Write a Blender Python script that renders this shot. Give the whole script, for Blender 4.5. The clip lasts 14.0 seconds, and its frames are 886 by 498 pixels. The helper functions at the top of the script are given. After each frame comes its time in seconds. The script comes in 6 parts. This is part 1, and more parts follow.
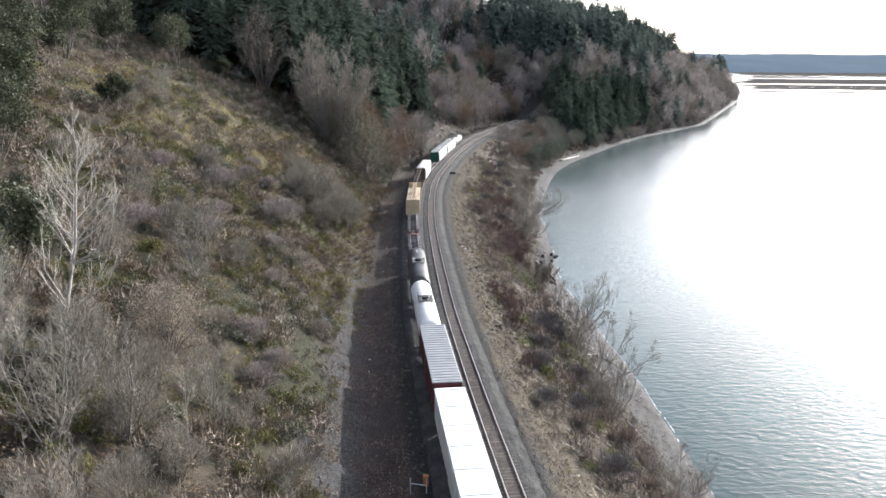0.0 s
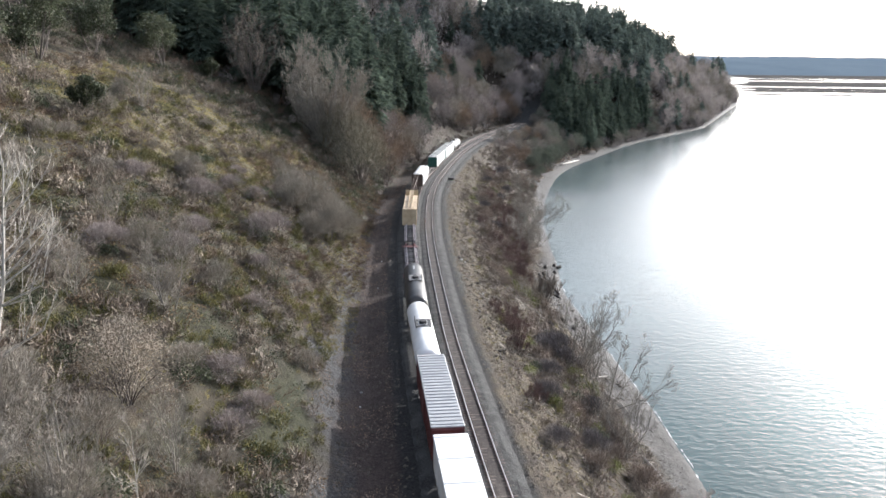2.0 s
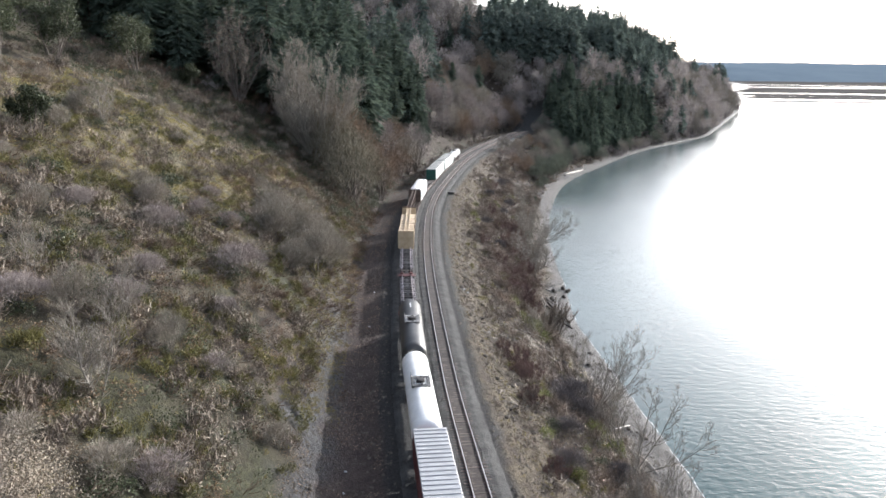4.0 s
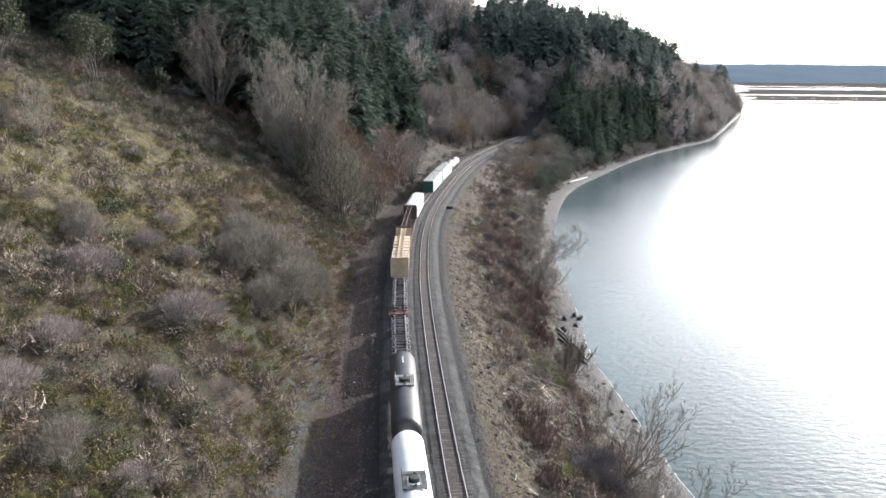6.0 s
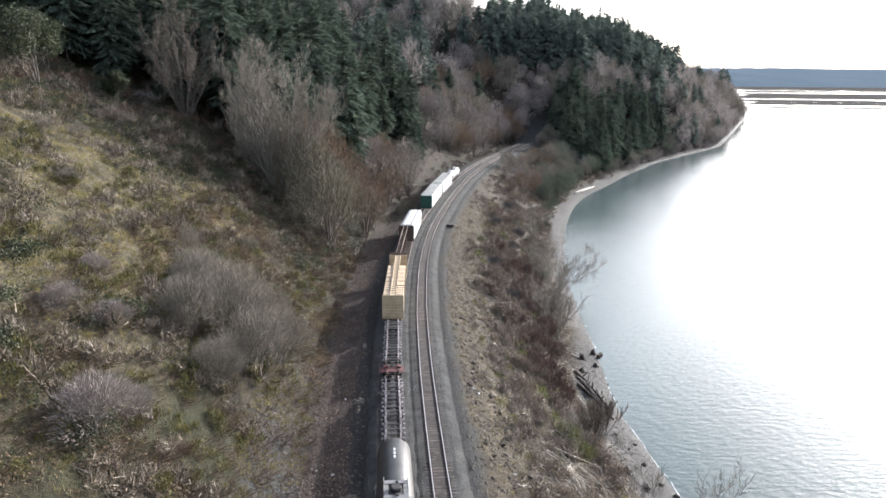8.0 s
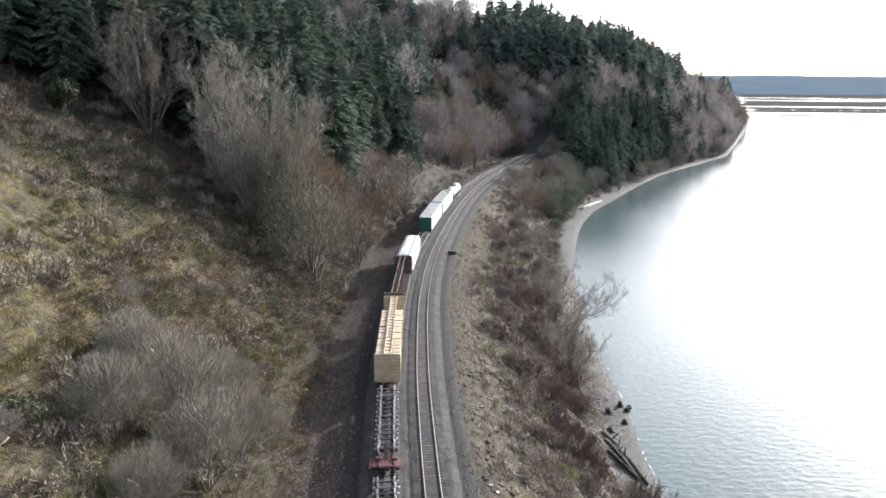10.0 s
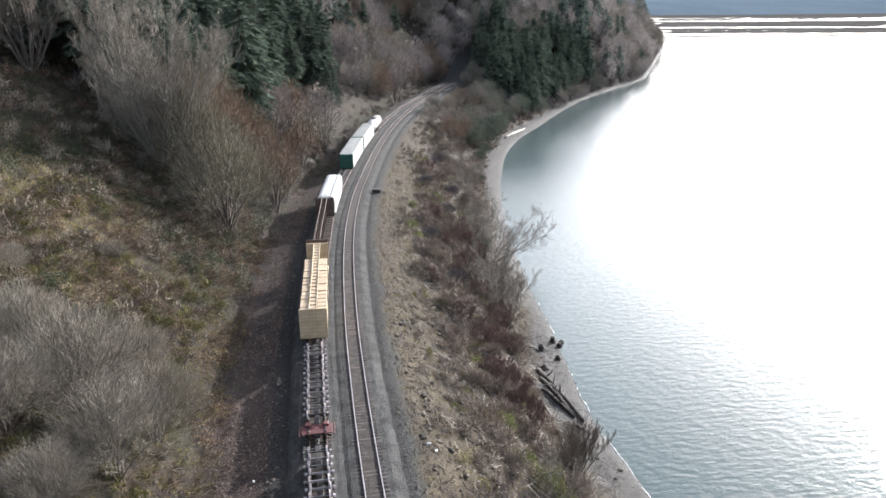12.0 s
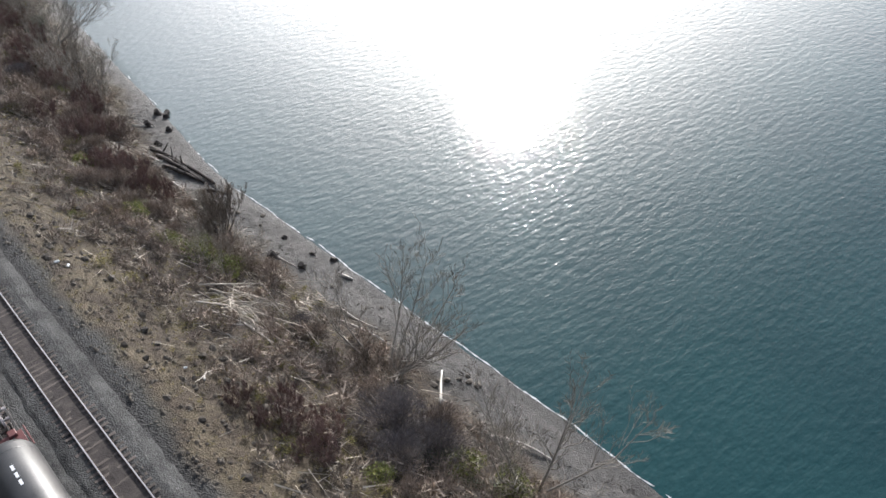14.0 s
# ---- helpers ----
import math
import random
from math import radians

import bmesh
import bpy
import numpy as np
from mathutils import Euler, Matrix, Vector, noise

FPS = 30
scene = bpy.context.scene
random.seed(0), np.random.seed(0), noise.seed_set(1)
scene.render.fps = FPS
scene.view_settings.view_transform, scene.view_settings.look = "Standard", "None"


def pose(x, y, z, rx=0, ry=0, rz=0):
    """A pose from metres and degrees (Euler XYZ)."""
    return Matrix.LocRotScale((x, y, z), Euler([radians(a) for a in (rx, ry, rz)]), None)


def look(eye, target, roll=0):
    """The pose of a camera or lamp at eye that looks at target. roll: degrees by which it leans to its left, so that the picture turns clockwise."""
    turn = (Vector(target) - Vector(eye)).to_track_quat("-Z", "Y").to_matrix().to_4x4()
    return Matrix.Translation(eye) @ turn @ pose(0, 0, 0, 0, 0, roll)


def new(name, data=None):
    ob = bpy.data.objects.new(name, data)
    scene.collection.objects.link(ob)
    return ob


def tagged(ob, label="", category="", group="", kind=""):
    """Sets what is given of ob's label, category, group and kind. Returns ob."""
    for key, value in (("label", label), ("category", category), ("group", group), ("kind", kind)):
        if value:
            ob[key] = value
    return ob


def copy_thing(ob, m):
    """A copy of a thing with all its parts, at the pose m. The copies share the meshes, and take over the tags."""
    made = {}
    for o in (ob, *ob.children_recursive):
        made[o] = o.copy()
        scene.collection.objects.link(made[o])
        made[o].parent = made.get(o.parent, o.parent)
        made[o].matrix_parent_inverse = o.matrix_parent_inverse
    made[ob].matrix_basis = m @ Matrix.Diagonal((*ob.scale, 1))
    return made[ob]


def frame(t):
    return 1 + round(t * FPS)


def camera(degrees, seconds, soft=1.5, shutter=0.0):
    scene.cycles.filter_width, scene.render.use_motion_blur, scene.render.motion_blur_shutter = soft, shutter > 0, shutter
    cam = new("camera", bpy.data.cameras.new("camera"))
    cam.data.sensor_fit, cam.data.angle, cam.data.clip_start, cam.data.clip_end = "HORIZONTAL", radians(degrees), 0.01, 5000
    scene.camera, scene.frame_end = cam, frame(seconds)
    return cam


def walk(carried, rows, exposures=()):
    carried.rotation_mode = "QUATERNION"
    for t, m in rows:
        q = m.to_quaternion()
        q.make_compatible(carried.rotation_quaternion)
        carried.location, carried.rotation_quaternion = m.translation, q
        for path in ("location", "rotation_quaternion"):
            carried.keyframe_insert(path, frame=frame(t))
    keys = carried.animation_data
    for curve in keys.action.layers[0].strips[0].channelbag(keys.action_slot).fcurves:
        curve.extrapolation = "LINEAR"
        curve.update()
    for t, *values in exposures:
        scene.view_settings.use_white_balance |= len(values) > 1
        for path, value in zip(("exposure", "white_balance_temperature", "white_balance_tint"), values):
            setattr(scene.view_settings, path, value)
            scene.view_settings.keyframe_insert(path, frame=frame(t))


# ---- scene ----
cam = camera(62.9, 14.0, soft=1.6)
PATH = [
    (0, (0.922, -33.384, 36.29), (0.905, -31.451, 35.778), 0.3),
    (0.5, (0.942, -31.933, 36.25), (0.927, -29.999, 35.739), 0.3),
    (1, (0.795, -29.998, 36.305), (0.783, -28.064, 35.794), 0.4),
    (1.5, (0.663, -27.569, 36.315), (0.653, -25.635, 35.804), 0.4),
    (2, (0.496, -24.57, 36.345), (0.488, -22.636, 35.837), 0.5),
    (2.5, (0.396, -21.051, 36.377), (0.389, -19.115, 35.873), 0.5),
    (3, (0.265, -17.097, 36.406), (0.26, -15.161, 35.906), 0.5),
    (3.2, (0.167, -15.662, 36.409), (0.163, -13.725, 35.911), 0.6),
    (5.3, (-0.049, 2.232, 36.847), (-0.048, 4.17, 36.356), 0.5),
    (5.5, (-0.067, 4.037, 36.831), (-0.065, 5.976, 36.341), 0.5),
    (6, (-0.174, 8.628, 36.775), (-0.171, 10.568, 36.287), 0.4),
    (6.5, (-0.175, 13.292, 36.645), (-0.172, 15.232, 36.161), 0.5),
    (7, (-0.372, 18.309, 36.687), (-0.366, 20.25, 36.205), 0.5),
    (7.5, (-0.651, 23.571, 36.702), (-0.641, 25.513, 36.221), 0.6),
    (8, (-0.822, 28.977, 36.629), (-0.811, 30.918, 36.15), 0.5),
    (8.2, (-1.104, 30.725, 36.557), (-1.087, 32.667, 36.082), 0.6),
    (10.5, (-1.923, 52.482, 36.818), (-1.902, 54.429, 36.359), 0.4),
    (11, (-2.002, 54.386, 36.939), (-1.969, 56.332, 36.479), 0.3),
    (11.5, (-1.994, 54.86, 37.002), (-1.876, 56.801, 36.534), 0.1),
    (12, (-1.879, 54.362, 37.144), (-1.654, 56.241, 36.498), -0.2),
    (12.5, (-1.841, 54.542, 37.238), (-1.497, 56.315, 36.379), -0.4),
    (13, (-1.798, 54.857, 37.669), (-1.321, 56.532, 36.686), -0.3),
    (13.5, (-1.169, 54.467, 37.644), (-0.441, 56.004, 36.592), -1.1),
    (14, (-0.908, 53.514, 37.648), (0.067, 54.719, 36.384), -1.9),
]
walk(cam, [(t, look(eye, at, roll)) for t, eye, at, roll in PATH], [(0.0, 1.51, 6110, 11), (6.0, 1.54, 6110, 11), (11.0, 1.6, 6110, 11), (12.6, 1.56, 6110, 11), (13.3, 1.42, 6110, 11), (14.0, 1.18, 6110, 11)])

# ---- daylight: hazy winter sun over the water, from ahead and to the right ----
SUN_AZ, SUN_EL = radians(44), radians(20)
world = bpy.data.worlds.new("sky")
scene.world = world
world.use_nodes = True
wn = world.node_tree.nodes
sky = wn.new("ShaderNodeTexSky")
sky.sky_type = "NISHITA"
sky.sun_disc = False
sky.sun_elevation, sky.sun_rotation = SUN_EL, SUN_AZ
sky.air_density, sky.dust_density, sky.ozone_density = 1.0, 3.5, 2.5
wn["Background"].inputs["Strength"].default_value = 0.135
haze = wn.new("ShaderNodeHueSaturation")
haze.inputs["Saturation"].default_value = 0.5
world.node_tree.links.new(sky.outputs[0], haze.inputs["Color"])
world.node_tree.links.new(haze.outputs[0], wn["Background"].inputs["Color"])
sun = new("sun", bpy.data.lights.new("sun", "SUN"))
sun.data.energy, sun.data.angle, sun.data.color = 3.0, radians(0.6), (1.0, 0.95, 0.88)
sun.matrix_world = look((0, 0, 200), (-math.sin(SUN_AZ) * 100, -math.cos(SUN_AZ) * 100, 200 - 100 * math.tan(SUN_EL)))
WATER_Z = -17.3

# ---- the lie of the land: railway line, shoreline, heights ----
def smooth_line(knots, step=1.0, width=14.0):
    ky, kx = np.array(knots, float).T
    y = np.arange(ky[0], ky[-1], step)
    x = np.interp(y, ky, kx)
    n = int(width / step)
    w = np.hanning(2 * n + 3)[1:-1]
    pad = np.concatenate([x[0] + (x[0] - x[1:n + 1][::-1]), x, x[-1] + (x[-1] - x[-n - 1:-1][::-1])])
    return y, np.convolve(pad, w / w.sum(), "valid")


LINE_Y, LINE_X = smooth_line([
    (-320, 49), (-100, 22.5), (-40, 14.9), (0, 9.6), (23.7, 6.55), (40.6, 4.35), (67.6, 1.2), (89, -0.55), (106.6, -1.85),
    (116, -2.45), (134.7, -3.4), (153.5, -3.8), (168, -3.85), (183, -3.35), (200, -2.2), (220, 0.1), (240, 2.6), (260, 5.6),
    (280, 9.0), (300, 13.1), (330, 20.7), (360, 30.2), (400, 43), (442, 57), (500, 80), (560, 108)], 1.0, 12.0)
SHORE_Y, SHORE_X = smooth_line([
    (-320, 70), (-100, 46), (0, 37.5), (48, 34.6), (67, 34.3), (86, 33.2), (100, 31.8), (116, 30.7), (128, 29.5), (140, 28.3),
    (157, 30.2), (172, 30.8), (212, 33), (255, 39), (291, 46.5), (320, 54), (352, 66), (369, 76), (424, 104), (474, 133),
    (510, 160), (578, 211), (700, 268), (933, 376), (1060, 425), (1130, 440), (1170, 380), (1230, 150), (1300, -400), (1500, -2400)], 2.0, 14.0)


def line_x(y):
    return np.interp(y, LINE_Y, LINE_X)


def shore_x(y):
    return np.interp(y, SHORE_Y, SHORE_X)


def step(a, b, v):
    t = np.clip((v - a) / (b - a), 0, 1)
    return t * t * (3 - 2 * t)


def base_x(y):
    """The line's middle; past the bend, a line inside the shore."""
    k = step(430, 560, y)
    return line_x(np.minimum(y, 559)) * (1 - k) + (shore_x(y) - 50) * k


def bumps(x, y):
    return (np.sin(x * 0.31 + y * 0.17 + 1.3) + np.sin(x * 0.13 - y * 0.27) + 0.7 * np.sin(x * 0.71 + y * 0.53 + 2)
            + 0.7 * np.sin(-x * 0.45 + y * 0.83) + 0.4 * np.sin(x * 1.7 + y * 1.1) + 0.4 * np.sin(-x * 1.3 + y * 1.9 + 1)) / 2.2


def height(x, y):
    x, y = np.asarray(x, float), np.asarray(y, float)
    bx, sx = base_x(y), shore_x(y)
    d = x - bx
    right = np.interp(33 * d / np.maximum(sx - bx, 20), [0, 2.4, 4.0, 5.5, 8, 15, 20, 24.5, 27, 33, 40, 80, 300],
                      [-0.5, -0.55, -0.9, -1.5, -3.1, -7.6, -11.4, -14.4, -15.8, -17.3, -19.0, -24, -26])
    left = np.interp(-d, [0, 8, 11.5, 13.5, 15, 20, 26, 34, 42, 48, 58, 80, 120, 200, 400, 3000],
                     [-0.5, -0.6, -1.1, -1.0, -0.3, 4.8, 10.2, 16.0, 21.2, 25.6, 31, 41, 60, 92, 125, 140])
    near = np.where(d > 0, right, left)
    q = sx - x
    wood = np.interp(q, [-300, -47, -7, 0, 6, 10, 25, 50, 90, 150, 300, 3000], [-26, -24, -19, -17.3, -16, -13, 4, 26, 52, 76, 96, 120])
    bluff = np.interp(q, [-300, -47, -7, 0, 5, 16, 40, 80, 110, 150, 300, 3000], [-26, -24, -19, -17.3, -15.5, -2, 14, 24, 46, 62, 92, 120])
    far = step(600, 740, y)
    wood = wood * (1 - far) + bluff * far
    wood = np.where(q > 5, -15.5 + (wood + 15.5) * np.interp(y, [1090, 1160, 1230], [1, 0.7, 0.1]), wood)
    k = step(405, 500, y)
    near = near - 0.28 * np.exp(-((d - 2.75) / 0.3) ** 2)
    rough = 0.45 * step(13.5, 22, -d) + 0.28 * step(5, 10, d) * step(-2, 8, sx - x)
    return near * (1 - k) + wood * k + rough * bumps(x, y)


# ---- materials ----
def nodes_of(name):
    m = bpy.data.materials.new(name)
    m.use_nodes = True
    return m, m.node_tree.nodes, m.node_tree.links, m.node_tree.nodes["Principled BSDF"]


def noise_node(n, l, scale, detail=4.0, stretch=(1, 1, 1), coord="Object"):
    tc, mp, t = n.new("ShaderNodeTexCoord"), n.new("ShaderNodeMapping"), n.new("ShaderNodeTexNoise")
    mp.inputs["Scale"].default_value = stretch
    t.inputs["Scale"].default_value, t.inputs["Detail"].default_value = scale, detail
    l.new(tc.outputs[coord], mp.inputs[0])
    l.new(mp.outputs[0], t.inputs["Vector"])
    return t.outputs["Fac"]


def ramp(n, l, src, stops):
    r = n.new("ShaderNodeValToRGB")
    e = r.color_ramp.elements
    while len(e) < len(stops):
        e.new(0.5)
    for k, (p, c) in zip(e, stops):
        k.position, k.color = p, (*c, 1)
    l.new(src, r.inputs[0])
    return r.outputs[0]


def mixed(n, l, fac, a, b, kind="MIX"):
    m = n.new("ShaderNodeMix")
    m.data_type, m.blend_type = "RGBA", kind
    for sock, v in ((m.inputs[0], fac), (m.inputs[6], a), (m.inputs[7], b)):
        if isinstance(v, (int, float)):
            sock.default_value = v
        elif isinstance(v, tuple):
            sock.default_value = (*v, 1)
        else:
            l.new(v, sock)
    return m.outputs[2]


def maths(n, l, op, a, b=0.5, clamp=False):
    m = n.new("ShaderNodeMath")
    m.operation, m.use_clamp = op, clamp
    for sock, v in zip(m.inputs, (a, b)):
        if isinstance(v, (int, float)):
            sock.default_value = v
        else:
            l.new(v, sock)
    return m.outputs[0]


def bump_to(n, l, bsdf, src, strength, dist):
    b = n.new("ShaderNodeBump")
    b.inputs["Strength"].default_value, b.inputs["Distance"].default_value = strength, dist
    l.new(src, b.inputs["Height"])
    l.new(b.outputs[0], bsdf.inputs["Normal"])


def surface(name, dark, light, scale=2.0, rough=0.8, metal=0.0, bump=0.3, dist=0.01, grain=30.0, vary=0.0, stretch=(1, 1, 1)):
    """A painted, wooden or mineral surface: broad stains, fine grain, and a slight difference from object to object."""
    m, n, l, p = nodes_of(name)
    broad = noise_node(n, l, scale, 5, stretch)
    fine = noise_node(n, l, grain, 3, stretch)
    c = ramp(n, l, broad, [(0.3, dark), (0.7, light)])
    c = mixed(n, l, 0.35, c, ramp(n, l, fine, [(0.3, dark), (0.7, light)]))
    if vary:
        oi = n.new("ShaderNodeObjectInfo")
        v = maths(n, l, "MULTIPLY_ADD", oi.outputs["Random"], vary)
        v.node.inputs[2].default_value = 1 - vary / 2
        comb = n.new("ShaderNodeCombineColor")
        for i in range(3):
            l.new(v, comb.inputs[i])
        c = mixed(n, l, 1.0, c, comb.outputs[0], "MULTIPLY")
    l.new(c, p.inputs["Base Color"])
    p.inputs["Roughness"].default_value, p.inputs["Metallic"].default_value = rough, metal
    bump_to(n, l, p, fine, bump, dist)
    return m


def foliage(name, cols, rough=0.7, per_object=0.25, sheen=0.2, thin=0.0):
    """Leaves or twigs: colour differs from piece to piece and from plant to plant."""
    m, n, l, p = nodes_of(name)
    g, oi = n.new("ShaderNodeNewGeometry"), n.new("ShaderNodeObjectInfo")
    f = maths(n, l, "MULTIPLY_ADD", oi.outputs["Random"], per_object)
    l.new(maths(n, l, "MULTIPLY", g.outputs["Random Per Island"], 1 - per_object), f.node.inputs[2])
    k = len(cols)
    c = ramp(n, l, f, [(i / (k - 1), col) for i, col in enumerate(cols)])
    broad = noise_node(n, l, 0.25, 2, coord="Object")
    c = mixed(n, l, 0.5, c, ramp(n, l, broad, [(0.35, (0.55, 0.55, 0.55)), (0.65, (1.25, 1.2, 1.1))]), "MULTIPLY")
    l.new(c, p.inputs["Base Color"])
    p.inputs["Roughness"].default_value = rough
    p.inputs["Specular IOR Level"].default_value = sheen
    if thin:
        t, mx = n.new("ShaderNodeBsdfTranslucent"), n.new("ShaderNodeMixShader")
        l.new(c, t.inputs["Color"])
        mx.inputs[0].default_value = thin
        l.new(p.outputs[0], mx.inputs[1])
        l.new(t.outputs[0], mx.inputs[2])
        l.new(mx.outputs[0], n["Material Output"].inputs["Surface"])
    return m


def ground_material():
    m, n, l, p = nodes_of("ground")

    def zone(name):
        a = n.new("ShaderNodeAttribute")
        a.attribute_name = name
        return a.outputs["Fac"]

    broad, mid, fine = noise_node(n, l, 0.07, 5), noise_node(n, l, 0.5, 9), noise_node(n, l, 3.2, 9)
    # litter and green are kept dark, so gaps between plants also read as shade
    litter = ramp(n, l, mid, [(0.3, (0.014, 0.011, 0.009)), (0.5, (0.038, 0.030, 0.022)), (0.72, (0.075, 0.058, 0.041))])
    grass = ramp(n, l, fine, [(0.3, (0.028, 0.023, 0.014)), (0.5, (0.095, 0.078, 0.045)), (0.75, (0.20, 0.168, 0.10))])
    green = ramp(n, l, fine, [(0.3, (0.008, 0.009, 0.005)), (0.7, (0.040, 0.040, 0.018))])
    c = mixed(n, l, ramp(n, l, broad, [(0.42, (0, 0, 0)), (0.6, (1, 1, 1))]), litter, green)
    patch = maths(n, l, "MULTIPLY", zone("grass"), ramp(n, l, mid, [(0.36, (0.15, 0.15, 0.15)), (0.56, (1, 1, 1))]))
    c = mixed(n, l, patch, c, grass)
    woods = ramp(n, l, mid, [(0.3, (0.018, 0.015, 0.012)), (0.7, (0.060, 0.046, 0.033))])
    c = mixed(n, l, zone("woods"), c, woods)
    dirt = mixed(n, l, ramp(n, l, fine, [(0.35, (0, 0, 0)), (0.65, (1, 1, 1))]), (0.020, 0.014, 0.0125), (0.082, 0.058, 0.051))
    dirt = mixed(n, l, 0.5, dirt, ramp(n, l, mid, [(0.3, (0.028, 0.022, 0.019)), (0.7, (0.080, 0.062, 0.054))]))
    c = mixed(n, l, zone("dirt"), c, dirt)
    scree = ramp(n, l, fine, [(0.3, (0.016, 0.016, 0.016)), (0.5, (0.042, 0.042, 0.043)), (0.72, (0.090, 0.090, 0.090))])
    c = mixed(n, l, zone("scree"), c, scree)
    bank = ramp(n, l, mid, [(0.3, (0.015, 0.010, 0.007)), (0.46, (0.041, 0.031, 0.021)), (0.58, (0.066, 0.054, 0.031)), (0.76, (0.118, 0.096, 0.065))])
    c = mixed(n, l, zone("bank"), c, mixed(n, l, 0.45, bank, ramp(n, l, fine, [(0.3, (0.009, 0.007, 0.005)), (0.7, (0.120, 0.093, 0.066))])))
    # brown leaf litter, with the shade under brush and maples put into its colour
    mould = ramp(n, l, fine, [(0.3, (0.010, 0.008, 0.006)), (0.5, (0.030, 0.022, 0.016)), (0.74, (0.082, 0.060, 0.042))])
    c = mixed(n, l, zone("mould"), c, mould)
    stones = n.new("ShaderNodeTexVoronoi")
    stones.inputs["Scale"].default_value = 9.0
    tc = n.new("ShaderNodeTexCoord")
    l.new(tc.outputs["Object"], stones.inputs["Vector"])
    gravel = ramp(n, l, stones.outputs["Color"], [(0.15, (0.015, 0.015, 0.015)), (0.85, (0.075, 0.075, 0.072))])
    gravel = mixed(n, l, 0.45, gravel, ramp(n, l, mid, [(0.3, (0.020, 0.020, 0.020)), (0.7, (0.056, 0.056, 0.054))]))
    c = mixed(n, l, zone("gravel"), c, gravel)
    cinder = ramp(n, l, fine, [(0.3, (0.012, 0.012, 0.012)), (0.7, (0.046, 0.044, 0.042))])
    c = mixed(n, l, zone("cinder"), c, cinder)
    sand = ramp(n, l, noise_node(n, l, 1.2, 12), [(0.3, (0.055, 0.052, 0.049)), (0.7, (0.115, 0.109, 0.102))])
    c = mixed(n, l, zone("sand"), c, sand)
    wet = zone("wet")
    c = mixed(n, l, wet, c, mixed(n, l, 1.0, c, (0.42, 0.42, 0.43), "MULTIPLY"))
    l.new(c, p.inputs["Base Color"])
    p.inputs["Specular IOR Level"].default_value = 0.25
    l.new(maths(n, l, "MULTIPLY_ADD", wet, -0.25), p.inputs["Roughness"])
    p.inputs["Roughness"].links[0].from_node.inputs[2].default_value = 0.92
    bump_to(n, l, p, maths(n, l, "ADD", fine, stones.outputs["Distance"]), 0.7, 0.12)
    return m


def water_material():
    m, n, l, p = nodes_of("sea_water")
    p.inputs["Base Color"].default_value = (0.012, 0.05, 0.05, 1)
    p.inputs["Roughness"].default_value = 0.062
    p.inputs["IOR"].default_value = 1.33
    a = noise_node(n, l, 1.15, 4, (0.5, 1.0, 1))
    b = noise_node(n, l, 3.6, 4, (0.6, 1.0, 1))
    c = noise_node(n, l, 0.035, 3)
    fine = noise_node(n, l, 7.5, 3, (0.7, 1.0, 1))
    h = maths(n, l, "ADD", maths(n, l, "MULTIPLY", a, 1.0), maths(n, l, "MULTIPLY", b, 0.26))
    h = maths(n, l, "ADD", h, maths(n, l, "MULTIPLY", fine, 0.055))
    bump_to(n, l, p, h, 0.41, 0.26)
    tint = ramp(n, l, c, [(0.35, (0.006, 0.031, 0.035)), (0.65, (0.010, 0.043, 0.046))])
    # towards the marsh the base colour brightens, standing in for reflected sky glare
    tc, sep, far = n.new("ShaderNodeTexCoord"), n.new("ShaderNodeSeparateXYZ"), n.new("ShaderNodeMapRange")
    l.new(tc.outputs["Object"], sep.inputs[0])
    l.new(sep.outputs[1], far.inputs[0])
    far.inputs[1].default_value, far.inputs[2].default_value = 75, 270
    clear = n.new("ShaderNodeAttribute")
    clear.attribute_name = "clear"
    sky_glare = maths(n, l, "MULTIPLY", far.outputs[0], maths(n, l, "SUBTRACT", 1.0, clear.outputs["Fac"]))
    tint = mixed(n, l, sky_glare, tint, (0.24, 0.262, 0.258))
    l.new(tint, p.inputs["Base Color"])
    return m


def stone_material():
    """Crushed stone: every stone has its own grey, with dark gaps."""
    m, n, l, p = nodes_of("ballast_stone")
    tc, v = n.new("ShaderNodeTexCoord"), n.new("ShaderNodeTexVoronoi")
    v.inputs["Scale"].default_value = 11.0
    l.new(tc.outputs["Object"], v.inputs["Vector"])
    c = ramp(n, l, v.outputs["Color"], [(0.1, (0.016, 0.017, 0.017)), (0.5, (0.046, 0.047, 0.046)), (0.9, (0.12, 0.12, 0.116))])
    gap = ramp(n, l, v.outputs["Distance"], [(0.25, (1, 1, 1)), (0.75, (0.35, 0.35, 0.35))])
    c = mixed(n, l, 0.8, c, gap, "MULTIPLY")
    c = mixed(n, l, 0.5, c, ramp(n, l, noise_node(n, l, 0.6, 6), [(0.3, (0.03, 0.029, 0.028)), (0.7, (0.12, 0.118, 0.113))]))
    l.new(c, p.inputs["Base Color"])
    p.inputs["Roughness"].default_value = 0.95
    p.inputs["Specular IOR Level"].default_value = 0.2
    bump_to(n, l, p, v.outputs["Distance"], 1.0, -0.06)
    return m


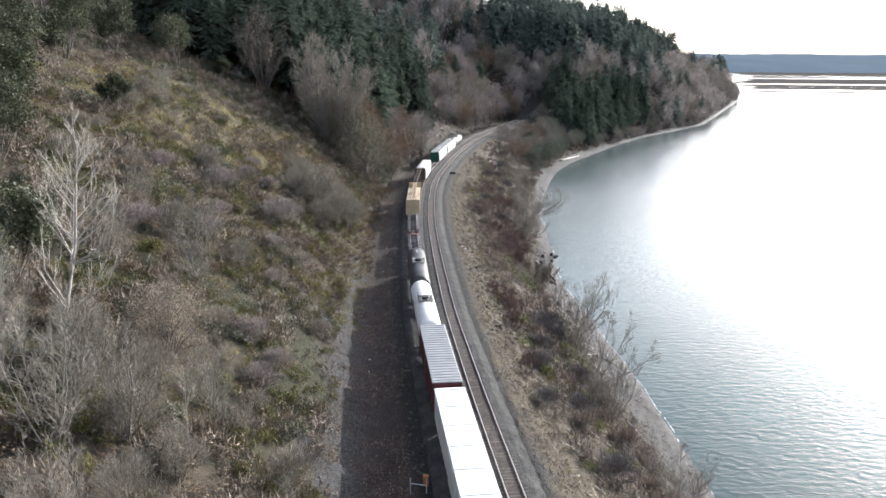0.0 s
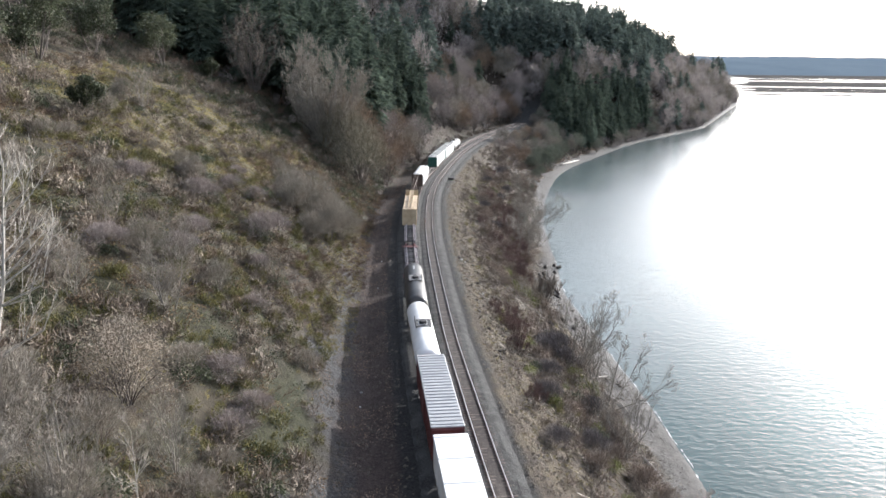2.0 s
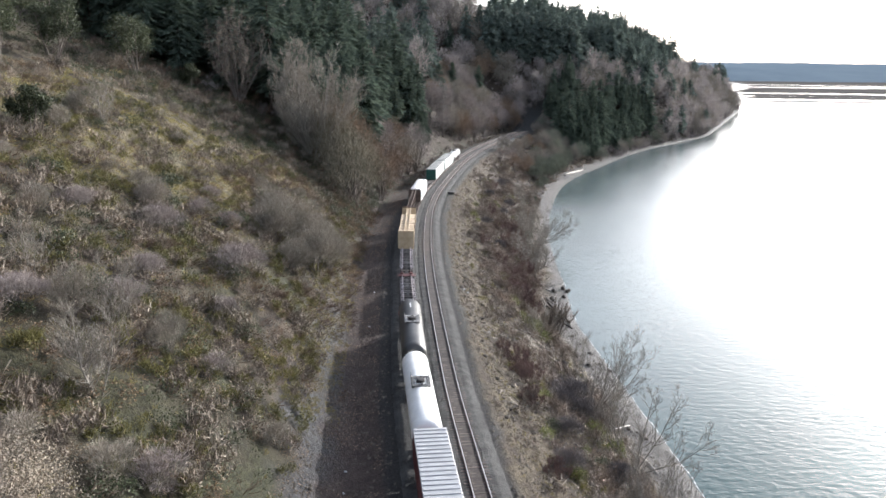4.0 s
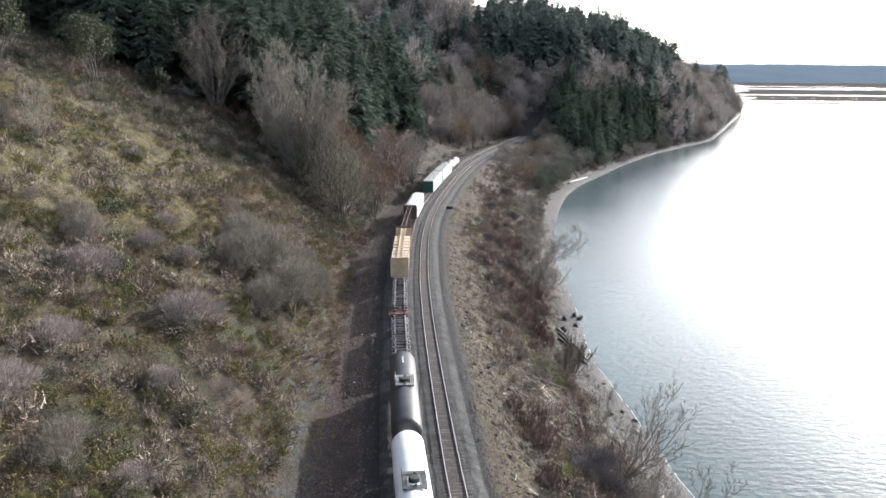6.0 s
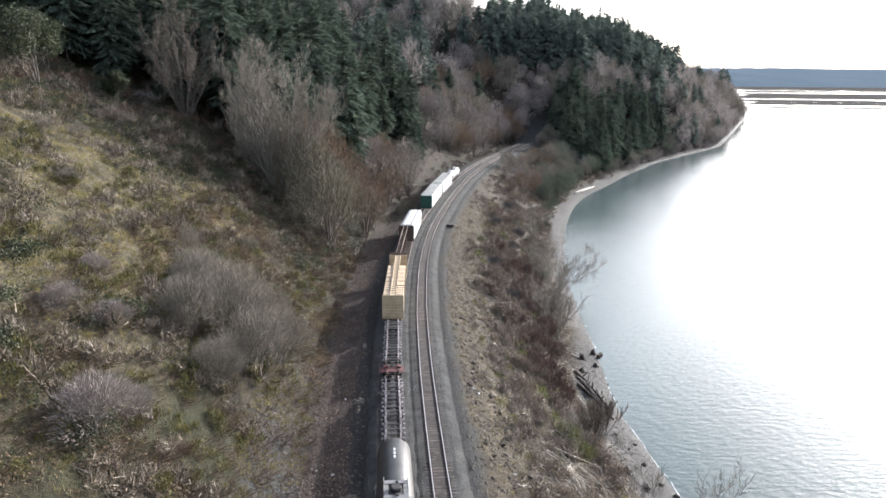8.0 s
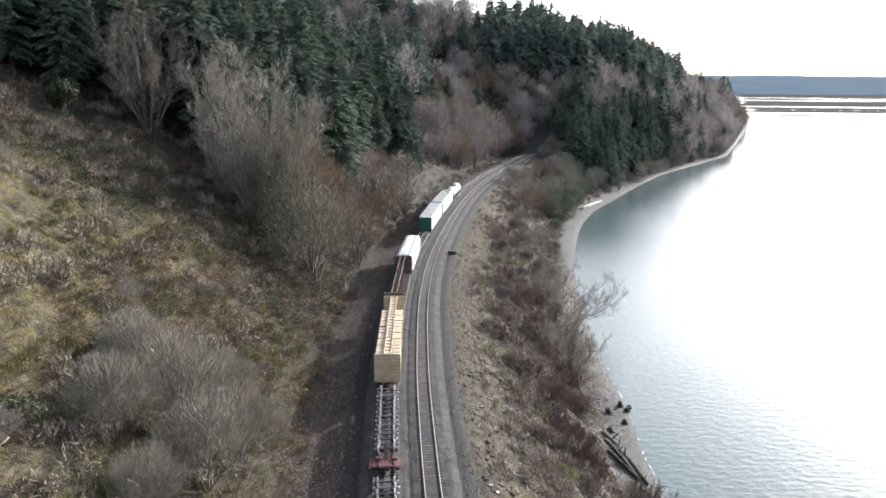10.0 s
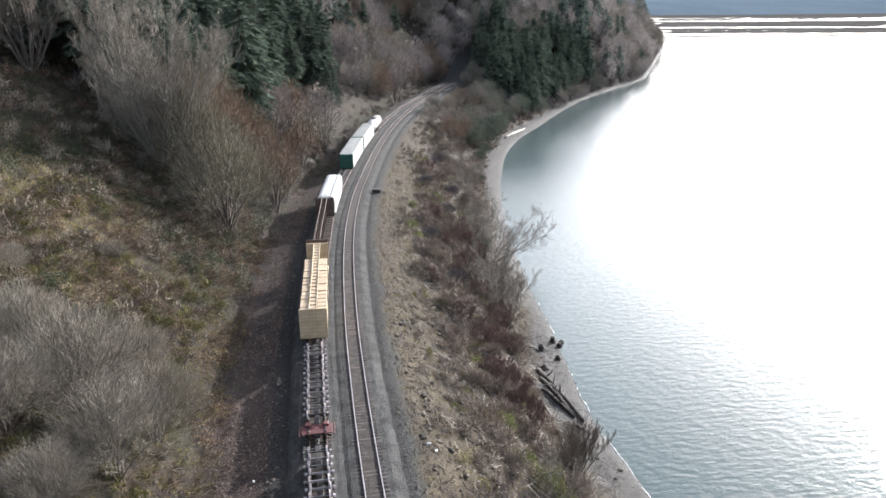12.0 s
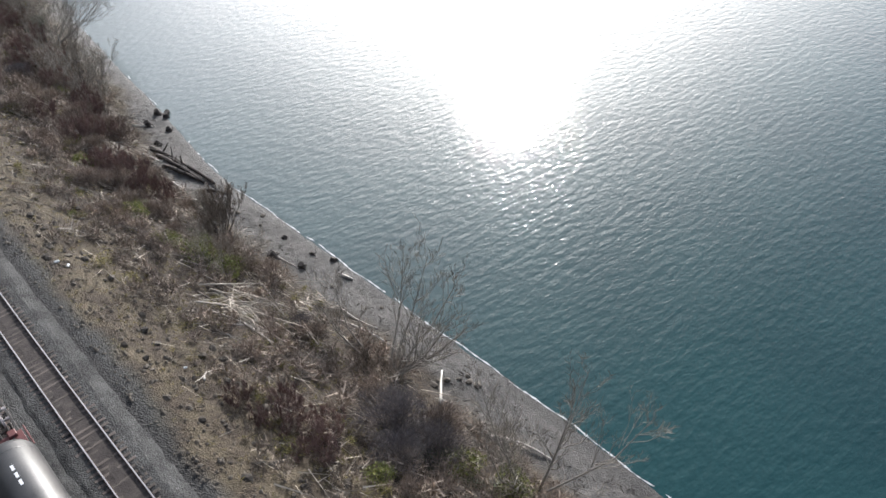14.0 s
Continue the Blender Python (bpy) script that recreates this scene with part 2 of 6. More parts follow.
M_GROUND, M_WATER = ground_material(), water_material()
M_BALLAST = stone_material()
M_FOULED = surface("oily_ballast", (0.018, 0.0145, 0.013), (0.066, 0.054, 0.047), 1.5, 0.95, 0, 0.9, 0.04, 10)
M_RAIL = surface("rail_steel", (0.45, 0.42, 0.40), (0.68, 0.66, 0.63), 0.6, 0.33, 0.85, 0.1, 0.002, 8)
M_RAILSIDE = surface("rusty_rail_side", (0.07, 0.04, 0.028), (0.16, 0.10, 0.075), 2, 0.85)
M_TIE = surface("weathered_tie", (0.035, 0.028, 0.024), (0.135, 0.110, 0.095), 3, 0.9, 0, 0.5, 0.01, 20, 0.7, (1, 6, 1))
M_WHITE = surface("white_tank_paint", (0.62, 0.62, 0.60), (0.82, 0.82, 0.80), 0.8, 0.38, 0, 0.05, 0.003, 12)
M_DARK = surface("black_tank_paint", (0.018, 0.018, 0.019), (0.050, 0.049, 0.048), 0.7, 0.46, 0, 0.06, 0.003, 10)
M_GREYTANK = surface("grey_tank_paint", (0.24, 0.24, 0.24), (0.36, 0.36, 0.355), 0.7, 0.4, 0, 0.06, 0.003, 10)
M_UNDER = surface("black_underframe", (0.012, 0.011, 0.011), (0.045, 0.04, 0.038), 2, 0.7)
M_WHEEL = surface("wheel_steel", (0.08, 0.06, 0.05), (0.20, 0.16, 0.14), 4, 0.6, 0.5)
M_NEWWHEEL = surface("machined_wheel_steel", (0.16, 0.135, 0.13), (0.62, 0.56, 0.55), 3, 0.5, 0.2, 0.1, 0.004, 30, 0.9)
M_AXLE = surface("grey_axle_steel", (0.03, 0.03, 0.032), (0.20, 0.195, 0.19), 1.2, 0.5, 0.3, 0.1, 0.004, 30, 1.5)
M_OXIDE = surface("oxide_red_paint", (0.065, 0.018, 0.018), (0.15, 0.045, 0.042), 1.0, 0.65, 0, 0.15, 0.004)
M_ROOF = surface("galvanised_roof", (0.24, 0.245, 0.25), (0.40, 0.405, 0.41), 0.8, 0.5, 0.2, 0.1, 0.004)
M_WHITEROOF = surface("white_roof_paint", (0.74, 0.74, 0.73), (0.84, 0.84, 0.83), 0.6, 0.4, 0, 0.05, 0.003, 10)
M_YELLOW = surface("faded_buff_paint", (0.36, 0.27, 0.16), (0.58, 0.47, 0.32), 1.2, 0.6, 0, 0.15, 0.004)
M_LUMBER = surface("wrapped_sawn_timber", (0.32, 0.23, 0.14), (0.60, 0.48, 0.34), 1.6, 0.7, 0, 0.4, 0.01, 16, 0.25, (5, 1, 5))
M_STRAP = surface("brown_strap", (0.09, 0.06, 0.04), (0.16, 0.11, 0.07), 3, 0.7)
M_BROWN = surface("brown_car_paint", (0.050, 0.034, 0.027), (0.125, 0.088, 0.068), 1.2, 0.7)
M_GREEN = surface("green_car_paint", (0.012, 0.075, 0.055), (0.03, 0.13, 0.10), 1.0, 0.5)
M_PALE = surface("pale_green_white_paint", (0.55, 0.62, 0.58), (0.74, 0.80, 0.76), 0.7, 0.5)
M_CREAM = surface("cream_paint", (0.58, 0.57, 0.52), (0.76, 0.75, 0.70), 0.8, 0.5)
M_BARK = surface("grey_brown_bark", (0.055, 0.045, 0.038), (0.17, 0.145, 0.125), 2.5, 0.9, 0, 0.6, 0.02, 14)
M_BIRCH = surface("pale_birch_bark", (0.24, 0.222, 0.198), (0.48, 0.455, 0.415), 2.5, 0.8, 0, 0.3, 0.01, 10)
M_BIRCHGREY = surface("pale_grey_bark", (0.13, 0.118, 0.10), (0.30, 0.275, 0.24), 2.5, 0.9, 0, 0.5, 0.02, 12)
M_FIRBARK = surface("fir_bark", (0.035, 0.028, 0.024), (0.10, 0.08, 0.066), 2.5, 0.95)
M_DRIFT = surface("bleached_driftwood", (0.30, 0.27, 0.24), (0.60, 0.56, 0.50), 2, 0.85, 0, 0.5, 0.02, 8, 0.3, (6, 1, 6))
M_OLDWOOD = surface("dark_rotten_wood", (0.014, 0.012, 0.010), (0.06, 0.048, 0.04), 2, 0.9, 0, 0.6, 0.03, 8)
M_ROCK = surface("brown_grey_rock", (0.045, 0.038, 0.030), (0.16, 0.138, 0.112), 1.5, 0.95, 0, 0.8, 0.03, 8, 0.4)
# clods are coloured darker than the soil to take in their shadow
M_CLOD = surface("dark_earth_clod", (0.012, 0.010, 0.008), (0.055, 0.044, 0.033), 1.5, 0.95, 0, 0.8, 0.03, 8, 0.6)
M_TWIG = foliage("grey_twigs", [(0.14, 0.122, 0.10), (0.25, 0.225, 0.19), (0.39, 0.36, 0.31)])
M_TWIGRED = foliage("reddish_twigs", [(0.155, 0.134, 0.127), (0.275, 0.240, 0.230), (0.425, 0.378, 0.364)])
# far twigs: distance haze is put into this paler, greyer colour
M_HAZETWIG = foliage("reddish_grey_far_twigs", [(0.162, 0.144, 0.138), (0.280, 0.252, 0.244), (0.42, 0.384, 0.372)], thin=0.2)
M_TWIGPALE = foliage("pale_twigs", [(0.26, 0.235, 0.20), (0.42, 0.38, 0.325), (0.56, 0.51, 0.44)])
M_BRAMBLE = foliage("bramble_canes", [(0.066, 0.042, 0.034), (0.130, 0.091, 0.069), (0.22, 0.164, 0.122)])
M_LEAFDEAD = foliage("dry_brown_leaves", [(0.15, 0.118, 0.088), (0.27, 0.230, 0.180), (0.40, 0.352, 0.285)])
M_FIR = foliage("fir_needles", [(0.058, 0.078, 0.064), (0.100, 0.130, 0.104), (0.156, 0.192, 0.148)], 0.9, 0.35, 0.04, 0.28)
# far firs: the same needles, paler and bluer with haze in the colour
M_HAZEFIR = foliage("far_fir_needles", [(0.074, 0.097, 0.090), (0.132, 0.165, 0.149), (0.205, 0.245, 0.216)], 0.9, 0.35, 0.04, 0.28)
M_LEAF = foliage("evergreen_leaves", [(0.025, 0.032, 0.019), (0.058, 0.070, 0.040), (0.122, 0.136, 0.082)], 0.55, 0.35, 0.2, 0.25)
M_GREYLEAF = foliage("grey_green_leaves", [(0.09, 0.10, 0.075), (0.18, 0.195, 0.15), (0.30, 0.31, 0.245)], 0.7, 0.3)
M_TWIGMID = foliage("brown_grey_twigs", [(0.095, 0.078, 0.063), (0.17, 0.141, 0.116), (0.265, 0.224, 0.186)])
M_RUST = foliage("tan_twigs", [(0.115, 0.080, 0.058), (0.215, 0.155, 0.112), (0.35, 0.27, 0.205)])
M_DUSK = foliage("dusky_twigs", [(0.075, 0.068, 0.072), (0.135, 0.122, 0.124), (0.22, 0.20, 0.198)])
M_MAROON = foliage("maroon_stems", [(0.090, 0.060, 0.056), (0.175, 0.118, 0.108), (0.29, 0.212, 0.192)])
M_BROOM = foliage("olive_broom", [(0.046, 0.047, 0.018), (0.128, 0.120, 0.047), (0.265, 0.238, 0.098)], 0.75, 0.3, 0.2, 0.25)
M_GRASS = foliage("dead_grass", [(0.13, 0.115, 0.042), (0.26, 0.228, 0.095), (0.42, 0.37, 0.185)], 0.85, 0.2, 0.2, 0.3)
M_BROOMGREEN = foliage("yellow_green_broom", [(0.055, 0.068, 0.020), (0.145, 0.160, 0.050), (0.27, 0.285, 0.105)], 0.75, 0.3, 0.2, 0.25)
M_BANKTWIG = foliage("tan_bank_twigs", [(0.074, 0.057, 0.048), (0.208, 0.168, 0.140), (0.44, 0.375, 0.315)])
M_SLOPETWIG = foliage("brown_slope_twigs", [(0.10, 0.080, 0.064), (0.225, 0.188, 0.152), (0.42, 0.365, 0.305)])
M_BRACKEN = foliage("dead_bracken", [(0.060, 0.042, 0.028), (0.155, 0.112, 0.075), (0.30, 0.228, 0.158)], 0.85, 0.2, 0.2, 0.25)
M_MAPLE = foliage("olive_grey_twigs", [(0.074, 0.067, 0.048), (0.160, 0.146, 0.108), (0.34, 0.315, 0.245)])
# the blue of these hills is distance haze put into the base colour
M_HAZEHILL = surface("distant_wooded_hill", (0.105, 0.138, 0.168), (0.135, 0.168, 0.198), 0.004, 1.0, 0, 0, 0.01, 0.03)
M_MARSH = surface("winter_marsh", (0.070, 0.067, 0.064), (0.115, 0.108, 0.100), 0.012, 1.0, 0, 0, 0.01, 0.12)
M_FOAM = surface("foam", (0.40, 0.41, 0.41), (0.62, 0.63, 0.63), 3, 0.7)
M_LETTER = surface("white_stencil", (0.6, 0.6, 0.6), (0.75, 0.75, 0.74), 3, 0.6)
M_ORANGE = surface("orange_paint", (0.32, 0.12, 0.03), (0.5, 0.2, 0.06), 3, 0.6)

for far_surface in (M_MARSH, M_HAZEHILL):
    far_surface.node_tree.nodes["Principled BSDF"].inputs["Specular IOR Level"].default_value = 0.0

# ---- mesh helpers ----
class Shape:
    """Collects vertices and faces for one mesh."""

    def __init__(self):
        self.v, self.f = [], []

    def add(self, verts, faces):
        k = len(self.v)
        self.v.extend(tuple(map(float, p)) for p in verts)
        self.f.extend(tuple(i + k for i in f) for f in faces)
        return self

    def box(self, c, s, bev=0.02, turn=None):
        """A box with chamfered edges: centre, full size."""
        h = [max(a / 2, 1e-4) for a in s]
        b = min(bev, min(h) * 0.6)
        key, verts = {}, []
        for ax in range(3):
            for sx in (-1, 1):
                for sy in (-1, 1):
                    for sz in (-1, 1):
                        sg = (sx, sy, sz)
                        key[ax, sg] = len(verts)
                        verts.append([sg[i] * (h[i] if i == ax else h[i] - b) for i in range(3)])
        faces = []
        for ax in range(3):
            o1, o2 = (ax + 1) % 3, (ax + 2) % 3
            for s0 in (-1, 1):
                quad = []
                for a, bb in ((-1, -1), (1, -1), (1, 1), (-1, 1)):
                    sg = [0, 0, 0]
                    sg[ax], sg[o1], sg[o2] = s0, a, bb
                    quad.append(key[ax, tuple(sg)])
                faces.append(quad if s0 > 0 else quad[::-1])
            for s1 in (-1, 1):
                for s2 in (-1, 1):
                    lo, hi = [0, 0, 0], [0, 0, 0]
                    lo[o1] = hi[o1] = s1
                    lo[o2] = hi[o2] = s2
                    lo[ax], hi[ax] = -1, 1
                    q = [key[o1, tuple(lo)], key[o1, tuple(hi)], key[o2, tuple(hi)], key[o2, tuple(lo)]]
                    faces.append(q if s1 * s2 < 0 else q[::-1])
        for sx in (-1, 1):
            for sy in (-1, 1):
                for sz in (-1, 1):
                    t = [key[i, (sx, sy, sz)] for i in range(3)]
                    faces.append(t if sx * sy * sz > 0 else t[::-1])
        m = (turn or Matrix.Identity(3)).to_3x3()
        self.add([Vector(c) + m @ Vector(p) for p in verts], faces)
        return self

    def tube(self, pts, radii, sides=8, caps=True):
        """A round bar along a line of points."""
        pts = [Vector(p) for p in pts]
        radii = [radii] * len(pts) if isinstance(radii, (int, float)) else radii
        rings, prev = [], None
        for i, p in enumerate(pts):
            d = (pts[min(i + 1, len(pts) - 1)] - pts[max(i - 1, 0)]).normalized()
            side = prev if prev is not None else (Vector((1, 0, 0)) if abs(d.x) < 0.9 else Vector((0, 0, 1)))
            a = (side - d * side.dot(d)).normalized()
            prev = a
            b = d.cross(a)
            rings.append([p + (a * math.cos(u) + b * math.sin(u)) * radii[i] for u in np.arange(sides) * 2 * math.pi / sides])
        n = len(rings)
        f = [(i * sides + j, i * sides + (j + 1) % sides, (i + 1) * sides + (j + 1) % sides, (i + 1) * sides + j) for i in range(n - 1) for j in range(sides)]
        if caps:
            f += [tuple(range(sides))[::-1], tuple((n - 1) * sides + j for j in range(sides))]
        return self.add([p for r in rings for p in r], f)

    def mesh(self, name, material, smooth=False):
        me = bpy.data.meshes.new(name)
        me.from_pydata(self.v, [], self.f)
        me.materials.append(material)
        if smooth:
            me.shade_smooth()
        return me


def part(name, shape, material, parent, label="", smooth=False):
    me = shape.mesh(name, material, smooth) if isinstance(shape, Shape) else shape
    ob = new(name, me)
    ob.parent = parent
    return tagged(ob, label)


def tri_mesh(name, V, F, material):
    """A mesh from arrays of points and of triangles or quads."""
    me = bpy.data.meshes.new(name)
    k = F.shape[1]
    me.vertices.add(len(V))
    me.vertices.foreach_set("co", np.asarray(V, np.float32).ravel())
    me.loops.add(F.size)
    me.loops.foreach_set("vertex_index", F.ravel().astype(np.int32))
    me.polygons.add(len(F))
    me.polygons.foreach_set("loop_start", np.arange(0, F.size, k, dtype=np.int32))
    me.materials.append(material)
    me.update(calc_edges=True)
    me.validate()
    return me


def line_at(y, off=0.0):
    """Place and heading of the line at y, off metres to its right."""
    slope = float(line_x(y + 1) - line_x(y - 1)) / 2
    k = 1 / math.hypot(1, slope)
    return float(line_x(y)) + off * k, y - off * slope * k, math.atan(slope)


# ---- ground, sea and distance ----
def ground():
    ys = np.concatenate([np.arange(-300, -60, 12.0), np.arange(-60, 0, 3.0), np.arange(0, 230, 1.25), np.arange(230, 330, 1.6), np.arange(330, 620, 4.0), np.arange(620, 1500, 16.0)])
    ds = np.concatenate([-np.geomspace(75, 2800, 26)[::-1], np.arange(-74, -13, 1.3), np.arange(-13, 12, 0.5), np.arange(12, 27, 0.8), np.arange(27, 36, 0.35), np.arange(36, 44, 1.0), np.geomspace(44, 400, 14)])
    Y, D = np.meshgrid(ys, ds, indexing="ij")
    wide = np.maximum(1.0, (shore_x(Y) - base_x(Y)) / 33)
    X = base_x(Y) + np.where(D > 0, D * wide, D)
    Z = height(X, Y)
    rng = np.random.default_rng(4)
    Z += rng.normal(0, 1, Z.shape) * np.where((D < -14) | ((D > 6) & (D < 24)), 0.10, 0.012) * (np.abs(D) < 80)
    ny, nd = Y.shape
    i = np.arange(ny * nd).reshape(ny, nd)
    F = np.stack([i[:-1, :-1], i[:-1, 1:], i[1:, 1:], i[1:, :-1]], -1).reshape(-1, 4)
    me = tri_mesh("ground", np.stack([X, Y, Z], -1).reshape(-1, 3), F, M_GROUND)
    q = shore_x(Y) - X
    d = X - base_x(Y)
    wob = bumps(X * 1.3, Y * 1.3)
    track = 1 - step(430, 470, Y)
    verge = np.interp(Y, [60, 105], [-1.0, 0.0])
    zones = {
        "gravel": step(-7.2, -6.6, d) * (1 - step(3.6, 5.2, d + 0.5 * wob - verge)) * track,
        # dark strips: left of the train, and along the groove right of the ballast
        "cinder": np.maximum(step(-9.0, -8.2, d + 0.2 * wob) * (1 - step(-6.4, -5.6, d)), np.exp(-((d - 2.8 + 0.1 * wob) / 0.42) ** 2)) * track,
        "scree": step(-18.0, -15.4, d + 1.6 * wob) * (1 - step(-15.0, -12.6, d + 1.4 * wob)) * (1 - step(88, 108, Y)),
        "dirt": step(-1.2, 1.0, d + 1.2 * wob + np.interp(Y, [55, 80], [16.2, 13.8])) * (1 - step(-7.2, -6.6, d)) * (1 - 0.85 * step(185, 225, Y)) * track,
        "bank": step(3.6, 5.2, d + 0.5 * wob - verge) * np.interp(Y, [380, 450], [1, 0.3]),
        "mould": 0.8 * step(9.5, 13.0, d + 1.5 * wob) * step(4.5, 7.0, q) * np.interp(Y, [380, 450], [1, 0.3]) + 0.55 * step(14.5, 17.5, -d + 1.2 * wob) * (1 - step(34, 42, -d)) * step(142, 156, Y + 3 * wob),
        "sand": 1 - step(0.0, 2.5, q + 0.9 * wob - np.interp(Y, [120, 150, 170, 250, 275, 310, 380, 450], [4.5, 4.5, 2.0, 1.8, 5.0, 8.0, 6.5, 4.5])),
        "wet": 1 - step(0.4, 2.2, q + 0.3 * wob),
        "woods": step(150, 168, Y - 0.25 * (d + 40) + 5 * wob) * step(14, 20, -d) + step(440, 470, Y) * step(6, 12, q) * (1 - step(14, 20, -d)),
        "grass": step(12, 24, -d) * np.interp(Y + 4 * wob, [10, 66, 95, 138, 155], [0.05, 0.12, 0.9, 0.8, 0.1]) * np.interp(-d, [22, 31, 52, 70], [0.05, 1, 1, 0.25]),
    }
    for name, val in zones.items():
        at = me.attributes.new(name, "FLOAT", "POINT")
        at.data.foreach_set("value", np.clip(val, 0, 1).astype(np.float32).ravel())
    me.shade_smooth()
    return tagged(new("ground", me), "wooded hillside, railway shelf and shingle shore", "ground", kind="structure")


ground()


def water():
    ys = np.concatenate([[-1500, -400], np.arange(-100, 1200, 12.0), [1400, 2500, 4700]])
    off = np.array([-4500, -60, -20, 0, 6, 12, 20, 30, 42, 56, 80, 200, 900, 4700.0])
    Y, Q = np.meshgrid(ys, off, indexing="ij")
    X = shore_x(Y) + Q
    i = np.arange(X.size).reshape(X.shape)
    F = np.stack([i[:-1, :-1], i[:-1, 1:], i[1:, 1:], i[1:, :-1]], -1).reshape(-1, 4)
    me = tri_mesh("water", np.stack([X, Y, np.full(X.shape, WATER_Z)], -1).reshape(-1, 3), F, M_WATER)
    # holds the painted glare back along the wooded shore, for the trees' dark reflection
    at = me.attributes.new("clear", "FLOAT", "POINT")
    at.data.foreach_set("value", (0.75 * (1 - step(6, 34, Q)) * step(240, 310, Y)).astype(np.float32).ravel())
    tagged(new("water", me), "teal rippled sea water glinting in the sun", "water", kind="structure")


water()



def far_land():
    rng = np.random.default_rng(8)
    x = np.linspace(-400, 4700, 520)
    top = 64 + 4 * np.sin(x / 420) + 2.5 * np.sin(x / 150 + 1) + 1.5 * np.sin(x / 37) * np.sin(x / 61) + 1.6 * rng.normal(0, 1, x.size)
    V, F = [], []
    low = 64 + 4 * np.sin(x / 420)
    for yy, h in ((2950, 0 * top + WATER_Z - 1), (3150, low * 0.1), (3500, low * 0.6), (4060, low * 0.94), (4100, top), (4500, top * 0.9)):
        V += [(a, yy + 60 * math.sin(a / 300), b) for a, b in zip(x, h)]
    n = len(x)
    for k in range(5):
        F += [(k * n + i, k * n + i + 1, (k + 1) * n + i + 1, (k + 1) * n + i) for i in range(n - 1)]
    tagged(new("far_hills", Shape().add(V, F).mesh("far_hills", M_HAZEHILL, True)), "low wooded hills across the bay, painted in haze blue", "backdrop", kind="structure")
    # islands and channels of the marsh, from soft random swells
    dy, dx = np.meshgrid(np.geomspace(1080, 3350, 120), np.linspace(250, 3600, 210), indexing="ij")
    v = 0
    for k in range(9):
        a, w, p = rng.uniform(0.9, 2.2), rng.uniform(70, 320), rng.uniform(0, 6.28)
        v = v + np.sin((dx * math.cos(a) * 0.45 + dy * math.sin(a)) / w * 6.28 * 0.6 + p + 0.8 * np.sin(dx / (w * 2.3)))
    swell = 0.17 * v + rng.normal(0, 0.08, v.shape)
    z = WATER_Z + swell + np.interp(dy, [1080, 1150, 1240, 1500, 2050, 2250, 2420, 2650, 3000, 3350], [-2.2, -0.75, -0.05, 0.45, 0.5, -0.1, 0.15, 1.0, 2.2, 3.0])
    z = np.minimum(z - np.clip((0.40 * dy + 30 - dx) / 60, 0, 6), WATER_Z + 1.6 + 0.15 * swell)
    ny, nx = z.shape
    i = np.arange(ny * nx).reshape(ny, nx)
    F = np.stack([i[:-1, :-1], i[:-1, 1:], i[1:, 1:], i[1:, :-1]], -1).reshape(-1, 4)
    me = tri_mesh("marsh_flats", np.stack([dx, dy, z], -1).reshape(-1, 3), F, M_MARSH)
    tagged(new("marsh_flats", me), "brown winter salt marsh and mud flats", "marsh", kind="stuff")


far_land()


# ---- the double railway line ----
LEFT = -4.25


def rail_mesh(off, y0, y1):
    head = [(-0.036, 0), (0.036, 0), (0.036, -0.035), (0.01, -0.045), (0.01, -0.15), (0.07, -0.17), (-0.07, -0.17), (-0.01, -0.15), (-0.01, -0.045), (-0.036, -0.035)]
    V, n = [], len(head)
    ys = np.arange(y0, y1, 2.0)
    for y in ys:
        x, yy, h = line_at(y, off)
        V += [(x + a * math.cos(h), yy - a * math.sin(h), b) for a, b in head]
    me = bpy.data.meshes.new("rail")
    me.from_pydata(V, [], [(k * n + i, k * n + (i + 1) % n, (k + 1) * n + (i + 1) % n, (k + 1) * n + i) for k in range(len(ys) - 1) for i in range(n)])
    me.materials.append(M_RAIL)
    me.materials.append(M_RAILSIDE)
    for p in me.polygons:
        p.material_index = 0 if p.index % n in (0, 1, 9) else 1
    return me


def tie_mesh():
    return Shape().box((0, 0, -0.26), (2.6, 0.23, 0.18), 0.015).mesh("tie", M_TIE)


def ballast_mesh(off, y0, y1, left, right):
    rows = [(-left, -0.75), (-left + 0.55, -0.33), (-1.75, -0.21), (-1.12, -0.172), (-0.95, -0.21), (-0.8, -0.25), (0.8, -0.25), (0.95, -0.21), (1.12, -0.172), (1.75, -0.21), (right - 0.75, -0.30), (right, -0.66)]
    rng = np.random.default_rng(int(50 + off))
    V, n = [], len(rows)
    ys = np.arange(y0, y1, 0.8)
    for y in ys:
        x, yy, h = line_at(y, off)
        for k, (a, b) in enumerate(rows):
            a += rng.normal(0, 0.05)
            V.append((x + a * math.cos(h), yy - a * math.sin(h), b + rng.normal(0, 0.018)))
    return Shape().add(V, [(k * n + i, k * n + i + 1, (k + 1) * n + i + 1, (k + 1) * n + i) for k in range(len(ys) - 1) for i in range(n - 1)]).mesh("ballast", M_BALLAST)


TIE = tie_mesh()


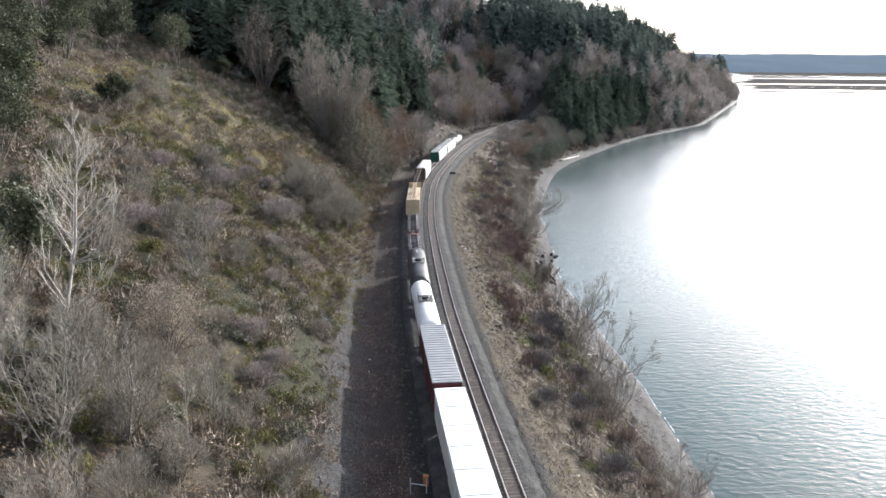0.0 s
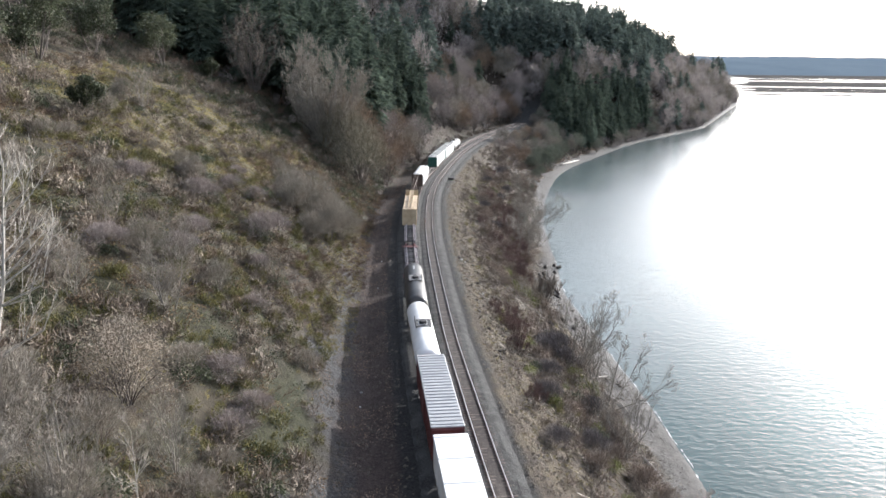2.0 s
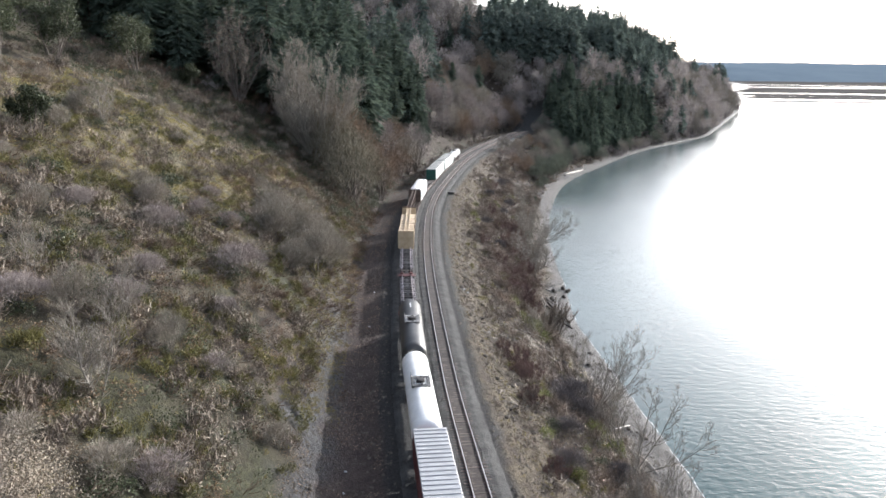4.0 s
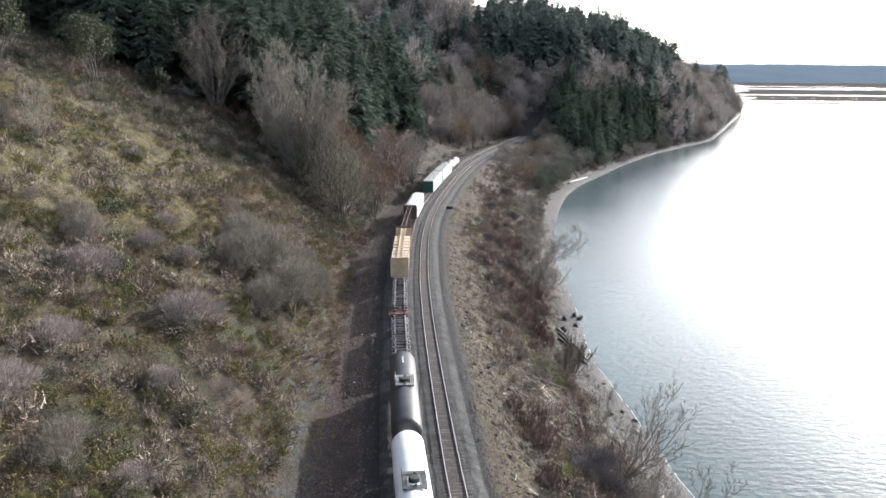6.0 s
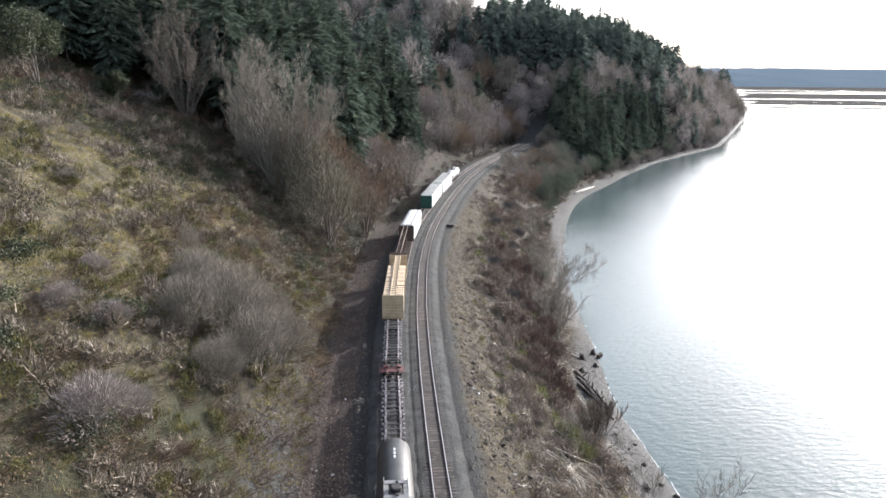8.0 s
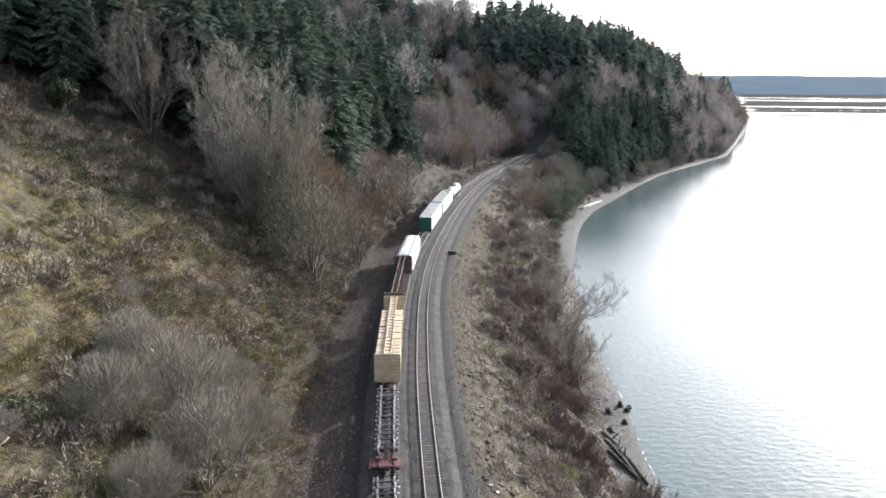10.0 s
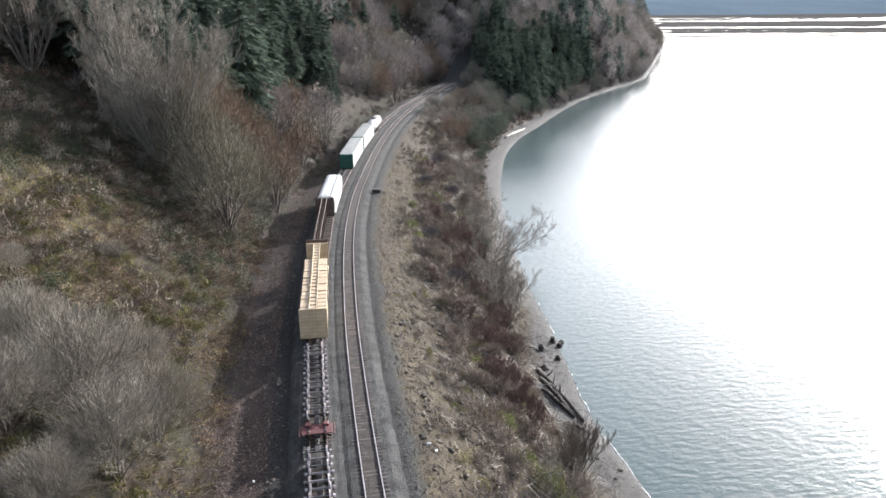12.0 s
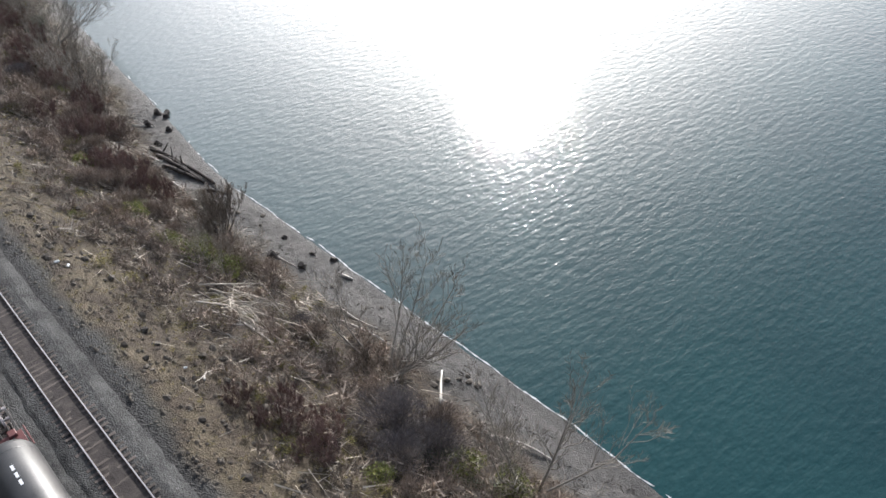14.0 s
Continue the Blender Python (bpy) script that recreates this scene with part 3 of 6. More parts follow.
def railway(name, off, single, left, right):
    """A track: two rails, a bed of ballast, and its ties, one by one over the nearest stretch."""
    root = tagged(new(name), "railway track with bright rails on weathered ties in grey ballast", "railway track", kind="structure")
    for side in (-0.755, 0.755):
        part("rail", rail_mesh(off + side, -260, 488), None, root, "polished steel rail")
    part("ballast", ballast_mesh(off, -260, 488, left, right), None, root, "crushed grey stone")
    V = []
    ys, jit = np.arange(-260, 488, 0.5), np.random.default_rng(12)
    for y in ys:
        for a, z in ((-0.68, -0.19), (-0.3, -0.165), (0.3, -0.165), (0.68, -0.19)):
            x, yy, h = line_at(y, off + a)
            V.append((x, yy, z + jit.normal(0, 0.014)))
    part("fouled_bed", Shape().add(V, [(k * 4 + i, k * 4 + i + 1, k * 4 + i + 5, k * 4 + i + 4) for k in range(len(ys) - 1) for i in range(3)]), M_FOULED, root, "dark oily dirt between the rails")
    rng = random.Random(3)
    rest = Shape()
    y = -120.0
    while y < 486:
        y += 0.53 if y < 200 else 0.62
        x, yy, h = line_at(y, off + rng.uniform(-0.05, 0.05))
        turn = Euler((0, 0, -h + rng.uniform(-0.02, 0.02))).to_matrix()
        if single[0] < y < single[1]:
            t = part("tie", TIE, None, root)
            t.matrix_local = Matrix.Translation((x, yy, rng.uniform(-0.015, 0.015))) @ turn.to_4x4()
        else:
            rest.box((x, yy, -0.26), (2.6, 0.23, 0.18), 0.015, turn)
    tagged(part("tie_row", rest, M_TIE, root), "weathered dark ties", kind="stuff")


# ---- the goods train on the inner track ----
def truck_meshes():
    sides, wheel = Shape(), Shape()
    for sx in (-1, 1):
        sides.box((sx * 1.0, 0, 0.52), (0.16, 2.5, 0.30), 0.04)
        sides.box((sx * 1.0, -0.88, 0.46), (0.22, 0.36, 0.36), 0.04).box((sx * 1.0, 0.88, 0.46), (0.22, 0.36, 0.36), 0.04)
    sides.box((0, 0, 0.62), (2.1, 0.42, 0.26), 0.04)
    for sx in (-1, 1):
        wheel.tube([(sx * 0.68, 0, 0), (sx * 0.72, 0, 0)], [0.46, 0.46], 20).tube([(sx * 0.72, 0, 0), (sx * 0.82, 0, 0)], [0.42, 0.42], 20)
    wheel.tube([(-1.05, 0, 0), (1.05, 0, 0)], 0.08, 8)
    return sides.mesh("truck", M_UNDER), wheel.mesh("wheelset", M_WHEEL)


TRUCK, WHEELSET = truck_meshes()


def chassis(car, half):
    """Two trucks, each with two wheelsets, and the couplers."""
    for s in (-1, 1):
        t = part("truck", TRUCK, None, car)
        t.location = (0, s * (half - 2.6), 0)
        for k in (-0.88, 0.88):
            part("wheelset", WHEELSET, None, t).location = (0, k, 0.44)
        part("coupler", Shape().box((0, s * (half + 0.25), 0.85), (0.28, 0.75, 0.3), 0.05), M_UNDER, car)


def ladder(x, y, z0, z1, along=0.42, thick=0.025):
    s = Shape()
    for k in (-1, 1):
        s.tube([(x, y + k * along / 2, z0), (x, y + k * along / 2, z1)], thick, 6)
    for z in np.arange(z0 + 0.2, z1, 0.36):
        s.tube([(x, y - along / 2, z), (x, y + along / 2, z)], thick * 0.8, 5)
    return s


def bars(rows, thick=0.004):
    """Unreadable lettering as plain bars: centre and size of each."""
    s = Shape()
    for c, size in rows:
        s.box(c, size, thick)
    return s


def tank_car(name, label, paint, length, bare_end=False):
    car = tagged(new(name), label, "tank car", "goods train")
    half, r, zc = length / 2, 1.52, 2.72
    body = Shape()
    prof = [(half - 0.35, 0.25), (half - 0.38, 0.7), (half - 0.5, 1.1), (half - 0.72, 1.38), (half - 1.05, r)]
    pts = prof + [(half * k, r) for k in (0.5, 0.0, -0.5)] + [(-a, b) for a, b in prof[::-1]]
    body.tube([(0, a, zc) for a, b in pts], [b for a, b in pts], 40)
    part("tank", body, paint, car, smooth=True)
    for y in np.linspace(-half + 1.6, half - 1.6, 5):
        part("weld_seam", Shape().tube([(0, y - 0.03, zc), (0, y + 0.03, zc)], r + 0.008, 40, False), paint, car)
    top = zc + r
    part("manway", Shape().tube([(0, 0, top - 0.1), (0, 0, top + 0.28), (0, 0, top + 0.34)], [0.46, 0.46, 0.36], 18), M_UNDER, car, "black round manway housing")
    plat = Shape()
    for sx in (-1, 1):
        plat.box((sx * 0.72, 0, top - 0.22), (0.5, 2.1, 0.05), 0.01)
        for y in (-1.0, 0, 1.0):
            plat.tube([(sx * 0.96, y, top - 0.22), (sx * 0.96, y, top + 0.62)], 0.025, 6)
        plat.tube([(sx * 0.96, -1, top + 0.62), (sx * 0.96, 1, top + 0.62)], 0.025, 6)
    for y in (-1.0, 1.0):
        plat.tube([(-0.96, y, top + 0.62), (-0.96, y, top + 0.62), (0.96, y, top + 0.62)], 0.025, 6)
    for y in (-1.05, 1.05):
        plat.box((0, y, top + 0.05), (2.0, 0.5, 0.06), 0.01)
    for sx in (-1, 1):
        plat.box((sx * 0.8, 0, top + 0.02), (0.4, 1.7, 0.05), 0.01)
    part("platform", plat, M_AXLE, car, "grey steel walkway with hand rails")
    for sx in (-1, 1):
        part("ladder", ladder(sx * (r + 0.12), 0, 1.0, top - 0.1), M_AXLE, car)
    for y in (-0.9, 0.95):
        part("valve", Shape().tube([(0.1, y, top - 0.1), (0.1, y, top + 0.22)], 0.12, 10), M_AXLE, car)
    part("stencil", bars([((0, half * 0.55 + k * 0.62, top + 0.006 - 0.02), (0.16, 0.42, 0.05)) for k in range(3)]), M_LETTER, car, "unreadable white stencil marks")
    part("sill", Shape().box((0, 0, 0.98), (0.7, length - 0.7, 0.34), 0.03), M_UNDER, car)
    for s in (-1, 1):
        part("bolster", Shape().box((0, s * (half - 2.6), 1.28), (2.6, 0.5, 0.5), 0.05), M_UNDER, car)
        deck = Shape().box((0, s * (half - 0.55), 1.18), (2.9, 1.0, 0.06), 0.01)
        for sx in (-1, 1):
            deck.tube([(sx * 1.42, s * (half - 1.02), 1.2), (sx * 1.42, s * (half - 1.02), 2.2), (sx * 1.42, s * (half - 0.08), 2.2), (sx * 1.42, s * (half - 0.08), 1.2)], 0.022, 6)
        deck.tube([(-1.42, s * (half - 0.08), 2.2), (1.42, s * (half - 0.08), 2.2)], 0.022, 6)
        part("end_platform", deck, M_UNDER, car)
    chassis(car, half)
    return car


def box_car(name, label, side_paint, roof_paint, end_paint, length, ribs=True, mark=None, roof_step=0.62):
    car = tagged(new(name), label, "box car", "goods train")
    half = length / 2
    part("body", Shape().box((0, 0, 2.65), (3.0, length - 1.0, 3.1), 0.04), side_paint, car)
    roof = part("roof", Shape().box((0, 0, 4.28), (3.12, length - 0.9, 0.16), 0.05), roof_paint, car, "ribbed metal roof")
    n = int(length / roof_step)
    rib = Shape().box((0, 0, 0), (2.9, 0.16, 0.07), 0.03).mesh("roof_rib", roof_paint)
    for k in range(n):
        part("roof_rib", rib, None, roof).location = (0, -half + 0.9 + k * (length - 1.8) / (n - 1), 4.385)
    for s in (-1, 1):
        end = Shape().box((0, s * (half - 0.48), 2.65), (3.04, 0.08, 3.14), 0.02)
        panel = part("end_panel", end, end_paint, car, "corrugated end panel")
        for z in np.arange(1.5, 4.1, 0.42):
            part("end_rib", Shape().box((0, s * (half - 0.42), float(z)), (2.8, 0.12, 0.16), 0.05), end_paint, panel)
        part("end_ladder", ladder(1.35, s * (half - 0.3), 0.9, 4.2, 0.02), M_UNDER, car)
    if ribs:
        for sx in (-1, 1):
            for y in np.arange(-half + 1.2, half - 1, 1.25):
                if abs(y) > 1.65:
                    part("side_post", Shape().box((sx * 1.52, y, 2.6), (0.06, 0.12, 2.9), 0.02), side_paint, car)
    for sx in (-1, 1):
        part("sliding_door", Shape().box((sx * 1.55, 0, 2.55), (0.08, 3.1, 2.8), 0.03), side_paint, car)
    if mark:
        part("marking", bars(mark), M_LETTER, car, "white lettering too small to read")
    part("sill", Shape().box((0, 0, 0.98), (2.7, length - 1.0, 0.26), 0.03), M_UNDER, car)
    chassis(car, half)
    return car


def hopper_car(name, label, paint, length):
    car = tagged(new(name), label, "hopper car", "goods train")
    half = length / 2 - 0.5
    prof = [(-1.5, 1.55), (-1.58, 2.3), (-1.58, 3.6), (-1.45, 4.15), (-1.1, 4.45), (1.1, 4.45), (1.45, 4.15), (1.58, 3.6), (1.58, 2.3), (1.5, 1.55)]
    n = len(prof)
    rows = [(-half, 0.0), (-half + 1.6, -0.5), (half - 1.6, -0.5), (half, 0.0)]
    V = [(x, y, z if z > 2.4 else z + dz) for y, dz in rows for x, z in prof]
    F = [(k * n + i, k * n + (i + 1) % n, (k + 1) * n + (i + 1) % n, (k + 1) * n + i) for k in range(3) for i in range(n)] + [tuple(range(n))[::-1], tuple(3 * n + i for i in range(n))]
    part("body", Shape().add(V, F), paint, car)
    part("hatch_trough", Shape().box((0, 0, 4.52), (0.75, 2 * half - 1.2, 0.14), 0.04), M_CREAM, car, "long roof hatch cover")
    walk_boards = Shape()
    for sx in (-1, 1):
        walk_boards.box((sx * 0.85, 0, 4.52), (0.35, 2 * half - 0.6, 0.04), 0.01)
    part("running_board", walk_boards, M_ROOF, car)
    for sx in (-1, 1):
        for y in np.arange(-half + 1.0, half, 1.6):
            part("side_post", Shape().box((sx * 1.6, y, 2.8), (0.08, 0.14, 1.9), 0.02), paint, car)
    for y in (-half * 0.5, 0, half * 0.5):
        part("chute", Shape().add([(-1.2, y - 1.4, 1.6), (1.2, y - 1.4, 1.6), (1.2, y + 1.4, 1.6), (-1.2, y + 1.4, 1.6), (-0.4, y - 0.4, 0.45), (0.4, y - 0.4, 0.45), (0.4, y + 0.4, 0.45), (-0.4, y + 0.4, 0.45)],
                             [(0, 1, 5, 4), (1, 2, 6, 5), (2, 3, 7, 6), (3, 0, 4, 7), (7, 6, 5, 4)]), paint, car)
    for s in (-1, 1):
        part("end_slope", Shape().box((0, s * (half - 0.12), 3.0), (2.3, 0.6, 2.2), 0.2), M_UNDER, car, "dark recessed car end")
        part("end_ladder", ladder(1.4, s * (half + 0.1), 0.9, 4.4, 0.03), M_UNDER, car)
    part("sill", Shape().box((0, 0, 1.0), (0.8, length - 0.8, 0.36), 0.03), M_UNDER, car)
    chassis(car, length / 2)
    return car


def beam_car(name, label, paint, length, loaded):
    """A centre-beam flat car: deck, two end bulkheads, a tall trussed beam, and stacks of timber on either side when loaded."""
    car = tagged(new(name), label, "flat car", "goods train")
    half = length / 2 - 0.5
    deck = part("deck", Shape().box((0, 0, 1.08), (2.9, 2 * half, 0.28), 0.03), paint, car)
    if not loaded:
        rib = Shape().box((0, 0, 0), (2.84, 0.16, 0.14), 0.03).mesh("deck_rib", M_TIE)
        for y in np.arange(-half + 0.6, half, 1.0):
            part("deck_rib", rib, None, deck).location = (0, float(y), 1.28)
    for s in (-1, 1):
        paint2 = M_YELLOW if loaded else paint
        wall = part("bulkhead", Shape().box((0, s * half, 2.85), (3.1, 0.16, 3.5), 0.03), paint2, car, "ribbed end bulkhead")
        for x in (-1.5, 0, 1.5):
            part("bulkhead_post", Shape().box((x, s * (half + 0.10), 2.85), (0.14, 0.14, 3.5), 0.02), paint2, wall)
        for z in np.arange(1.5, 4.5, 0.44):
            part("bulkhead_rib", Shape().box((0, s * (half + 0.08), z), (3.0, 0.10, 0.10), 0.02), paint2, wall)
        part("end_ladder", ladder(1.42, s * (half + 0.3), 0.9, 2.4, 0.05), M_YELLOW if loaded else paint, car)
    beam = Shape()
    for sx in (-0.42, 0.42):
        beam.box((sx, 0, 4.52), (0.10, 2 * half - 0.2, 0.14), 0.02)
    n = 20
    for k in range(n + 1):
        y = -half + 0.3 + k * (2 * half - 0.6) / n
        beam.box((0, y, 4.50), (0.86, 0.10, 0.10), 0.02)
        for sx in (-0.42, 0.42):
            beam.box((sx * 0.5, y, 2.85), (0.09, 0.12, 3.3), 0.02)
    part("centre_beam", beam, M_YELLOW if loaded else paint, car, "open trussed centre beam")
    if loaded:
        part("beam_skin", Shape().box((0, 0, 4.42), (0.80, 2 * half - 0.5, 0.05), 0.01), M_LUMBER, car, "pale sheeting along the beam top")
    chassis(car, length / 2)
    return car


def timber_loads(yc, length):
    """Wrapped packs of timber standing on the centre-beam car."""
    half = length / 2 - 0.5
    rng = random.Random(11)
    packs = [Shape().box((0, 0, 0), (1.02, 1.12, h), 0.03).mesh("pack", M_LUMBER) for h in (3.02, 3.1)]
    strap = Shape().box((0, 0, 0), (1.05, 0.05, 3.12), 0.01).mesh("strap", M_STRAP)
    x0, y0, h = line_at(yc, LEFT)
    at = Matrix.Translation((x0, y0, 0)) @ Euler((0, 0, -h)).to_matrix().to_4x4()
    for sx in (-1, 1):
        root = tagged(new("timber_stack"), "row of pale wrapped sawn timber packs on the flat car", "timber", "timber on the train")
        root.matrix_world = at
        n = 15
        for k in range(n):
            y = -half + 0.8 + k * (2 * half - 7.2) / (n - 1) + rng.uniform(-0.03, 0.03)
            p = part("pack", packs[k % 2], None, root)
            p.location = (sx * 0.98 + rng.uniform(-0.03, 0.03), y, 2.76 + rng.uniform(-0.04, 0.04))
            part("strap", strap, None, root).location = (sx * 0.98, y + 0.58, 2.74)


def wheel_flat(name, label, length):
    car = tagged(new(name), label, "flat car", "goods train")
    half = length / 2 - 0.6
    part("centre_sill", Shape().box((0, 0, 0.92), (0.5, 2 * half, 0.36), 0.03), M_UNDER, car, "blackened centre sill")
    for sx in (-1, 1):
        part("side_sill", Shape().box((sx * 1.16, 0, 1.0), (0.18, 2 * half, 0.26), 0.02), M_UNDER, car)
    for y in np.linspace(-half + 1.2, half - 0.4, 8):
        part("cross_member", Shape().box((0, float(y), 0.95), (2.2, 0.2, 0.2), 0.02), M_UNDER, car)
    for sx in (-1, 1):
        part("rack_rail", Shape().box((sx * 0.75, 0, 1.22), (0.12, 2 * half - 0.6, 0.16), 0.02), M_UNDER, car)
        part("side_rail", Shape().tube([(sx * 1.52, -half, 1.1), (sx * 1.52, -half + 1.9, 1.1)], 0.05, 6), M_OXIDE, car)
    part("end_plate", Shape().box((0, -half + 0.9, 1.16), (2.7, 1.5, 0.06), 0.02).box((0.8, -half + 1.5, 1.3), (0.5, 0.6, 0.25), 0.05).box((-0.8, -half + 1.5, 1.3), (0.5, 0.6, 0.25), 0.05), M_OXIDE, car)
    chassis(car, length / 2)
    return car


def wheel_load(yc, length):
    """New wheelsets, axle beside axle, on a flat car."""
    half = length / 2 - 0.6
    axle = Shape()
    axle.tube([(-1.2, 0, 0), (-0.9, 0, 0), (-0.6, 0, 0), (0, 0, 0), (0.6, 0, 0), (0.9, 0, 0), (1.2, 0, 0)], [0.075, 0.085, 0.10, 0.085, 0.10, 0.085, 0.075], 10)
    x0, y0, h = line_at(yc, LEFT)
    at = Matrix.Translation((x0, y0, 0)) @ Euler((0, 0, -h)).to_matrix().to_4x4()
    first, n = None, int((2 * half - 2.6) / 0.99)
    for k in range(n):
        y = -half + 2.4 + k * 0.99
        m = at @ Matrix.Translation((0.09 * (k % 2) - 0.045, y, 1.78))
        if first is None:
            first = tagged(new("spare_wheelset"), "new steel railway wheelset lying on the flat car", "wheelset", "spare wheelsets")
            first.matrix_world = m
            part("axle", axle, M_AXLE, first)
            for sx in (-1, 1):
                part("wheel", Shape().tube([(sx * 0.69, 0, 0), (sx * 0.73, 0, 0), (sx * 0.74, 0, 0), (sx * 0.84, 0, 0)], [0.47, 0.47, 0.43, 0.41], 14), M_NEWWHEEL, first, "machined wheel")
                part("bearing_cap", Shape().tube([(sx * 0.98, 0, 0), (sx * 1.18, 0, 0)], [0.13, 0.12], 8), M_NEWWHEEL, first)
        else:
            copy_thing(first, m)


def place(car, yc):
    x, y, h = line_at(yc, LEFT)
    car.matrix_world = Matrix.Translation((x, y, 0)) @ Euler((0, 0, -h)).to_matrix().to_4x4()
    return car


def put_copy(car, yc):
    x, y, h = line_at(yc, LEFT)
    return copy_thing(car, Matrix.Translation((x, y, 0)) @ Euler((0, 0, -h)).to_matrix().to_4x4())


def train():
    """The cars in their order from the front, each by the place of its middle along the line."""
    for y in (-33.9, -6.6, 20.7):
        place(box_car("long_box_car", "long high box car with a bright white roof", M_WHITE, M_WHITEROOF, M_OXIDE, 27.0, True, None, 3.2), y)
    place(box_car("box_car", "dark red box car with a ribbed galvanised roof", M_OXIDE, M_ROOF, M_OXIDE, 17.4, True, [((1.0 * k, -8.33, 3.3), (0.5, 0.01, 0.12)) for k in (-0.6, 0.5)], 0.7), 43.1)
    place(tank_car("tank_car", "clean white tank car with rust-stained top walkway", M_WHITE, 18.8), 61.5)
    place(tank_car("tank_car", "dull black tank car with grey top walkway", M_DARK, 18.8), 80.6)
    for y in (100.0, 119.6):
        place(wheel_flat("wheelset_flat_car", "oxide red flat car loaded with new wheelsets", 19.4), y)
        wheel_load(y, 19.4)
    place(beam_car("centre_beam_car", "yellow centre-beam flat car stacked with pale timber", M_YELLOW, 24.6, True), 142.2)
    timber_loads(142.2, 24.6)
    place(beam_car("centre_beam_car", "empty brown centre-beam flat car", M_BROWN, 24.6, False), 167.4)
    place(hopper_car("hopper_car", "white covered hopper car with a dark end", M_WHITE, 18.0), 189.2)
    place(wheel_flat("flat_car", "empty low oxide red flat car", 18.6), 208.2)
    green = place(box_car("box_car", "pale green-white box car with dark green ends", M_PALE, M_CREAM, M_GREEN, 22.0, True, [((1.61, 4 + 0.9 * k, 3.1), (0.01, 0.6, 0.5)) for k in range(4)]), 229.2)
    put_copy(green, 251.8)
    place(tank_car("tank_car", "pale grey tank car at the end of the train", M_GREYTANK, 16.5), 271.8)


# ---- plants ----
def unit(v):
    return v / np.maximum(np.linalg.norm(v, axis=-1, keepdims=True), 1e-9)


def blades(rng, P, D, L, W):
    """Thin tapered twigs or blades: one long triangle each."""
    side = unit(np.cross(D, rng.normal(0, 1, D.shape))) * np.asarray(W).reshape(-1, 1)
    V = np.stack([P - side, P + side, P + D * np.asarray(L).reshape(-1, 1)], 1).reshape(-1, 3)
    return V, np.arange(len(V)).reshape(-1, 3)


def leaves(rng, P, size, up=0.6):
    """Small leaf sprays: two triangles each, mostly facing up and out."""
    n = len(P)
    nrm = unit(rng.normal(0, 1, (n, 3)) + np.array([0, 0, up]))
    a = unit(np.cross(nrm, rng.normal(0, 1, (n, 3))))
    b = np.cross(nrm, a)
    s = np.asarray(size).reshape(-1, 1) * np.ones((n, 1))
    V = np.stack([P - a * s, P + b * s * 0.55, P + a * s, P - b * s * 0.55], 1).reshape(-1, 3)
    k = np.arange(n)[:, None] * 4
    return V, np.concatenate([k + [0, 1, 2], k + [0, 2, 3]])


def limbs(A, M, B, ra, rb, sides=4):
    """Tapered three-point tubes for many branches at once."""
    n = len(A)
    rings = []
    for P, Q, r in ((A, M, ra), (M, B, (ra + rb) / 2), (B, B + (B - M), rb)):
        d = unit(Q - P)
        u = unit(np.cross(d, np.array([0.31, 0.87, 0.38])))
        w = np.cross(d, u)
        ang = np.arange(sides) * 2 * math.pi / sides
        rings.append(P[:, None] + (u[:, None] * np.cos(ang)[None, :, None] + w[:, None] * np.sin(ang)[None, :, None]) * np.asarray(r).reshape(-1, 1, 1))
    V = np.stack(rings, 1).reshape(-1, 3)
    F = []
    base = np.arange(n)[:, None] * 3 * sides
    for k in range(2):
        for j in range(sides):
            j2 = (j + 1) % sides
            q = [k * sides + j, k * sides + j2, (k + 1) * sides + j2, (k + 1) * sides + j]
            F += [base + [q[0], q[1], q[2]], base + [q[0], q[2], q[3]]]
    return V, np.concatenate(F)


def sprout(rng, A, M, B, n, t0, ratio, wide, rise, size=None):
    """Child branches along parents: where they start, bend and end."""
    A, M, B = (np.repeat(p, n, 0) for p in (A, M, B))
    t = rng.uniform(t0, 1.0, (len(A), 1))
    P = A * (1 - t) ** 2 + 2 * M * t * (1 - t) + B * t * t
    tan = unit(2 * (M - A) * (1 - t) + 2 * (B - M) * t)
    out = unit(np.cross(tan, rng.normal(0, 1, tan.shape)))
    d = unit(tan + out * wide + np.array([0, 0, rise]))
    ln = (np.linalg.norm(B - A, axis=1, keepdims=True) if size is None else size) * ratio * (1.15 - 0.65 * t) * rng.uniform(0.6, 1.2, t.shape)
    mid = P + d * ln * 0.5 + rng.normal(0, 0.06, P.shape) * ln
    end = P + unit(d + np.array([0, 0, rise * 0.8])) * ln
    return P, mid, end, t, ln


def join(parts):
    V, F, k = [], [], 0
    for v, f in parts:
        V.append(v)
        F.append(f + k)
        k += len(v)
    return np.concatenate(V), np.concatenate(F)


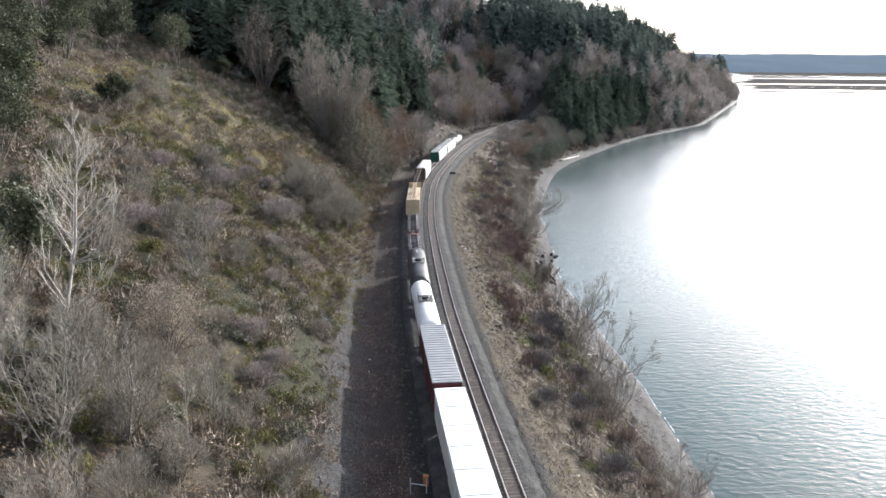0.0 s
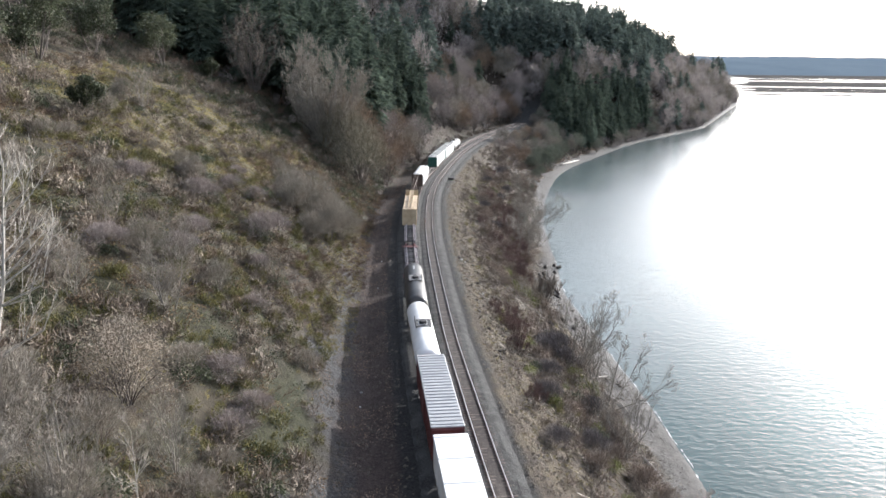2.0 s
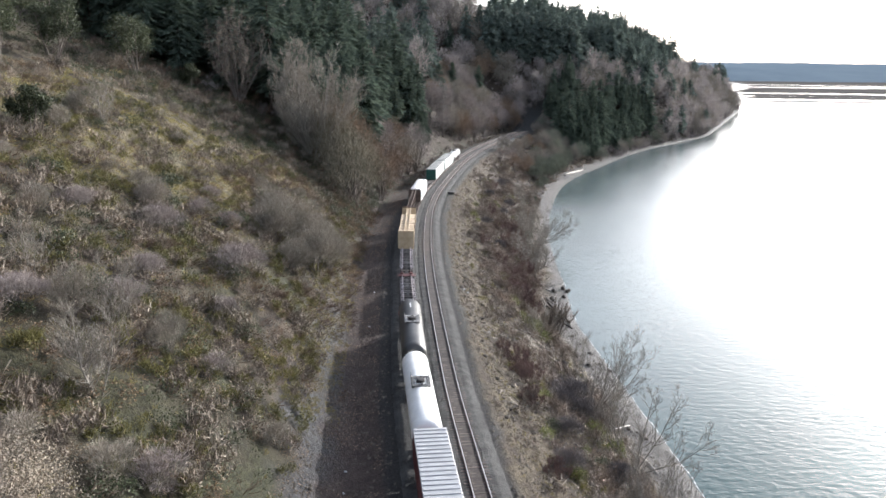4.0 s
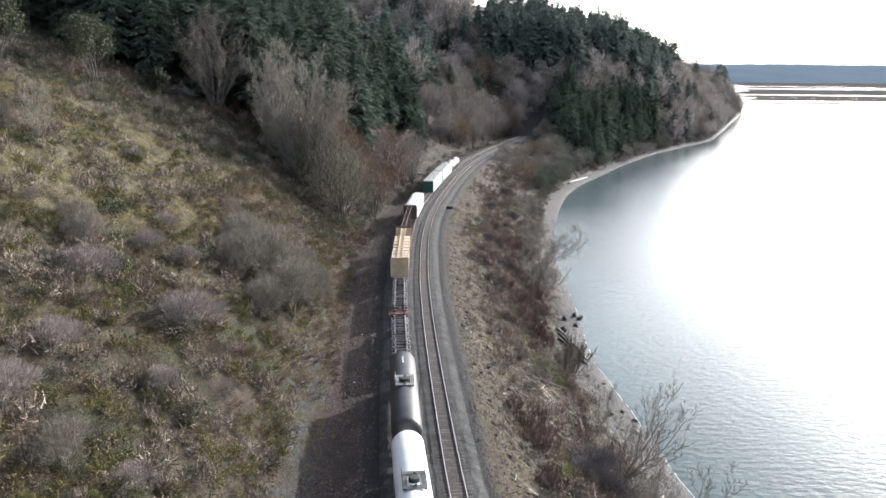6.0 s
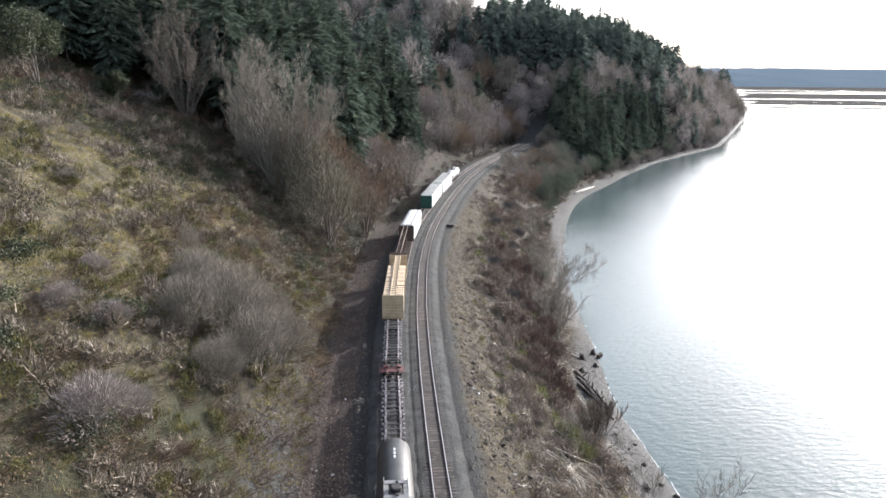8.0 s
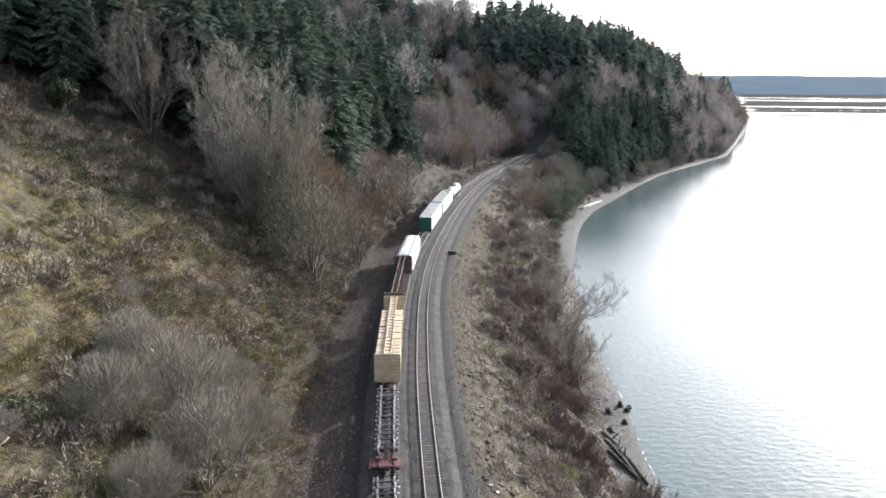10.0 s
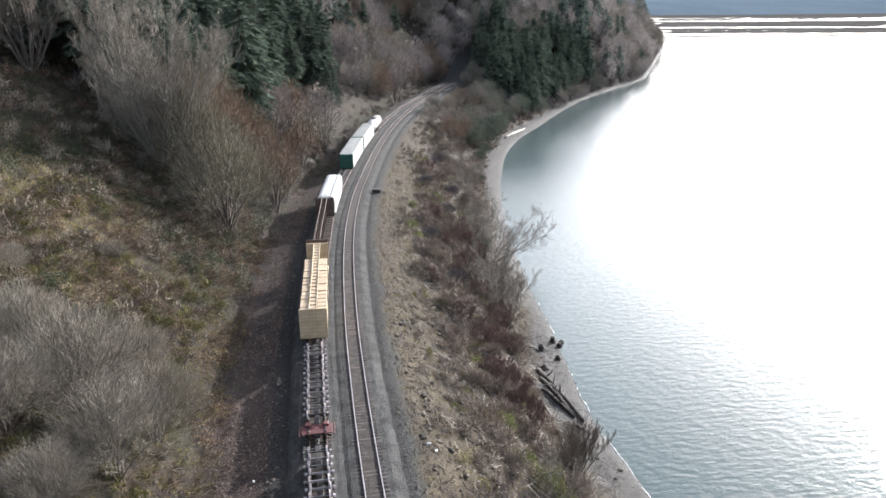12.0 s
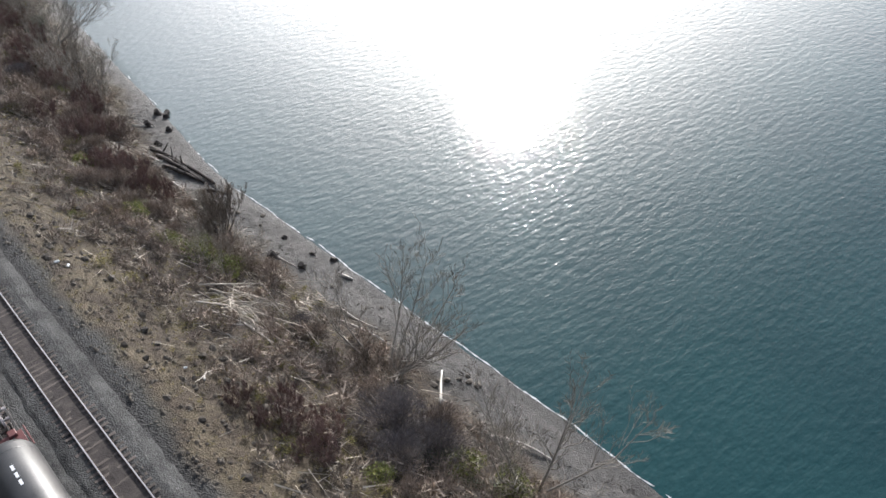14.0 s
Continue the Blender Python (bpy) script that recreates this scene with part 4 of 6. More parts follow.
def bare_skeleton(rng, H, stems, spread, lean=(0, 0), nb=12, nb2=5, thick=1.0, rise=0.35, t0=0.25, wide=0.8, fine=False):
    az = rng.uniform(0, 6.28, stems) if stems > 1 else np.zeros(1)
    u = np.sqrt(rng.uniform(0.02, 1.0, (stems, 1)))
    out = np.stack([np.cos(az), np.sin(az), 0 * az], 1) * (spread if stems > 1 else 0.05) * u
    top = out * H * 0.5 + np.array([lean[0], lean[1], 0]) * H + np.array([0, 0, 1]) * H * (1 - 0.42 * u * u * min(stems - 1, 1)) * rng.uniform(0.88, 1.0, (stems, 1))
    A = out * 0.5 * min(stems - 1, 1) + np.array([0, 0, -0.5])
    M = A + (top - A) * 0.5 + out * H * 0.06 + rng.normal(0, 0.02 * H, (stems, 3)) * [1, 1, 0.2]
    r0 = thick * H * 0.011 * rng.uniform(0.7, 1.1, (stems, 1))
    wood = [limbs(A, M, top, r0, r0 * 0.16, 6)]
    P1, M1, B1, t1, l1 = sprout(rng, A, M, top, nb, t0, 0.42, wide, rise)
    wood.append(limbs(P1, M1, B1, np.repeat(r0, nb, 0) * (0.55 - 0.38 * t1), np.repeat(r0, nb, 0) * 0.07, 4 if fine else 3))
    P2, M2, B2, t2, l2 = sprout(rng, P1, M1, B1, nb2, 0.25, 0.5, 0.8, rise)
    r2 = np.repeat(np.repeat(r0, nb, 0), nb2, 0)
    if fine:
        wood.append(limbs(P2, M2, B2, r2 * 0.12, r2 * 0.035, 3))
    else:
        wood.append(blades(rng, P2, unit(B2 - P2), np.linalg.norm(B2 - P2, axis=1), r2 * 0.12))
    return wood, (P1, M1, B1), (P2, M2, B2)


def tree_thing(name, label, category, wood, crown, m_wood, m_crown, crown_name="crown"):
    root = tagged(new(name), label, category)
    part("trunk", tri_mesh("trunk", *join(wood), m_wood), None, root)
    if crown:
        part(crown_name, tri_mesh(crown_name, *join(crown), m_crown), None, root)
    return root


def bare_tree(name, label, seed, H, stems=1, spread=0.5, m_wood=None, m_twig=None, nb=12, nb2=5, nb3=9, twig=0.9, lean=(0, 0), rise=0.35, width=0.018, thick=1.0, t0=0.25, wide=0.8, fine=False):
    rng = np.random.default_rng(seed)
    wood, b1, b2 = bare_skeleton(rng, H, stems, spread, lean, nb, nb2, thick, rise, t0, wide, fine)
    P, M, B, t, ln = sprout(rng, *b2, nb3, 0.15, 1.0, 0.75, rise * 0.8, twig)
    crown = [blades(rng, P, unit(B - P), ln, width * rng.uniform(0.6, 1.3, len(P)))]
    P, M, B, t, ln = sprout(rng, *b1, nb3, 0.5, 1.0, 0.6, rise, twig)
    crown.append(blades(rng, P, unit(B - P), ln, width * rng.uniform(0.6, 1.3, len(P))))
    return tree_thing(name, label, "tree", wood, crown, m_wood or M_BARK, m_twig or M_TWIG)


def leafy_tree(name, label, seed, H, m_leaf, stems=3, spread=0.6, leaf=0.28, n=9, nb=9, nb2=5, lean=(0, 0)):
    rng = np.random.default_rng(seed)
    wood, b1, b2 = bare_skeleton(rng, H, stems, spread, lean, nb, nb2, 1.1, 0.25, 0.35, 0.9)
    ends = np.concatenate([b2[2], b2[1], b1[2]])
    P = np.repeat(ends, n, 0) + rng.normal(0, 0.055 * H, (len(ends) * n, 3)) * [1, 1, 0.7]
    return tree_thing(name, label, "tree", wood, [leaves(rng, P, leaf * rng.uniform(0.5, 1.3, len(P)))], M_BARK, m_leaf)


def round_tree(name, label, seed, H, W, m_wood, m_twig, n=2400, twig=1.3, width=0.04, base=0.12, lobes=9, stems=4, leaf=0.0):
    """A bare tree whose fine twigs close into a rounded, lobed crown."""
    rng = np.random.default_rng(seed)
    az = np.arange(lobes) * 2.4 + rng.uniform(0, 1, lobes)
    f = np.sqrt((np.arange(lobes) + 0.4) / lobes)
    rad = f * W * 0.33
    C = np.stack([np.cos(az) * rad, np.sin(az) * rad, H * (0.72 - 0.36 * f ** 2) * rng.uniform(0.88, 1.1, lobes)], 1)
    R = np.stack([W * 0.27 * rng.uniform(0.75, 1.15, lobes), H * 0.27 * rng.uniform(0.8, 1.15, lobes)], 1)
    a2 = rng.uniform(0, 6.28, stems)
    foot = np.stack([np.cos(a2), np.sin(a2), 0 * a2], 1) * 0.35 + [0, 0, -0.5]
    A = foot[np.arange(lobes) % stems]
    M = A * 0.5 + C * 0.5 + np.stack([-0.12 * C[:, 0], -0.12 * C[:, 1], 0 * az], 1)
    r0 = np.full((lobes, 1), H * 0.010)
    wood = [limbs(A, M, C, r0, r0 * 0.25, 5)]
    P1, M1, B1, t1, l1 = sprout(rng, A, M, C + [0, 0, H * 0.1], 9, 0.35, 0.38, 0.8, 0.3)
    wood.append(blades(rng, P1, unit(B1 - P1), l1, np.full(len(P1), H * 0.0028)))
    k = rng.integers(0, lobes, n)
    u = unit(rng.normal(0, 1, (n, 3)) + [0, 0, 0.25])
    rr = rng.uniform(0.15, 1.0, (n, 1)) ** 0.45
    P = C[k] + u * rr * np.stack([R[k, 0], R[k, 0], R[k, 1]], 1)
    P[:, 2] = np.maximum(P[:, 2], H * base * rng.uniform(0.6, 1.4, n))
    D = unit(u * 0.55 + unit(P - [0, 0, H * 0.1]) * 0.8 + [0, 0, 0.3] + rng.normal(0, 0.35, (n, 3)))
    L = twig * rng.uniform(0.5, 1.2, n)
    crown = [leaves(rng, P, leaf * rng.uniform(0.5, 1.5, n), 0.8)] if leaf else [blades(rng, P - D * L[:, None] * 0.6, D, L, width * rng.uniform(0.6, 1.3, n))]
    return tree_thing(name, label, "tree", wood, crown, m_wood, m_twig)


def conifer(name, label, seed, H, R, nbr=150, bare=0.14, steps=5, needles=M_FIR):
    rng = np.random.default_rng(seed)
    wood = [limbs(np.array([[0, 0, -1.0]]), np.array([[0.1, 0, H * 0.5]]), np.array([[0, 0.1, H]]), np.array([[H * 0.012]]), np.array([[0.04]]), 7)]
    t = np.sort(rng.uniform(0, 1, nbr) ** 1.05)
    z = H * (bare + (1 - bare) * t)
    az = np.cumsum(rng.uniform(1.6, 3.2, nbr))
    prof = np.interp(t, [0, 0.12, 0.35, 0.75, 1], [0.7, 0.95, 1.0, 0.6, 0.1]) * rng.uniform(0.72, 1.1, nbr)
    lobes = 1 + 0.22 * np.sin(az * 1 + seed) * np.sin(z * 0.5 + seed)
    L = R * prof * lobes
    d = np.stack([np.cos(az), np.sin(az), np.interp(t, [0, 0.6, 1], [-0.35, -0.05, 0.7])], 1)
    A = np.stack([0 * z, 0 * z, z], 1)
    crown = []
    for k in range(steps):
        f = (k + 0.6) / steps
        P = A + d * (L * f)[:, None] + np.stack([0 * z, 0 * z, -0.16 * L * f * f], 1) + rng.normal(0, 0.12, A.shape)
        for s in (-1, 0, 1):
            side = np.stack([-np.sin(az) * s, np.cos(az) * s, 0 * az], 1)
            D = unit(d + side * rng.uniform(0.25, 1.1, (nbr, 1)) + np.array([0, 0, -0.25]) + rng.normal(0, 0.18, d.shape))
            w = (0.17 + 0.09 * L * (1 - 0.5 * f)) * (5 / steps) * (150 / nbr) ** 0.5
            crown.append(blades(rng, P - D * 0.2, D, 0.5 + 0.42 * L * (1 - 0.45 * f), w))
    tip = np.repeat(np.array([[0, 0, H - 1.2]]), 10, 0) + rng.normal(0, 0.1, (10, 3))
    crown.append(blades(rng, tip, unit(rng.normal(0, 0.25, (10, 3)) + [0, 0, 1]), np.full(10, 1.6), np.full(10, 0.14)))
    return tree_thing(name, label, "tree", wood, crown, M_FIRBARK, needles)


def bare_shrub_mesh(seed, H, W, n=28, twigs=4, width=0.0135, rise=1.1):
    rng = np.random.default_rng(seed)
    az, r = rng.uniform(0, 6.28, n), np.sqrt(rng.uniform(0, 1, n))
    A = np.stack([np.cos(az) * r * W * 0.25, np.sin(az) * r * W * 0.25, 0 * r - 0.1], 1)
    d = unit(np.stack([np.cos(az) * r * W / H, np.sin(az) * r * W / H, rise + 0 * r], 1) + rng.normal(0, 0.15, (n, 3)))
    ln = H * rng.uniform(0.6, 1.1, n) / np.maximum(d[:, 2], 0.5) * 0.8
    parts = [blades(rng, A, d, ln, np.full(n, width * 1.6))]
    B = A + d * ln[:, None]
    P, M, E, t, l2 = sprout(rng, A, (A + B) / 2, B, twigs, 0.3, 0.45, 0.6, 0.25)
    parts.append(blades(rng, P, unit(E - P), l2, np.full(len(P), width)))
    return join(parts)


def mound_mesh(seed, H, W, n=80, twig=0.6, width=0.014, lobes=4):
    """A low rounded shrub of fine twigs."""
    rng = np.random.default_rng(seed)
    az, f = rng.uniform(0, 6.28, lobes), np.sqrt(rng.uniform(0, 1, lobes))
    C = np.stack([np.cos(az) * f * W * 0.3, np.sin(az) * f * W * 0.3, H * rng.uniform(0.3, 0.6, lobes)], 1)
    k = rng.integers(0, lobes, n)
    u = unit(rng.normal(0, 1, (n, 3)) + [0, 0, 0.5])
    P = C[k] + u * rng.uniform(0.3, 1.0, (n, 1)) ** 0.5 * [W * 0.28, W * 0.28, H * 0.42]
    D = unit(u * 0.7 + [0, 0, 0.5] + rng.normal(0, 0.4, (n, 3)))
    L = twig * rng.uniform(0.5, 1.3, n)
    P = P - D * L[:, None] * 0.6
    P[:, 2] = np.maximum(P[:, 2], -0.05)
    return blades(rng, P, D, L, width * rng.uniform(0.6, 1.4, n))


def leafy_shrub_mesh(seed, H, W, n=170, leaf=0.14, up=0.5):
    rng = np.random.default_rng(seed)
    az, el = rng.uniform(0, 6.28, n), np.arcsin(rng.uniform(0, 1, n))
    r = rng.uniform(0.62, 1.05, n) * (1 + 0.25 * np.sin(az * 3 + seed) * np.cos(el * 2))
    P = np.stack([np.cos(az) * np.cos(el) * r * W / 2, np.sin(az) * np.cos(el) * r * W / 2, np.sin(el) * r * H], 1)
    return leaves(rng, P, leaf * rng.uniform(0.5, 1.4, n), up)


def tuft_mesh(seed, H, n=16, wide=0.6, width=0.02):
    rng = np.random.default_rng(seed)
    A = np.concatenate([rng.normal(0, 0.13, (n, 2)), np.full((n, 1), -0.05)], 1)
    d = unit(np.concatenate([rng.normal(0, wide, (n, 2)), np.ones((n, 1))], 1))
    return blades(rng, A, d, H * rng.uniform(0.5, 1.2, n), np.full(n, width))


def spread_mesh(name, kinds, X, Y, S, material, seed, sink=0.0):
    """Many plants joined into one mesh, each set on the ground, turned and scaled."""
    rng = np.random.default_rng(seed)
    Z = height(X, Y) - sink
    which = rng.integers(0, len(kinds), len(X))
    turn = rng.uniform(0, 6.28, len(X))
    Vs, Fs, k = [], [], 0
    for i, (v, f) in enumerate(kinds):
        s = np.nonzero(which == i)[0]
        if not len(s):
            continue
        c, sn = np.cos(turn[s])[:, None], np.sin(turn[s])[:, None]
        sc = S[s][:, None]
        x = (v[:, 0] * c - v[:, 1] * sn) * sc + X[s][:, None]
        y = (v[:, 0] * sn + v[:, 1] * c) * sc + Y[s][:, None]
        z = v[:, 2] * sc * rng.uniform(0.8, 1.2, (len(s), 1)) + Z[s][:, None]
        Vs.append(np.stack([x, y, z], -1).reshape(-1, 3))
        Fs.append((f[None] + (np.arange(len(s)) * len(v))[:, None, None]).reshape(-1, 3) + k)
        k += len(s) * len(v)
    return tri_mesh(name, np.concatenate(Vs), np.concatenate(Fs), material)


def tree_arrays(tree):
    """The points and triangles of a tree's trunk and crown, for joining into far woods; the tree itself is taken away."""
    out = []
    for ob in sorted(tree.children, key=lambda o: o.name, reverse=True):
        me = ob.data
        v, f = np.empty(len(me.vertices) * 3, np.float32), np.empty(len(me.loops), np.int32)
        me.vertices.foreach_get("co", v)
        me.loops.foreach_get("vertex_index", f)
        out.append((v.reshape(-1, 3).astype(float), f.reshape(-1, 3)))
        bpy.data.objects.remove(ob)
    bpy.data.objects.remove(tree)
    return out


def patchy(X, Y, scale, seed):
    """0 to 1, in soft patches."""
    r = np.random.default_rng(seed)
    v = 0
    for k in range(7):
        a, f, p = r.uniform(0, 6.28), r.uniform(0.5, 1.8) / scale, r.uniform(0, 6.28)
        v = v + np.sin((X * math.cos(a) + Y * math.sin(a)) * f * 6.28 + p)
    return np.clip(0.5 + v / 5.0, 0, 1)


def sown(n, y0, y1, d0, d1, seed):
    rng = np.random.default_rng(seed)
    Y, D = rng.uniform(y0, y1, n), rng.uniform(d0, d1, n)
    wide = np.maximum(1.0, (shore_x(Y) - base_x(Y)) / 33)
    return base_x(Y) + np.where(D > 0, D * wide, D), Y, D, rng


def stuff(name, label, category, me):
    return tagged(new(name, me), label, category, kind="stuff")


def set_tree(tree, x, y, s=1.0, turn=0.0, copy=True):
    m = Matrix.Translation((x, y, float(height(x, y)))) @ Euler((0, 0, turn)).to_matrix().to_4x4() @ Matrix.Scale(s, 4)
    if copy:
        t = copy_thing(tree, m)
        t.scale = (s, s, s)
        return t
    tree.matrix_world = m
    return tree


# ---- woods ----
def woods():
    rng = random.Random(21)
    firs = [conifer("fir_tree", "tall dark green Douglas fir on the wooded hillside", 30 + k, H, R, nb, b) for k, (H, R, nb, b) in enumerate([(33, 6.2, 160, 0.10), (28, 5.6, 150, 0.14), (36, 6.4, 170, 0.2), (23, 5.2, 130, 0.05), (30, 5.0, 140, 0.26)])]
    grey = [round_tree("bare_tree", "bare winter tree with a broad grey-brown crown", 60 + k, H, W, M_BARK, mt, 2600, 1.7, 0.052) for k, (H, W, mt) in enumerate([(19, 14, M_TWIGRED), (16, 13, M_TWIG), (22, 15, M_TWIGRED), (15, 14, M_RUST)])]
    shade = [round_tree("shore_willow", "rounded grey-green bushy tree above the shore", 70 + k, H, W, M_BARK, mt, 2700, tw, wd, 0.05) for k, (H, W, mt, tw, wd) in enumerate([(12, 11, M_GREYLEAF, 0.75, 0.06), (11, 11, M_TWIG, 1.1, 0.035), (9, 10, M_TWIG, 1.0, 0.035)])]
    far_firs = [conifer("fir_tree", "dark green Douglas fir in the far woods", 45 + k, 32.0, R, 92, b, 3, M_HAZEFIR) for k, (R, b) in enumerate([(7.4, 0.1), (6.6, 0.06), (7.9, 0.16), (6.2, 0.2)])]
    far_grey = [round_tree("bare_tree", "bare reddish-grey winter tree in the far woods", 80 + k, H, W, M_BARK, M_HAZETWIG, 620, 2.5, 0.13, 0.03, 8, 3) for k, (H, W) in enumerate([(19, 15), (17, 16), (23, 16)])]
    far_pale = [round_tree("bare_tree", "bare grey winter tree in the far woods", 90 + k, H, W, M_BARK, M_TWIG, 620, 2.5, 0.13, 0.03, 8, 3) for k, (H, W) in enumerate([(18, 14), (21, 16)])]
    used = {}

    def put(kinds, x, y, s):
        t = rng.choice(kinds)
        set_tree(t, x, y, s, rng.uniform(0, 6.28), t in used)
        used[t] = 1

    spots, far = [], {}

    def free(x, y, r):
        if any((x - a) ** 2 + (y - b) ** 2 < r * r for a, b in spots):
            return False
        spots.append((x, y))
        return True

    def sow(kinds, x, y, s):
        if kinds in ("firs", "grey"):
            if kinds == "grey" and rng.random() < 0.4:
                kinds = "pale"
            far.setdefault(kinds, []).append((x, y, s))
        else:
            put(kinds, x, y, s)

    def belt(n, y0, y1, d0, d1, kinds, r, s0=0.8, s1=1.15, tries=12):
        made = 0
        for _ in range(n * tries):
            y, d = rng.uniform(y0, y1), rng.uniform(d0, d1)
            x = float(base_x(y)) + d
            if made < n and free(x, y, r):
                sow(kinds, x, y, rng.uniform(s0, s1))
                made += 1

    def shore_belt(n, y0, y1, q0, q1, kinds, r, s0=0.7, s1=1.1):
        made = 0
        for _ in range(n * 12):
            y, q = rng.uniform(y0, y1), rng.uniform(q0, q1)
            x = float(shore_x(y)) - q
            if made < n and free(x, y, r):
                sow(kinds, x, y, rng.uniform(s0, s1))
                made += 1

    # the dense fir wood on the shoulder of the hill, its canopy falling towards the point
    for _ in range(6000):
        y, q = rng.uniform(452, 640), rng.uniform(46, 136)
        x = float(shore_x(y)) - q
        slant = x / y
        if q < np.interp(y, [450, 485, 530], [96, 66, 54]) or not 0.05 < slant < 0.31:
            continue
        tall = (np.interp(slant, [0.142, 0.187, 0.232, 0.27, 0.298], [76, 70, 62.5, 58, 49]) - float(height(x, y))) * rng.uniform(0.84, 1.04)
        if tall > 9 and free(x, y, 6.6):
            sow("firs", x, y, min(tall, 33) / 32)
    # bare trees high on the hill, and the dark gap of firs beside the line
    belt(16, 425, 490, -85, -44, "grey", 6.0, 1.0, 1.3)
    belt(12, 395, 440, -105, -70, "grey", 6.5, 0.9, 1.2)
    for x, y, k in ((-10.5, 284, 0.62), (-15, 293, 0.8), (-12, 300, 0.75), (-19, 303, 0.9), (-22, 314, 0.95), (-15, 311, 0.85), (-26, 322, 1.0), (-8.5, 293, 0.55)):
        free(x, y, 1.0)
        put(firs, x, y, k)
    for x, y, k in ((-1, 322, 0.8), (3, 334, 1.0), (8, 345, 0.95), (-2, 338, 1.05), (15, 362, 1.05), (20, 378, 1.0), (26, 396, 1.1), (11, 366, 1.1), (17, 390, 1.15)):
        free(x, y, 1.0)
        put(grey, x, y, k)
    # dark firs behind the open slope, and up the hill
    belt(46, 180, 240, -115, -46, firs, 5.5, 0.75, 1.05)
    belt(34, 235, 330, -115, -36, firs, 7.0, 0.8, 1.1)
    belt(84, 320, 480, -220, -45, "firs", 6.5, 0.7, 0.95)
    belt(20, 188, 240, -50, -24, firs, 5.0, 0.8, 1.05)
    belt(14, 176, 200, -95, -58, firs, 5.0, 0.7, 0.95)
    belt(14, 240, 460, -60, -26, firs, 8, 0.5, 0.8)
    # bare trees along the foot of the hill past the bend
    belt(8, 205, 272, -40, -14, grey, 6.0, 0.7, 1.0)
    belt(22, 200, 290, -80, -44, firs, 5.0, 0.65, 0.9)
    belt(40, 300, 430, -200, -60, "firs", 5.5, 0.65, 0.9)
    belt(30, 330, 455, -50, -11, grey, 6.0, 0.8, 1.15)
    belt(60, 250, 480, -150, -40, "grey", 7, 0.9, 1.3)
    # firs between the line and the shore
    shore_belt(26, 398, 445, 10, 30, firs, 4.2, 0.6, 0.95)
    shore_belt(24, 445, 486, 9, 34, firs, 4.2, 0.6, 0.9)
    shore_belt(14, 395, 520, 4, 14, shade, 4.0, 0.6, 1.0)
    shore_belt(18, 316, 398, 11, 28, shade, 5.0, 0.6, 1.1)
    shore_belt(16, 300, 395, 11, 28, grey, 4.2, 0.35, 0.6)
    # trees that close in on the line where it enters the woods
    belt(16, 408, 480, -14, -8.5, grey, 4.5, 0.55, 0.9)
    belt(12, 428, 475, 5.5, 16, firs, 4.0, 0.55, 0.8)
    belt(10, 405, 440, 5.5, 14, shade, 4.0, 0.5, 0.8)
    belt(40, 488, 575, -16, 22, "grey", 5.0, 0.7, 1.1)
    belt(26, 488, 580, -20, 24, "firs", 5.0, 0.6, 0.95)
    # the hillside above the bend
    belt(30, 440, 500, -30, 2, "grey", 5.5, 0.7, 1.0)
    # the headland
    shore_belt(16, 486, 508, 10, 32, firs, 4.4, 0.6, 0.85)
    shore_belt(36, 470, 640, 30, 52, "grey", 5.5, 0.6, 0.9)
    shore_belt(60, 640, 740, 80, 170, "firs", 7.0, 0.4, 0.6)
    shore_belt(90, 520, 740, 3, 60, "grey", 6.0, 0.7, 1.1)
    shore_belt(16, 505, 640, 5, 34, "firs", 7.0, 0.55, 0.85)
    shore_belt(190, 700, 1135, 3, 84, "grey", 7.5, 0.65, 1.25)
    shore_belt(8, 1085, 1125, 16, 34, "firs", 5.0, 1.05, 1.3)
    shore_belt(8, 740, 1080, 15, 60, "firs", 9.0, 0.6, 0.9)
    shore_belt(150, 700, 1010, 84, 260, "firs", 7.0, 0.75, 1.1)
    for kind, src, mats, label in (("firs", far_firs, (M_FIRBARK, M_HAZEFIR), "dark green firs of the far woods"), ("grey", far_grey, (M_BARK, M_HAZETWIG), "bare reddish-grey trees of the far woods"), ("pale", far_pale, (M_BARK, M_TWIG), "bare grey trees of the far woods")):
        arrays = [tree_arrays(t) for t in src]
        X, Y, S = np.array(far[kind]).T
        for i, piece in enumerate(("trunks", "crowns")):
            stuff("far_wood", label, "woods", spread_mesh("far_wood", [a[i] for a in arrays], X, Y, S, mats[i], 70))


woods()


